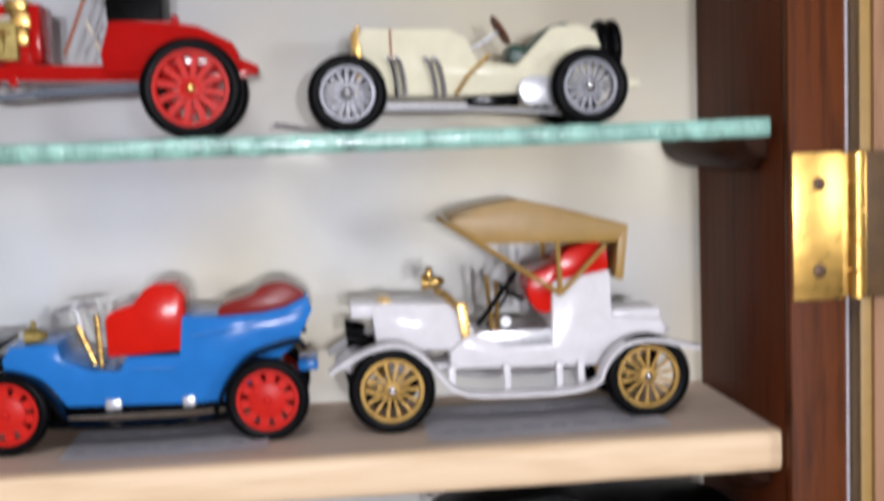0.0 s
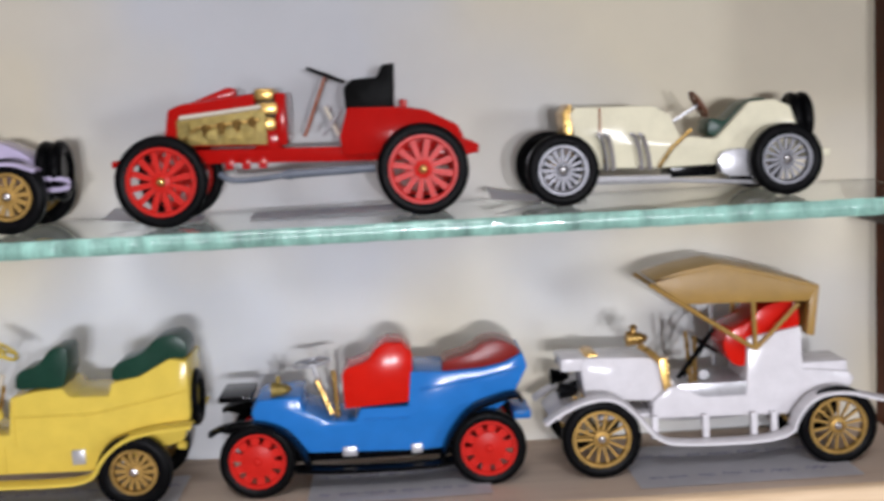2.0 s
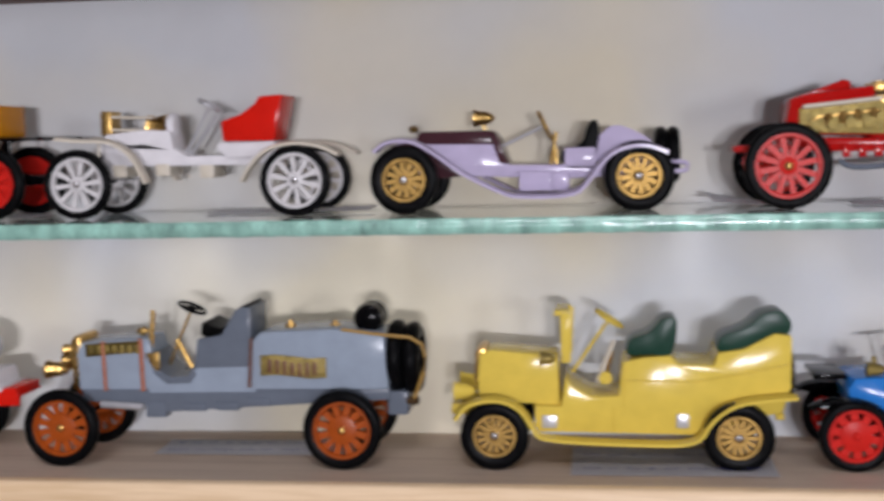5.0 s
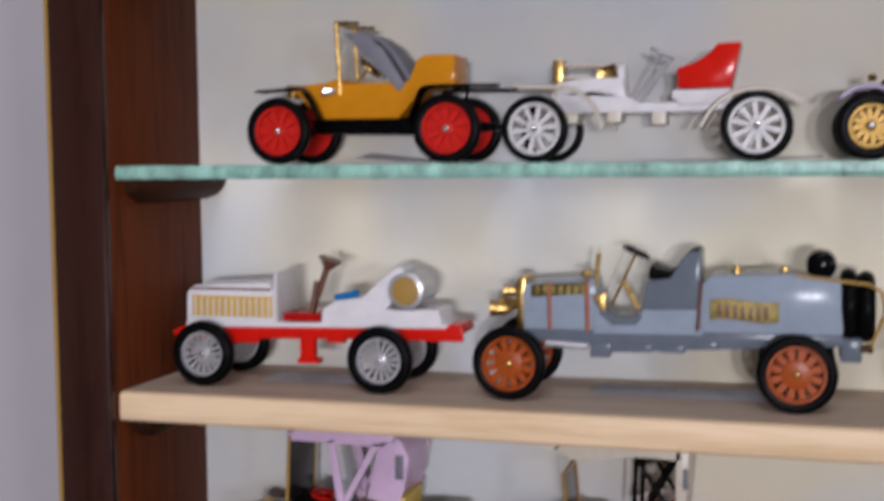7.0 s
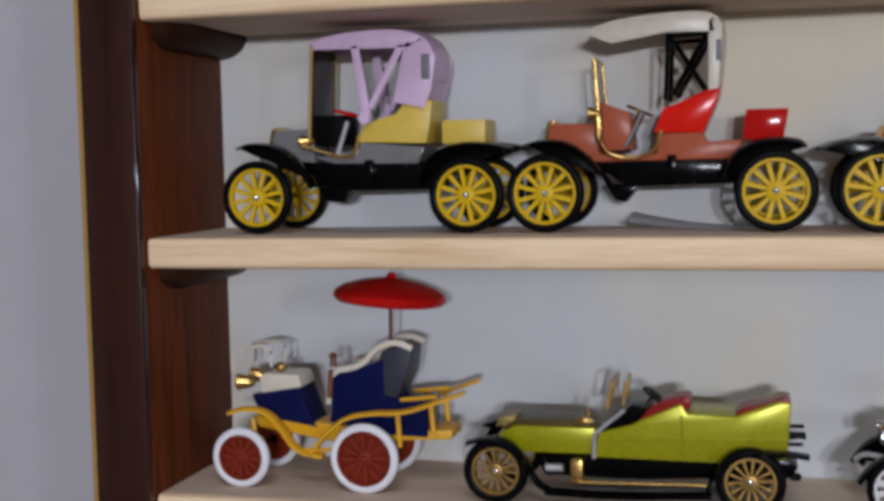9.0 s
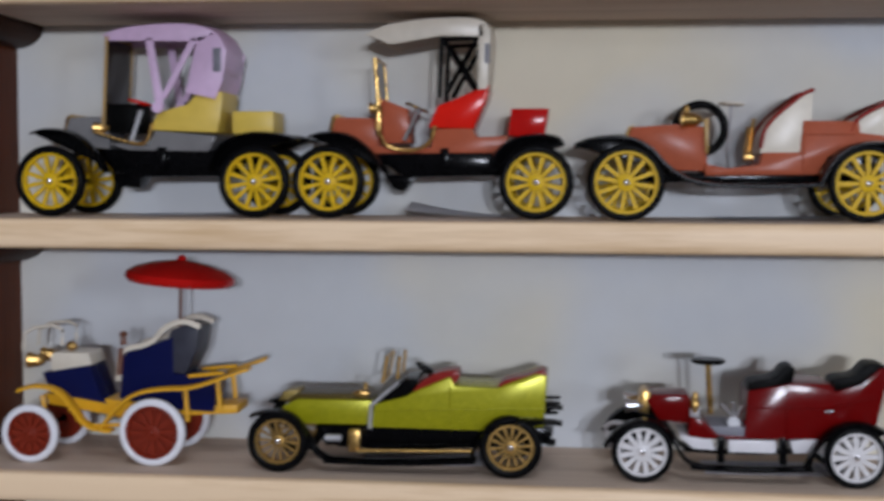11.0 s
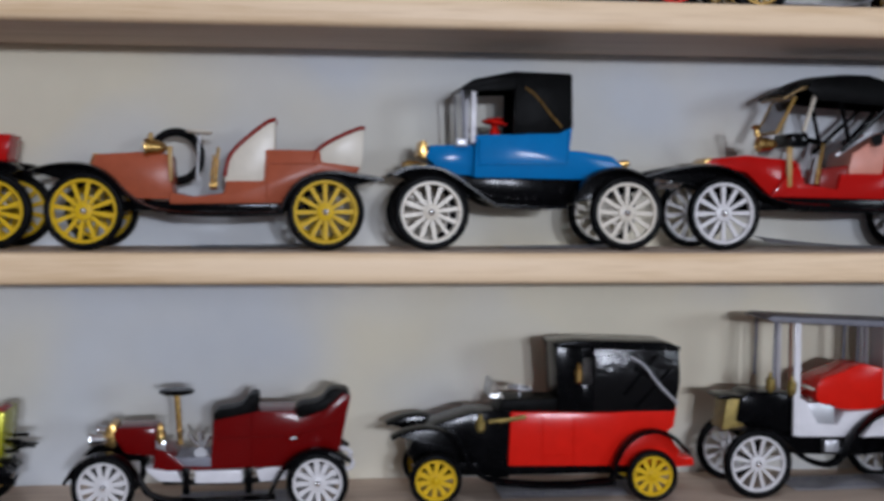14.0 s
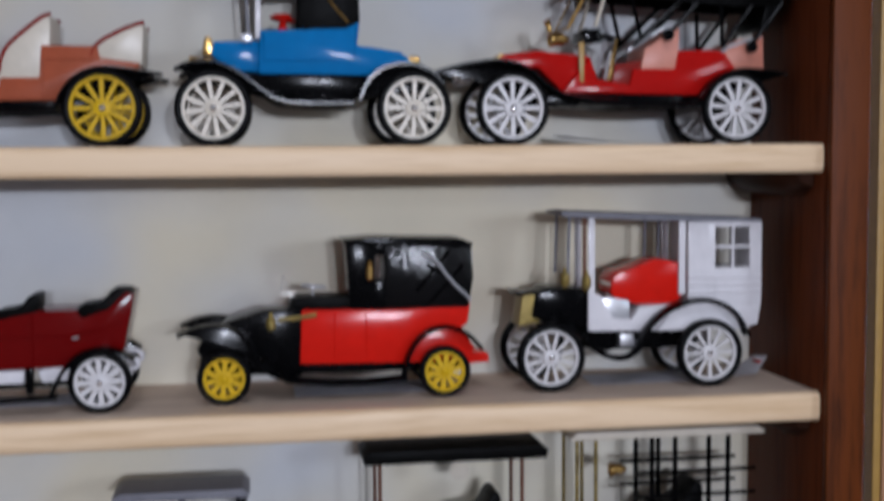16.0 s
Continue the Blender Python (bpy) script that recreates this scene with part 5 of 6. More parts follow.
c = car(-0.2320, 0.3380, Z2, "salmon brown touring car with cream seats and yellow wheels", 88, 14.5, YELLOWRIM, fat=1.5, spokes=12, slant=0, tyre=2.6, wide=1.18)
strips(c, "fender", [(-19.5, 28.8), (-13.1, 31.4), (-0.8, 32.3), (8.5, 28.9), (15.2, 20.8), (23.3, 15.8), (31.7, 14.5)], 12, 19, 0.9, BLACK)
strips(c, "running_board", [(29.6, 14.5), (48.7, 13.7), (72.3, 14.6)], 10, 18, 1.3, BLACK, n=1)
strips(c, "fender", [(70.7, 15.0), (74.9, 23.5), (81.7, 28.7), (91.0, 30.0), (101.5, 28.3), (109.6, 27.0)], 12, 19, 0.9, BLACK)
box(c, "chassis", (2.1, 18.3), (86.7, 14.6), -9, 9, BLACK, 0.6)
prism(c, "bonnet", [(0.4, 30.6), (2.1, 35.7), (19.0, 36.8), (30.0, 35.8), (31.1, 18.8), (16.9, 19.1), (8.5, 27.2)], -9, 9, SALMON, 1.0)
prism(c, "radiator", [(-0.4, 31.4), (1.3, 36.1), (3.4, 36.1), (3.0, 30.6)], -7, 7, BRASS, 0.5)
prism(c, "body", [(29.6, 18.8), (30.0, 21.7), (38.1, 20.0), (49.9, 21.4), (50.8, 26.0), (64.7, 26.1), (65.6, 38.0), (85.9, 37.8), (86.7, 33.4), (101.1, 31.7), (100.7, 29.6), (86.7, 28.7), (75.1, 24.4), (71.9, 17.6), (30.0, 17.1)], -10.5, 10.5, SALMON, 0.7)
prism(c, "seat", [(49.7, 25.6), (51.6, 33.7), (55.4, 39.2), (66.0, 47.8), (69.2, 49.1), (69.0, 38.0), (66.0, 25.6)], -10, 10, IVORY, 0.7)
prism(c, "seat", [(84.6, 33.8), (85.9, 38.5), (92.7, 42.3), (100.7, 46.6), (102.8, 46.2), (102.0, 30.8), (87.2, 30.4)], -10, 10, IVORY, 0.7)
rods(c, "seat_piping", [(50.3, 27.7), (51.6, 35.0), (55.4, 39.7), (65.6, 48.2), (69.4, 49.5)], 9.8, 0.8, MAROON, n=1)
rods(c, "seat_piping", [(83.3, 33.8), (85.0, 38.5), (93.1, 43.2), (101.5, 46.6), (103.0, 46.2)], 9.8, 0.8, MAROON, n=1)
rod(c, "door_moulding", [(66.0, 33.7), (66.0, 19.3)], -10.6, 0.35, SALMON)
rod(c, "door_moulding", [(67.3, 32.9), (84.6, 32.9)], -10.6, 0.35, SALMON)
lamp(c, (24.1, 38.3), -8.5, 3.2, 8, BRASS)
lathe(c, "lamp_chimney", [(0, 1.1), (1.8, 1.0), (2.6, 0.6)], (22.8, 41.3), -8.5, (0, 0, 1), BRASS, n=10)
prism(c, "scuttle_lamp", [(29.0, 38.7), (31.0, 39.0), (30.9, 25.6), (29.9, 25.6)], -10.4, -9.2, GOLDTAN, 0.3)
lathe(c, "spare_tyre", torus_prof(9.6, 1.7, 10), (30.0, 35.8), 9.5, (0, 1, 0), TYRE, n=30, closed=True)
steering(c, (39.3, 26.4), (40.2, 44.7), -3, 4.4, IVORY, SILVER, tilt=(0.05, 0, 1))
rod(c, "brake_lever", [(46.5, 23.0), (47.8, 38.8)], -8, 0.6, BRASS)
rod(c, "brake_lever", [(44.8, 23.0), (46.1, 35.8)], -7, 0.6, BRASS)
lathe(c, "pedal_boss", [(-1.5, 1.6), (1.5, 1.6)], (46.1, 24.3), -8, (1, 0, 0), BRASS, n=12)

c = car(-0.1040, 0.3405, Z2, "mid blue coupe with black hood and cream wheels", 76, 14.0, IVORY, fat=1.4, spokes=12, slant=0.16, tyre=2.7, wide=1.18, tall=1.04)
prism(c, "bonnet", [(-2.6, 34.3), (-0.9, 39.0), (16.6, 39.4), (18.0, 27.2), (4.8, 28.4)], -8, 8, TEAL, 1.1)
prism(c, "radiator", [(-5.7, 34.8), (-4.8, 40.6), (-2.2, 40.6), (-1.3, 33.1)], -6.5, 6.5, BRASS, 0.7)
lamp(c, (-7.4, 31.0), -9, 2.3, 6, BRASS)
lamp(c, (-7.4, 31.0), 9, 2.3, 6, BRASS)
prism(c, "body", [(16.2, 26.8), (17.1, 42.8), (35.5, 43.2), (55.2, 46.1), (54.1, 37.3), (58.5, 37.1), (71.0, 35.2), (75.3, 31.8), (74.5, 29.7), (64.0, 26.3)], -11, 11, TEAL, 0.8)
rod(c, "door_moulding", [(18.4, 41.1), (18.4, 31.8), (53.0, 32.2), (53.9, 44.4)], -11.1, 0.4, TEAL)
prism(c, "hood_top", [(10.1, 59.6), (16.2, 63.4), (32.0, 66.5), (54.3, 65.9), (54.8, 63.4), (32.0, 63.4), (14.9, 59.2)], -11.2, 11.2, CLOTH, 0.5)
for w in (-11.3, 10.2):
    prism(c, "hood_side", [(32.4, 65.1), (54.5, 65.5), (55.2, 46.1), (49.9, 43.6), (31.5, 43.2)], w, w + 1.1, CLOTH, 0.3)
    prism(c, "hood_rail", [(13.6, 59.6), (32.4, 64.6), (33.3, 59.6), (17.1, 58.8)], w, w + 1.1, CLOTH, 0.3)
prism(c, "hood_rear", [(51.3, 65.1), (54.8, 65.1), (55.2, 46.1), (51.3, 46.1)], -11, 11, CLOTH, 0.5)
rod(c, "hood_piping", [(36.4, 60.4), (40.7, 57.5), (45.6, 51.2), (50.8, 45.7)], -11.7, 0.55, BRASS, n=1)
for w in (-9.8, 8.4):
    prism(c, "screen_post", [(15.2, 61.3), (17.3, 61.7), (17.1, 40.2), (15.0, 39.6)], w, w + 1.0, WHITE, 0.3)
    prism(c, "screen_post", [(11.0, 60.0), (12.0, 60.4), (13.2, 39.8), (12.3, 39.8)], w, w + 0.8, GREYHOOD, 0.2)
frame_screen(c, (12.3, 39.8), (11.4, 59.6), 9, SILVER, r=0.5)
steering(c, (22.8, 42.3), (24.5, 47.8), -2, 4.6, SCARLET, SCARLET, tilt=(0.15, 0, 1))
lathe(c, "wheel_boss", [(-3, 2.4), (0, 1.2), (3, 3.8)], (24.5, 46.5), -2, (0, 0, 1), SCARLET, n=14)
prism(c, "chassis", [(11.4, 26.8), (64.0, 26.8), (60.0, 18.8), (53.0, 16.6), (26.7, 15.8), (20.1, 18.8)], -9, 9, BLACK, 0.6)
strips(c, "fender", [(-14.0, 28.0), (-8.3, 31.0), (2.6, 31.0), (11.4, 26.8), (22.3, 18.3), (28.9, 16.2), (53.0, 16.2)], 11, 18.5, 0.9, BLACK)
strips(c, "fender", [(54.8, 17.1), (58.7, 25.5), (66.1, 30.1), (75.8, 31.0), (84.1, 27.6), (88.5, 23.0)], 12, 18.5, 0.9, BLACK)
lathe(c, "tail_lamp", [(-2, 1.2), (1.5, 1.4), (2.2, 0.8)], (76.2, 32.6), -7, (1, 0, 0), BRASS, n=12)
box(c, "scuttle_lamp", (9.2, 41.5), (14.0, 38.5), -10, -7, SILVER, 0.6)

c = car(0.0110, 0.3410, Z2, "red touring car with long black hood and white wheels", 92, 13.4, WHITERIM, fat=1.4, spokes=12, slant=0.4, tyre=2.3, wide=1.18, tall=1.085)
prism(c, "bonnet", [(-7.7, 31.3), (-3.9, 33.6), (9.7, 34.9), (30.5, 33.0), (32.0, 19.8), (19.9, 19.4), (9.7, 28.3)], -8.5, 8.5, RED, 0.9)
prism(c, "radiator", [(-8.2, 31.7), (-6.3, 33.8), (-3.4, 33.8), (-3.4, 29.1)], -6.5, 6.5, BRASS, 0.5)
prism(c, "body", [(19.4, 19.4), (31.0, 32.5), (33.9, 24.5), (47.5, 22.3), (48.9, 28.3), (66.3, 28.3), (67.8, 35.1), (82.3, 35.5), (87.2, 34.7), (92.5, 28.3), (80.4, 23.2), (76.5, 18.5)], -10.5, 10.5, RED, 0.7)
prism(c, "seat", [(51.8, 27.9), (53.7, 36.0), (58.1, 38.1), (64.9, 43.6), (68.3, 43.6), (67.8, 27.9)], -10, 10, PINKSALMON, 0.8)
prism(c, "seat_front", [(39.7, 22.3), (41.2, 30.0), (53.7, 31.7), (54.2, 22.3)], -9, 9, MAROON, 0.6)
prism(c, "seat", [(83.3, 32.5), (87.2, 35.1), (92.0, 38.9), (104.1, 41.1), (104.6, 28.3), (91.5, 27.9)], -10, 10, PINKSALMON, 0.8)
rods(c, "seat_piping", [(46.5, 34.7), (54.2, 39.4), (62.0, 43.6)], 9.8, 0.8, SILVER)
rods(c, "seat_piping", [(83.3, 33.0), (89.6, 36.8), (103.1, 40.6)], 9.8, 0.7, SILVER)
strip(c, "hood_top", [(24.9, 57.2), (35.3, 62.8), (46.0, 64.0), (59.6, 64.7), (70.2, 61.1), (82.3, 61.1), (94.4, 60.2), (106.5, 58.9), (113.8, 56.8)], -12, 12, 1.0, CLOTH, crown=1.2)
for w in (-12.1, 11.2):
    prism(c, "hood_valance", [(33.9, 59.4), (37.8, 62.8), (59.6, 64.5), (71.2, 61.1), (94.4, 60.2), (113.3, 56.8), (111.9, 52.1), (93.5, 51.3), (66.8, 53.4), (39.7, 55.1)], w, w + 0.9, CLOTH, 0.25)
    for a, b in (((47.9, 54.7), (51.8, 39.8)), ((68.8, 53.4), (48.9, 36.8)), ((75.5, 52.5), (63.4, 40.6)), ((85.7, 51.7), (86.2, 36.4)), ((98.8, 51.7), (86.2, 36.4)), ((111.9, 53.0), (98.3, 36.8))):
        rod(c, "hood_iron", [a, b], w + 0.5, 0.9, BLACK)
    for a in ((63.4, 40.6), (98.8, 36.4)):
        lathe(c, "hood_knob", [(-0.6, 2.2), (0.9, 2.2)], a, w, (0, -1, 0), BLACK, n=14)
prism(c, "hood_rear", [(106.5, 58.1), (113.8, 56.4), (106.0, 42.8), (102.7, 43.6)], -11, 11, CLOTH, 0.5)
frame_screen(c, (21.8, 43.2), (29.1, 56.0), 9.5, GOLDTAN, r=0.7, pane=SMOKED)
rods(c, "screen_post", [(32.9, 43.6), (38.3, 59.4)], 10, 0.9, IVORY)
strip(c, "screen_visor", [(24.2, 56.0), (31.5, 60.2), (39.2, 60.6)], -10, 10, 0.8, GOLDTAN)
lamp(c, (17.4, 38.9), -8.5, 2.8, 8, BRASS)
lathe(c, "lamp_chimney", [(0, 1.2), (2.6, 1.0), (3.6, 1.8), (4.4, 0.8)], (14.0, 41.9), -8, (-0.3, 0, 1), BRASS, n=10)
prism(c, "scuttle_lamp", [(26.2, 37.7), (28.6, 38.0), (28.5, 23.2), (26.6, 23.2)], -10.6, -9.4, GOLDTAN, 0.3)
box(c, "dash_box", (28.1, 43.2), (35.3, 38.1), -8, 8, BLACK, 0.7)
rod(c, "brake_lever", [(39.2, 24.5), (41.6, 39.4)], -8, 0.8, BRASS)
rod(c, "brake_lever", [(36.8, 24.5), (39.2, 35.1)], -7, 0.7, SILVER)
steering(c, (33.4, 26.6), (36.8, 40.6), -2, 4.2, BLACK, SILVER)
lamp(c, (-19.9, 24.5), -9, 2.3, 6, CHROME)
lamp(c, (-19.9, 24.5), 7, 2.3, 6, CHROME)
strips(c, "fender", [(-30.3, 26.2), (-19.4, 29.1), (-3.4, 31.3), (7.3, 28.3), (15.0, 21.1), (25.7, 17.2), (43.6, 16.4)], 11, 18.5, 0.9, BLACK)
box(c, "chassis", (0.0, 19.4), (92.0, 14.3), -9, 9, BLACK, 0.6)
strips(c, "running_board", [(29.1, 16.0), (55.7, 14.7), (79.9, 15.5)], 10, 18, 1.3, BLACK, n=1)
strips(c, "fender", [(78.4, 16.8), (82.3, 23.2), (89.6, 27.4), (99.3, 28.3), (113.8, 26.2)], 12, 18.5, 0.9, BLACK)

# ---- third pine shelf ----
c = car(-0.4662, 0.3350, Z3, "navy and yellow horseless carriage under a red parasol", 50.3, 11.7, DARKRIM, R2=13.4, fat=1.6, spokes=12, m_tyre=WHITETYRE, m_hub=DARKRIM, slant=-0.37, tyre=2.7, back=True)
prism(c, "front_body", [(4.4, 34.8), (24.3, 38.2), (29.1, 25.7), (32.1, 22.5), (8.3, 26.3)], -8.5, 8.5, NAVY, 0.8)
prism(c, "bonnet", [(7.8, 41.4), (9.7, 43.2), (23.8, 43.1), (25.7, 38.2), (8.3, 35.2)], -8, 8, IVORY, 0.8)
lamp(c, (1.9, 39.7), -8, 3.0, 7, BRASS)
lamp(c, (1.5, 39.7), 7, 3.0, 7, BRASS)
lathe(c, "bonnet_lamp", [(-2, 1.4), (0, 2.2), (2, 1.2)], (17.0, 45.3), -4, (1, 0, 0), BRASS, n=12)
rods(c, "front_rail", [(-3.4, 43.7), (-2.4, 52.6), (13.6, 54.3), (13.1, 45.8)], 7, 0.7, IVORY, n=1)
strips(c, "fender", [(-5.8, 28.7), (1.9, 31.2), (11.2, 29.4), (17.0, 22.7), (22.3, 14.6), (33.0, 13.2)], 10.5, 16, 1.0, CHASSISYEL)
strips(c, "fender", [(27.7, 13.7), (34.5, 22.5), (42.3, 28.7), (53.4, 30.8), (65.6, 31.1), (76.7, 35.0), (88.9, 39.4)], 10.5, 16, 1.0, CHASSISYEL)
prism(c, "chassis", [(4.9, 26.3), (60.7, 22.3), (85.5, 23.4), (85.5, 19.9), (58.3, 18.3), (41.3, 16.7), (7.3, 21.9)], -8, 8, CHASSISYEL, 0.6)
prism(c, "seat_body", [(37.4, 28.3), (38.4, 45.6), (51.0, 47.3), (59.3, 50.3), (59.3, 35.6), (76.7, 34.2), (75.8, 20.4), (58.3, 21.0), (36.4, 25.2)], -9, 9, NAVY, 0.8)
strips(c, "seat_trim", [(35.5, 32.3), (36.4, 45.6), (50.0, 47.7), (54.9, 54.8), (63.6, 57.8), (70.4, 55.1)], 8.4, 9.8, 1.6, IVORY)
prism(c, "seat_back", [(52.5, 37.0), (58.3, 53.0), (65.6, 55.6), (69.9, 53.8), (68.5, 44.4), (64.1, 35.2)], -8.6, 8.6, SLATE, 0.8)
rod(c, "parasol_mast", [(62.4, 39.2), (63.1, 76.0)], 0, 0.8, BROWN)
lathe(c, "parasol", [(-3.4, 19.6), (-4.0, 21.2), (-2.6, 22.2), (-0.6, 21.6), (1.6, 18.0), (3.6, 11.5), (4.7, 5.0), (5.1, 2.0), (6.6, 1.6), (7.2, 0.4)], (63.1, 75.4), 0, (0.09, 0, 1), RED, n=36)
rod(c, "side_lamp", [(37.9, 45.6), (36.9, 34.9)], -9.6, 1.2, BROWN)
lathe(c, "side_lamp_top", [(0, 1.4), (3.4, 1.2), (4.0, 2.0), (5.4, 0.8)], (38.9, 46.9), -9.0, (0, 0, 1), BROWN, n=10)
rods(c, "tail_post", [(64.1, 29.4), (64.8, 16.9)], 11, 1.0, CHASSISYEL)
rods(c, "tail_post", [(77.2, 33.7), (78.2, 22.1)], 11, 1.0, CHASSISYEL)
rods(c, "tail_rail", [(65.6, 34.7), (80.1, 36.3)], 9, 0.8, CHASSISYEL)
rods(c, "spring", [(4.9, 26.3), (6.3, 15.2)], 12, 1.0, CHASSISYEL)
tube(c, "drag_link", [((24.3, 14.6)[0], -13, (24.3, 14.6)[1]), ((51.0, 15.9)[0], -13, (51.0, 15.9)[1])], 0.8, CHASSISYEL)

c = car(-0.3645, 0.3320, Z3, "metallic lime green touring car with brown-red seats and brass wheels", 90, 13.3, RIMBRASS, width=4.4, fat=0.8, spokes=14, slant=-0.11, tyre=3.6, tall=0.905)
prism(c, "bonnet", [(0.0, 26.2), (6.7, 29.9), (36.1, 30.2), (37.9, 19.3), (8.9, 19.0)], -8.5, 8.5, LIME, 0.8)
prism(c, "bonnet_top", [(0.9, 28.0), (6.7, 32.1), (31.2, 32.7), (37.0, 30.2), (6.7, 28.6)], -7.5, 7.5, OLIVE, 0.9)
prism(c, "radiator", [(-1.1, 28.4), (0.4, 32.4), (6.7, 33.4), (7.1, 29.1)], -6, 6, DARKGOLD, 0.6)
prism(c, "body", [(36.1, 18.8), (37.4, 28.9), (49.0, 32.3), (53.5, 35.0), (66.8, 41.5), (68.6, 37.6), (85.5, 37.1), (89.1, 39.0), (99.8, 43.4), (104.3, 42.9), (102.9, 20.8), (80.2, 18.5)], -11, 11, LIME, 0.8)
seat(c, [(51.2, 32.8), (55.2, 39.0), (62.4, 43.2), (70.0, 44.2), (70.4, 39.4), (62.4, 34.4)], 10, MAROON, 4)
seat(c, [(85.1, 34.9), (86.0, 39.8), (97.1, 42.2), (102.0, 45.0), (104.5, 43.3), (103.4, 39.3), (97.1, 35.2)], 10, MAROON, 4)
rod(c, "body_moulding", [(37.9, 26.3), (102.9, 28.8)], -11.1, 0.4, LIME)
rod(c, "door_moulding", [(66.8, 37.1), (67.3, 20.0)], -11.1, 0.35, LIME)
frame_screen(c, (40.5, 38.2), (42.3, 48.8), 8.5, GOLDTAN, r=0.7)
rods(c, "screen_post", [(46.3, 39.7), (47.2, 49.4)], 8.5, 0.6, GOLDTAN)
rod(c, "screen_stay", [(35.6, 18.3), (36.1, 28.4), (46.8, 38.4)], -10.8, 0.8, SILVER)
prism(c, "cockpit", [(37.9, 29.4), (49.0, 39.8), (54.8, 39.9), (51.2, 32.3)], -9.5, 9.5, BLACK, 0.5)
steering(c, (49.0, 32.3), (57.5, 43.0), -3, 4.4, BLACK, BLACK)
lathe(c, "side_lamp", [(-3.5, 0.8), (-1.5, 1.7), (1.5, 1.6), (3, 0.8)], (32.5, 33.2), -9.5, (1, 0, 0), BRASS, n=12)
lathe(c, "lamp_chimney", [(0, 1.0), (2.4, 1.0), (3.0, 0.5)], (33.9, 35.0), -9.5, (0, 0, 1), BRASS, n=10)
prism(c, "chassis", [(13.4, 18.2), (102.5, 20.4), (106.9, 17.9), (104.7, 13.0), (17.8, 10.0)], -9, 9, BLACK, 0.6)
rod(c, "running_rail", [(30.3, 9.4), (76.2, 10.5)], -14.5, 0.9, BRASS)
box(c, "battery_box", (27.2, 18.1), (31.6, 8.6), -14, -10, BRASS, 0.5)
lathe(c, "gas_bottle", [(-3.4, 0.8), (-3, 1.6), (3, 1.6), (3.4, 0.8)], (21.2, 14.0), -11.5, (1, 0, 0), SILVER, n=14)
strips(c, "fender", [(-11.1, 24.2), (-4.5, 26.6), (4.5, 25.5), (10.2, 19.0), (14.7, 9.0), (20.0, 6.1)], 12, 19, 0.9, BLACK)
strips(c, "running_board", [(17.8, 6.0), (44.6, 5.4), (76.6, 7.5)], 11, 18, 1.6, BLACK, n=1)
strips(c, "fender", [(74.0, 7.4), (77.5, 16.7), (83.8, 23.0), (91.3, 25.4), (100.2, 25.2), (109.2, 24.1)], 12, 19, 0.9, BLACK)
rods(c, "luggage_rail", [(102.0, 30.1), (109.6, 30.2)], 6, 0.8, BLACK)
rods(c, "luggage_rail", [(102.9, 26.1), (108.7, 26.3)], 7, 0.8, BLACK)
lathe(c, "tail_lamp", [(-1.5, 1.6), (1.5, 1.6), (2.2, 0.8)], (105.6, 14.3), -10, (1, 0, 0), BLACK, n=12)

c = car(-0.2250, 0.3325, Z3, "deep red touring car with black seats and white wheels", 78, 12.4, WHITERIM, fat=1.9, spokes=12, slant=0, tyre=2.5, tall=0.935)
prism(c, "bonnet", [(1.9, 31.1), (4.0, 34.0), (18.0, 34.2), (19.3, 22.0), (6.6, 23.4)], -8, 8, DEEPRED, 1.0)
prism(c, "radiator", [(-1.1, 26.4), (-0.6, 33.2), (1.1, 35.7), (3.2, 34.4), (2.8, 25.5)], -6.5, 6.5, BRASS, 0.7)
lamp(c, (-3.2, 29.4), -8, 2.5, 6.5, CHROME)
lamp(c, (-3.2, 29.4), 8, 2.5, 6.5, CHROME)
lathe(c, "side_lamp", [(-5, 0.9), (-3, 1.7), (0, 1.9), (1, 1.2), (3.4, 1.2), (4, 0.5)], (19.9, 31.8), -9, (0, 0, 1), BRASS, n=12)
box(c, "lamp_bracket", (18.0, 29.3), (21.8, 22.0), -10, -8, CHROME, 0.5)
prism(c, "body", [(17.2, 17.8), (18.0, 25.9), (23.5, 24.1), (28.6, 18.6), (38.4, 18.1), (39.4, 36.8), (53.2, 39.7), (55.7, 40.3), (69.3, 40.3), (71.4, 37.1), (80.8, 40.4), (87.5, 47.2), (90.5, 46.3), (86.3, 23.4), (68.5, 17.9), (23.5, 16.9)], -11, 11, DEEPRED, 0.3)
seat(c, [(39.2, 36.0), (39.6, 40.6), (49.4, 41.9), (52.8, 46.9), (56.6, 47.3), (56.0, 40.1), (51.1, 36.3)], 10, CLOTH, 3)
seat(c, [(69.7, 37.1), (70.2, 42.6), (79.1, 43.4), (82.9, 48.9), (90.1, 48.4), (89.7, 43.3), (83.7, 38.7)], 10, CLOTH, 3)
rod(c, "body_moulding", [(40.1, 30.0), (68.0, 30.3), (85.8, 35.3)], -11.1, 0.35, DEEPRED)
rod(c, "door_moulding", [(53.6, 38.9), (53.6, 18.4)], -11.1, 0.3, DEEPRED)
lathe(c, "door_handle", [(-1.4, 0.5), (1.4, 0.5)], (69.1, 29.4), -11.6, (1, 0, 0.1), CHROME, n=8)
rod(c, "steering_column", [(26.5, 25.8), (25.2, 46.2)], -3, 1.1, BRASS)
lathe(c, "steering_wheel", [(-1.0, 5.6), (-0.4, 6.6), (0.4, 6.6), (0.9, 5.8), (0.6, 0.5)], (25.2, 47.5), -3, (0, 0, 1), BLACK, n=24)
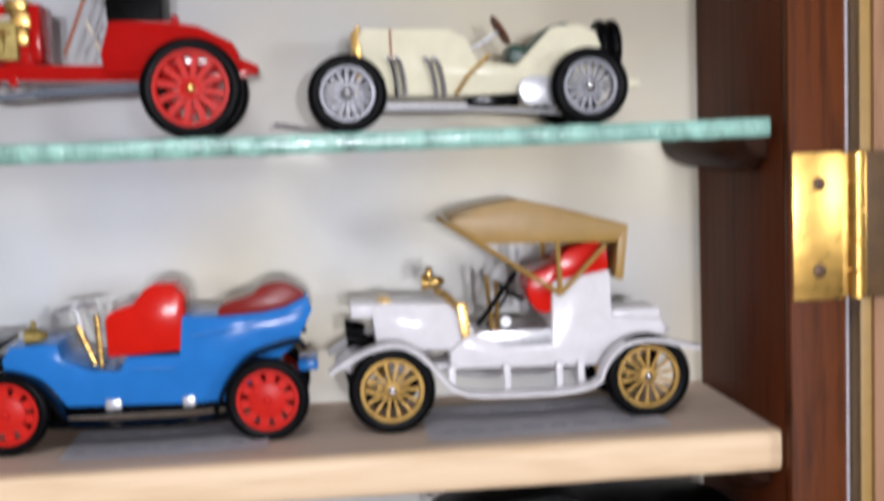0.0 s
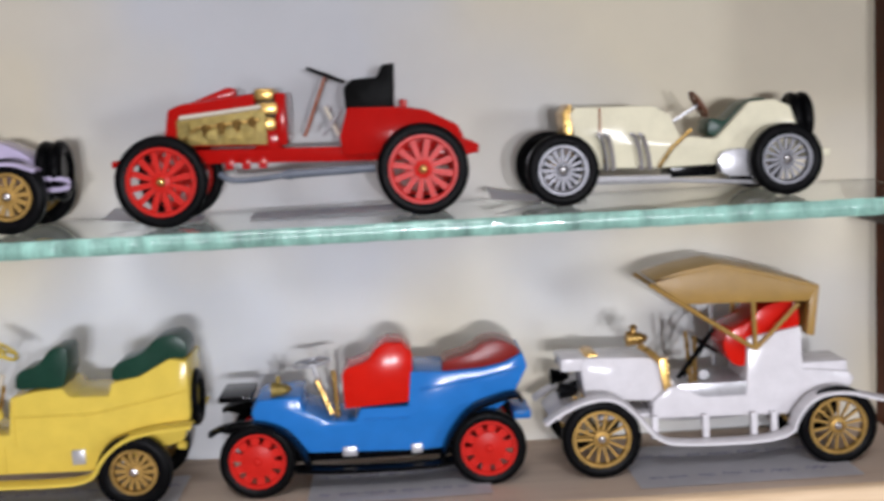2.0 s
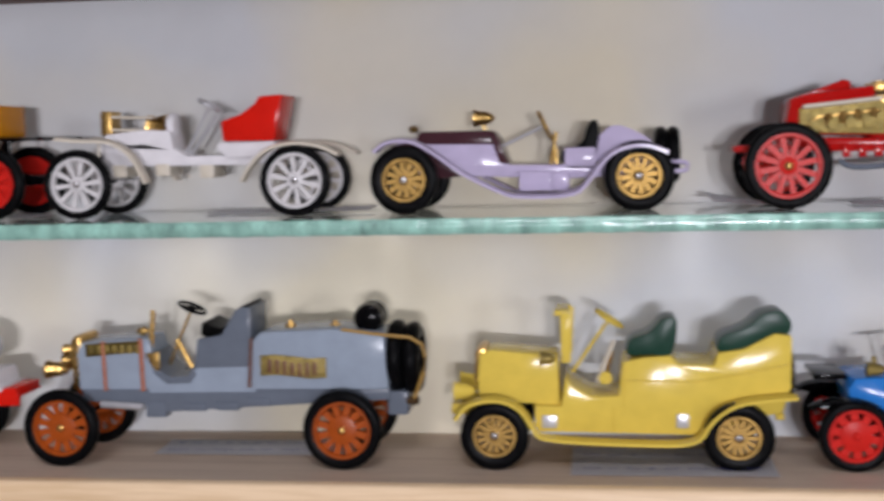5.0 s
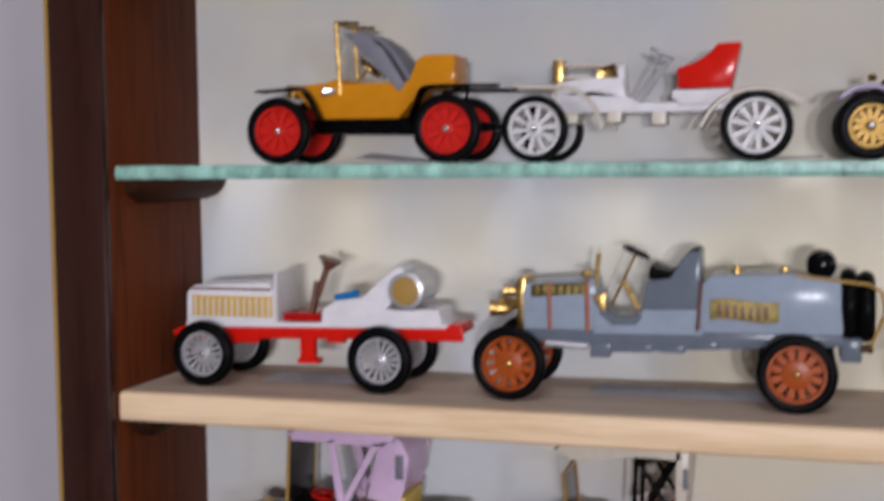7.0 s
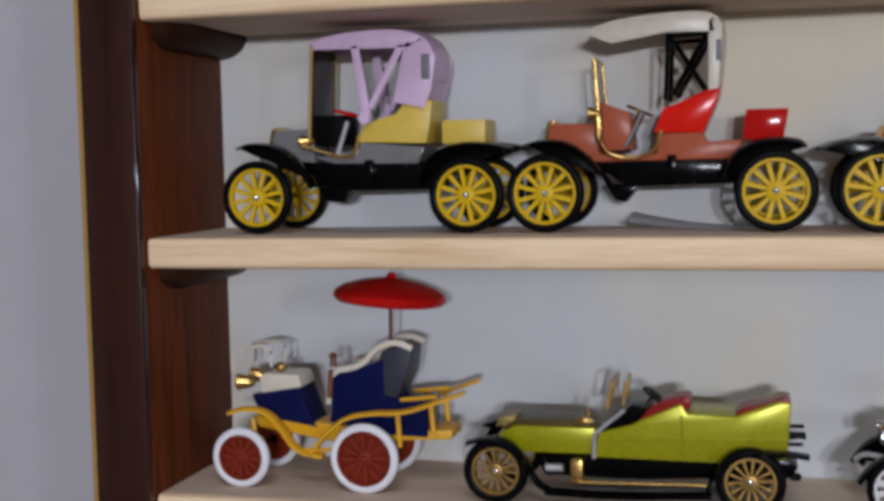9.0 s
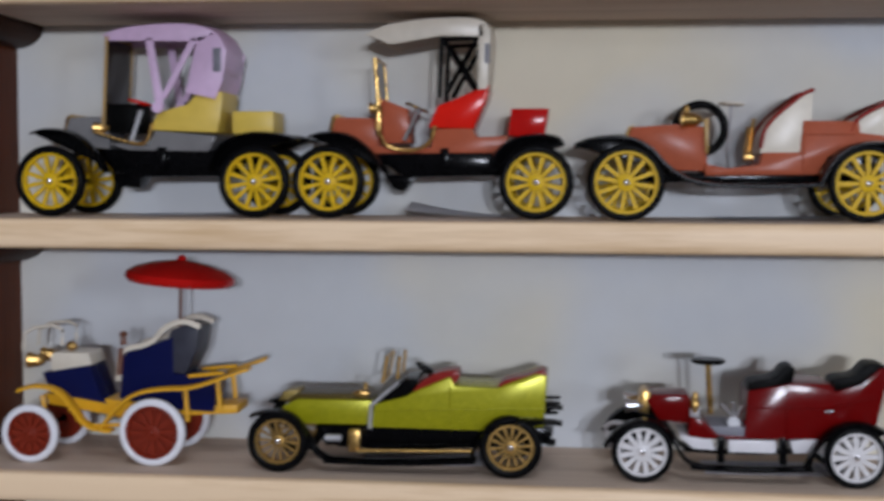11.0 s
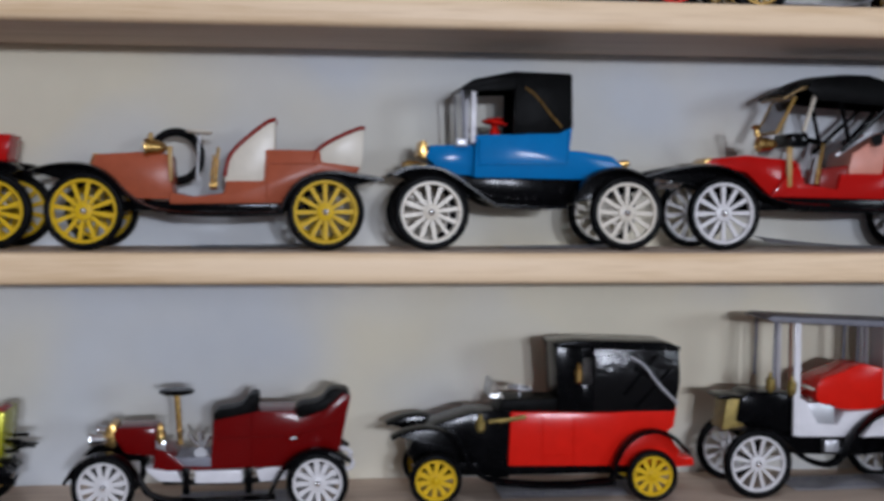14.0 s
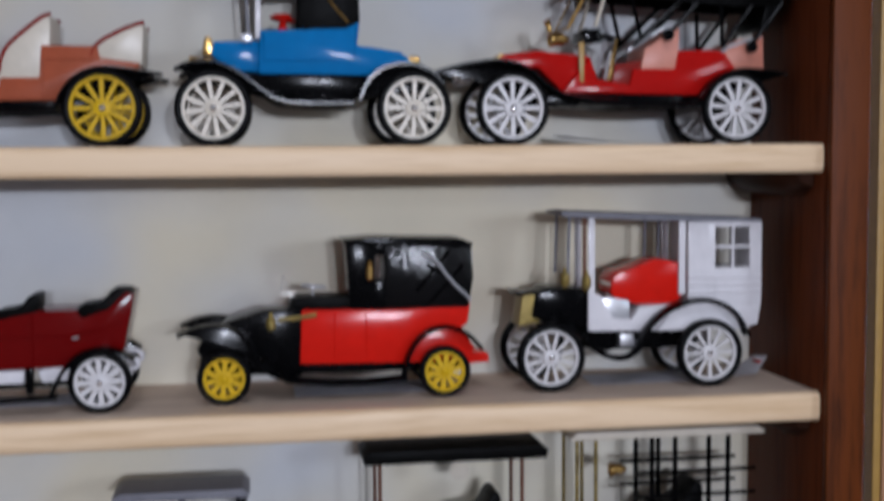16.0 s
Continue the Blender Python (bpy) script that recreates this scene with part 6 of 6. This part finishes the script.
for a, b in (((29.9, 30.9), (37.9, 21.5)), ((34.1, 31.7), (35.8, 20.7)), ((37.9, 30.4), (32.9, 20.2))):
    rod(c, "pedal_lever", [a, b], -8.5, 0.8, CHROME)
lathe(c, "pedal_boss", [(-1, 2.4), (1, 2.4)], (34.5, 23.6), -8.5, (0, -1, 0), SILVER, n=14)
box(c, "footboard", (24.4, 22.0), (38.8, 18.1), -10, 10, GREYHOOD, 0.4)
strips(c, "fender", [(-14.2, 14.1), (-9.5, 21.8), (-0.6, 26.0), (7.8, 23.4), (12.9, 15.2), (16.3, 8.8), (23.5, 6.7)], 11.5, 18, 0.9, BLACK)
strips(c, "running_board", [(18.0, 6.9), (40.5, 6.2), (62.5, 7.3)], 11.5, 18, 1.0, BLACK, n=1)
for a in ((29.5, 17.3), (52.4, 17.2)):
    box(c, "step_hanger", (a[0] - 1.3, a[1] - 9.5), (a[0] + 1.3, a[1] + 1), -13.5, -10, BLACK, 0.4)
prism(c, "valance", [(14.2, 18.2), (25.6, 17.7), (28.2, 12.2), (19.3, 12.7), (15.5, 16.1)], -10.8, 10.8, WHITE, 0.6)
box(c, "valance", (32.4, 16.8), (50.2, 11.6), -10.8, 10.8, WHITE, 0.6)
prism(c, "valance", [(54.9, 16.7), (65.1, 18.8), (69.3, 24.7), (72.3, 23.4), (65.9, 12.4), (56.6, 11.6)], -10.8, 10.8, WHITE, 0.6)
strips(c, "fender", [(60.0, 7.8), (63.4, 15.8), (68.9, 23.0), (77.8, 26.4), (85.8, 24.6), (90.5, 20.8)], 12, 18, 0.9, BLACK)
for w in (-9, 9):
    rod(c, "rear_spring", [(83.9, 20.4), (89.2, 20.8), (92.2, 17.8), (89.2, 15.7), (85.0, 17.0)], w, 1.0, WHITE, n=2)
rods(c, "front_iron", [(-10.8, 12.4), (-14.2, 15.4), (-10.4, 18.8), (-4.0, 17.5)], 9, 1.0, WHITE, n=2)

c = car(-0.1020, 0.3385, Z3, "red and black closed taxi with folding hood and yellow wheels", 85, 10.2, YELLOWRIM, fat=1.9, spokes=10, m_hub=YELLOWRIM, slant=0.18, tyre=2.3)
prism(c, "body", [(28.0, 13.7), (28.9, 34.9), (69.5, 34.2), (95.4, 35.9), (94.3, 28.0), (89.9, 25.1), (78.4, 23.2), (72.2, 18.3), (70.0, 13.0)], -11, 11, SCARLET, 0.7)
rod(c, "door_moulding", [(41.7, 33.4), (41.7, 14.3)], -11.1, 0.35, SCARLET)
rod(c, "door_moulding", [(54.1, 33.2), (54.1, 14.1)], -11.1, 0.35, SCARLET)
rod(c, "body_moulding", [(42.6, 17.6), (53.2, 17.4)], -11.1, 0.35, SCARLET)
prism(c, "rear_panel", [(68.5, 13.2), (71.5, 19.0), (77.5, 25.0), (85.0, 27.4), (92.4, 25.0), (97.0, 18.4), (94.0, 13.2)], -11.6, 11.6, SCARLET, 0.5)
prism(c, "tail", [(74.0, 17.5), (87.2, 18.1), (102.7, 15.3), (103.1, 12.0), (91.6, 11.3), (74.0, 11.6)], -9, 9, SCARLET, 0.7)
prism(c, "bonnet", [(-8.6, 26.0), (-1.1, 30.4), (13.5, 34.8), (28.9, 35.3), (28.5, 8.7), (21.4, 8.8), (9.9, 19.4)], -9.5, 9.5, BLACK, 0.9)
prism(c, "cushion", [(23.6, 35.0), (25.4, 39.6), (48.8, 39.6), (49.2, 34.1)], -9.5, 9.5, CLOTH, 0.8)
prism(c, "cab_front", [(46.1, 61.3), (57.6, 60.3), (57.6, 34.4), (47.9, 34.6)], -11, 11, BLACK, 0.6)
prism(c, "cab_hood", [(61.6, 60.2), (96.0, 59.2), (96.7, 46.2), (94.7, 34.2), (61.6, 34.4)], -11.2, 11.2, GLOSSHOOD, 0.9)
box(c, "cab_sill", (57.2, 45.3), (62.0, 34.3), -11, 11, BLACK, 0.3)
box(c, "cab_header", (57.2, 60.7), (62.0, 55.6), -11, 11, BLACK, 0.3)
prism(c, "cab_roof", [(45.3, 61.7), (56.3, 62.8), (91.6, 61.8), (96.9, 59.6), (96.0, 58.3), (46.1, 60.0)], -11.8, 11.8, BLACK, 0.5)
ob = box(c, "cab_window", (57.2, 56.1), (62.0, 44.8), -10.4, -10.0, PANE, 0)
ob.visible_shadow = False
rod(c, "hood_iron", [(76.2, 56.2), (81.9, 53.2), (87.2, 45.6), (95.6, 37.5)], -11.9, 0.65, SILVER, n=1)
for a, b in (((87.2, 57.2), (74.0, 41.2)), ((92.5, 51.3), (78.4, 35.7)), ((93.8, 40.9), (78.4, 51.6))):
    rod(c, "hood_fold", [a, b], -11.0, 0.8, BLACK)
lathe(c, "coach_lamp", [(-4, 0.7), (-3, 1.6), (1.4, 1.8), (1.6, 1.0), (3.2, 1.2), (4, 0.4)], (55.6, 49.9), -11.8, (0, 0, 1), BRASS, n=10)
rod(c, "horn", [(20.1, 31.3), (27.6, 32.0), (34.7, 33.1)], -11.5, 0.9, DARKGOLD)
lathe(c, "side_lamp", [(-3, 0.9), (-2, 1.9), (1.4, 1.9), (2, 1.1), (4, 0.6)], (17.0, 30.1), -10.5, (0, 0, 1), DARKGOLD, n=10)
steering(c, (32.0, 36.5), (32.5, 43.2), -3, 4.6, SILVER, SILVER, tilt=(0.1, 0, 1))
ob = prism(c, "windscreen", [(20.5, 40.1), (21.4, 46.7), (22.3, 46.7), (26.3, 40.0)], -8, 8, PANE, 0)
ob.visible_shadow = False
strips(c, "fender", [(-17.0, 26.9), (-9.9, 30.2), (0.2, 30.8), (8.6, 26.5), (12.6, 18.1), (17.0, 11.4), (25.4, 8.7)], 11, 18, 0.9, BLACK)
strips(c, "running_board", [(23.2, 9.2), (47.5, 7.1), (70.4, 8.4)], 10, 17.5, 1.6, BLACK, n=1)
box(c, "chassis", (-1.1, 15.0), (91.6, 9.7), -9, 9, BLACK, 0.6)
strips(c, "fender", [(68.7, 8.0), (70.9, 17.5), (76.6, 25.3), (85.0, 28.5), (93.8, 25.9), (100.5, 18.7)], 12, 18, 0.9, BLACK, skirt=False)
prism(c, "front_apron", [(-11.7, 19.8), (-8.6, 26.0), (12.1, 21.4), (9.9, 11.1), (-7.7, 11.4)], -8, 8, BLACK, 0.7)

c = car(0.0260, 0.3395, Z3, "white carriage-bodied car with dark flat roof and red seat", 66, 13.6, WHITERIM, fat=1.2, spokes=12, slant=0.44, tyre=2.7, tall=1.02)
prism(c, "roof", [(2.6, 69.4), (5.5, 70.4), (43.4, 68.6), (87.6, 66.5), (88.1, 65.2), (43.4, 66.1), (5.5, 68.1)], -12.5, 12.5, GREYHOOD, 0.4)
rods(c, "roof_post", [(6.4, 68.1), (5.7, 44.5)], 10.2, 0.6, GREYHOOD)
rod(c, "roof_post", [(12.6, 68.1), (12.6, 39.0)], -10.2, 0.7, BROWN)
for a, b in (((44.9, 66.9), (44.4, 49.2)), ((51.0, 66.8), (50.6, 49.2))):
    rod(c, "roof_post", [a, b], 10.2, 0.6, GREYHOOD)
for w in (-11, 9.6):
    box(c, "roof_post", (14.4, 68.0), (17.2, 22.9), w, w + 1.2, WHITE, 0.4)
    box(c, "roof_post", (52.5, 66.8), (55.3, 36.5), w, w + 1.4, WHITE, 0.3)
for a, b in (((56.5, 65.5), (68.1, 31.7)), ((82.9, 65.3), (88.1, 31.5)), ((67.2, 46.9), (83.8, 31.6)), ((67.2, 65.8), (83.8, 63.2))):
    box(c, "cabin_wall", a, b, -11, 11, WHITE, 0.4)
for k in range(3):
    rod(c, "cabin_moulding", [((56.5, 43.2)[0], (56.5, 43.2)[1] - k * 3), ((88.1, 42.9)[0], (88.1, 42.9)[1] - k * 3)], -11.1, 0.5, WHITE)
rod(c, "window_bar", [(75.5, 63.7), (75.5, 46.4)], -10.6, 0.7, WHITE)
rod(c, "window_bar", [(67.7, 55.3), (83.3, 55.2)], -10.6, 0.7, WHITE)
for i in (0, 1):
    for j in (0, 1):
        ob = box(c, "window_pane", (68.1 + i * 7.4, 47.3 + j * 8.4), (74.7 + i * 7.4, 54.9 + j * 8.4), -10.4, -10.1, PANE, 0)
prism(c, "body", [(15.9, 22.5), (15.0, 38.6), (19.7, 36.8), (24.9, 27.5), (33.0, 27.0), (35.8, 32.0), (57.2, 33.1), (88.1, 32.4), (86.7, 23.5), (76.7, 21.5)], -10.8, 10.8, WHITE, 0.7)
box(c, "footwell", (18.8, 35.6), (31.6, 24.9), -9.6, 9.6, SILVER, 0.4)
seat(c, [(23.5, 35.5), (24.5, 44.8), (35.4, 48.0), (42.5, 51.3), (55.8, 48.3), (53.9, 33.1), (36.3, 32.5)], 9.6, SCARLET)
prism(c, "bonnet", [(-9.3, 28.3), (-7.8, 37.5), (-4.0, 40.4), (14.0, 39.8), (16.4, 22.5), (3.1, 25.2)], -8.5, 8.5, BLACK, 1.2)
prism(c, "radiator", [(-15.4, 24.9), (-13.5, 37.1), (-5.9, 38.3), (-6.4, 26.1)], -7, 7, DARKGOLD, 0.6)
box(c, "radiator_top", (-16.6, 38.8), (-6.0, 37.2), -7.4, 7.4, BLACK, 0.5)
lathe(c, "side_lamp", [(-4, 0.9), (-2.4, 2.0), (1.4, 2.0), (2, 1.1), (4, 0.5)], (4.5, 44.1), -9.5, (0, 0, 1), DARKGOLD, n=10)
lathe(c, "side_lamp", [(-4, 0.9), (-2.4, 2.0), (1.4, 2.0), (2, 1.1), (4, 0.5)], (13.5, 42.8), -10.5, (0, 0, 1), DARKGOLD, n=10)
steering(c, (19.7, 30.5), (22.6, 40.2), -3, 4.2, IVORY, IVORY)
prism(c, "chassis", [(-8.8, 22.8), (62.4, 22.1), (60.1, 15.4), (43.4, 14.3), (19.7, 14.9), (7.8, 20.1)], -8, 8, BLACK, 0.6)
box(c, "step", (28.0, 21.2), (33.9, 16.5), -12.5, -8, SILVER, 0.4)
strips(c, "fender", [(35.4, 15.6), (39.6, 23.2), (47.2, 30.7), (57.7, 34.8), (68.6, 35.1), (78.6, 30.4), (84.3, 19.8)], 11, 18, 1.1, BLACK, skirt=False)
for w in (-13, 12):
    prism(c, "fender_infill", [(43.4, 22.3), (49.1, 29.4), (58.6, 33.1), (68.6, 33.4), (77.2, 28.7), (79.5, 21.9), (73.4, 22.8), (65.8, 25.4), (58.2, 23.0)], w, w + 1, WHITE, 0.3)
strips(c, "fender", [(-5.0, 26.1), (5.5, 27.3), (13.1, 22.6), (19.7, 14.9), (26.8, 12.4), (32.6, 12.6), (37.0, 17.0)], 10, 15, 1.4, BLACK, skirt=False)

# ---- lowest shelf ----
def roofed_car(x, WB, R, roof_u0, roof_u1, roof_v, m_roof, m_post, m_body, label, posts, th=1.6):
    c = car(x, 0.342, Z4, label, WB, R, BRASS, tyre=2.2)
    box(c, "chassis", (-6, R - 2), (WB + 8, R + 3), -9, 9, BLACK, 0.6)
    prism(c, "bonnet", [(-6, R + 3), (-5, R + 14), (14, R + 15), (18, R + 3)], -8, 8, m_body, 1.0)
    prism(c, "body", [(18, R + 3), (20, R + 9), (30, R + 9), (32, R + 24), (WB + 6, R + 24), (WB + 10, R + 3)], -11, 11, m_body, 0.8)
    seat(c, [(34, R + 22), (36, R + 32), (48, R + 34), (52, R + 42), (56, R + 42), (55, R + 22)], 9, CLOTH)
    prism(c, "roof", [(roof_u0, roof_v - 2.0), (roof_u0 + 3, roof_v), (roof_u1 - 3, roof_v), (roof_u1, roof_v - 2.0), (roof_u1 - 1, roof_v - 2.0 - th), (roof_u0 + 1, roof_v - 2.0 - th)], -12, 12, m_roof, 0.5)
    for u in posts:
        rods(c, "roof_post", [(u, R + 10), (u, roof_v - 2.2)], 10.5, 0.8, m_post)
    strips(c, "fender", [(-R - 3, R + 4), (-4, R + 4 + R * 0.9), (10, R + 8), (18, R - 4)], 12, 19, 0.9, BLACK)
    strips(c, "fender", [(WB - 18, R - 4), (WB - 8, R + 8), (WB + 4, R + 4 + R * 0.9), (WB + R + 3, R + 6)], 12, 19, 0.9, BLACK)
    return c


roofed_car(-0.272, 60, 12, -2, 60, 68, BROWN, SILVER, GREEN, "dark green veteran car with a brown roof", (46, 50, 54))
roofed_car(-0.150, 55, 12, 4, 57, 62, GREYHOOD, BLACK, WARMGREY, "grey veteran car with a mauve grey roof", (8, 30, 52))
c = roofed_car(-0.048, 62, 12, -1, 75, 74, CLOTH, BROWN, SILVER, "veteran car with a long black canopy", (6, 64), th=3.4)
lathe(c, "dial", [(-0.5, 4), (0.5, 4)], (40, 62), 0, (0, -1, 0), IVORY, n=20)
c = roofed_car(0.038, 60, 12.5, -2, 82, 78, IVORY, DARKGOLD, BLACK, "black omnibus with cream roof and brass rails", (1, 9), th=1.2)
for u in (33, 43, 66):
    rods(c, "roof_post", [(u, 22), (u, 75.5)], 10.5, 1.1, BLACK)
for v in (50, 60):
    rods(c, "body_rail", [(26, v), (78, v)], 10.5, 0.8, BLACK)
lamp(c, (18, 62), -10, 2.6, 7, BRASS)

SLANT = 0.0


# ---- slips of paper under the cars ----
def slip(x, y, z, length, depth, lift, rows, label="small paper label with faint blue handwriting", turn=0.0, seed=1):
    r = random.Random(seed)
    bm = bmesh.new()
    n = 14
    def h(u):
        return 0.0004 + lift * ((1 - u) ** 2 if lift > 0.002 else u * u)
    grid = [[bm.verts.new((length * i / n, depth * j, h(i / n) * (0.5 + 0.5 * j))) for j in (0, 1)] for i in range(n + 1)]
    for a, b in zip(grid, grid[1:]):
        bm.faces.new((a[0], b[0], b[1], a[1]))
    bmesh.ops.solidify(bm, geom=bm.faces[:], thickness=0.0002)
    ob = new("paper_slip", finish(bm, "paper_slip", PAPER))
    ob.matrix_world = pose(x, y, z + 0.0003, 0, 0, turn)
    tagged(ob, label, "paper label", "paper labels under the cars")
    if lift < 0.002:
        for k in range(rows):
            u = 0.06
            while u < 0.9:
                w = r.uniform(0.04, 0.12)
                b = bmesh.new()
                y0 = depth * (k + 0.3) / rows
                z0 = h(u + w / 2) + 0.0005
                vs = [b.verts.new((length * (u + w * i / 6), y0 + (0.0012 if i % 2 else -0.0006) + r.uniform(-0.0004, 0.0004), z0 + e)) for e in (0, 0.0001) for i in range(7)]
                vs2 = [b.verts.new((v.co.x, v.co.y + 0.0006, v.co.z)) for v in vs]
                for i in range(6):
                    b.faces.new((vs[i + 7], vs[i + 8], vs2[i + 8], vs2[i + 7]))
                part("ink_line", b, INK, ob)
                u += w + r.uniform(0.02, 0.05)
    return ob


for i, (x, y, z, l, d, lift) in enumerate(((0.034, 0.3275, Z1, 0.068, 0.042, 0.0006), (-0.066, 0.331, Z1, 0.056, 0.034, 0.0006), (-0.172, 0.332, Z1, 0.066, 0.034, 0.0006),
                                          (-0.32, 0.352, Z1, 0.07, 0.02, 0.0006), (-0.45, 0.35, Z1, 0.055, 0.02, 0.0008), (-0.43, 0.35, Z2, 0.05, 0.022, 0.001),
                                          (-0.318, 0.352, Z2, 0.045, 0.022, 0.0055), (-0.196, 0.355, Z2, 0.05, 0.02, 0.0008), (-0.072, 0.352, Z2, 0.05, 0.02, 0.0008),
                                          (0.034, 0.35, Z2, 0.06, 0.022, 0.0045), (-0.335, 0.346, Z3, 0.05, 0.024, 0.0008), (-0.2, 0.346, Z3, 0.055, 0.022, 0.0008),
                                          (-0.075, 0.346, Z3, 0.06, 0.024, 0.0008), (0.046, 0.348, Z3, 0.05, 0.024, 0.0008), (-0.005, 0.352, ZG, 0.03, 0.02, 0.004),
                                          (-0.125, 0.352, ZG, 0.03, 0.02, 0.0035), (-0.08, 0.35, ZG, 0.05, 0.02, 0.0008), (-0.41, 0.35, ZG, 0.05, 0.02, 0.0035), (-0.3, 0.355, ZG, 0.06, 0.018, 0.001))):
    slip(x, y, z, l, d, lift, 2, seed=i + 3)

# crumpled scrap at the end of the third shelf
bm = bmesh.new()
vs = [bm.verts.new(p) for p in ((0, 0, 0.0005), (0.012, -0.004, 0.002), (0.019, 0.001, 0.0085), (0.018, 0.012, 0.007), (0.008, 0.014, 0.002), (0.001, 0.01, 0.0006))]
for f in ((0, 1, 4, 5), (1, 2, 3, 4)):
    bm.faces.new([vs[i] for i in f])
bmesh.ops.solidify(bm, geom=bm.faces[:], thickness=0.0003)
ob = new("paper_scrap", finish(bm, "paper_scrap", PAPER))
ob.matrix_world = pose(0.106, 0.356, Z3)
tagged(ob, "folded white paper scrap with a red mark", "paper scrap")
bm = bmesh.new()
bmesh.ops.create_cube(bm, size=1)
for v in bm.verts:
    v.co = (0.0155 + v.co.x * 0.0012, 0.004 + v.co.y * 0.006, 0.0062 + v.co.z * 0.0006)
part("red_mark", bm, SCARLET, ob)
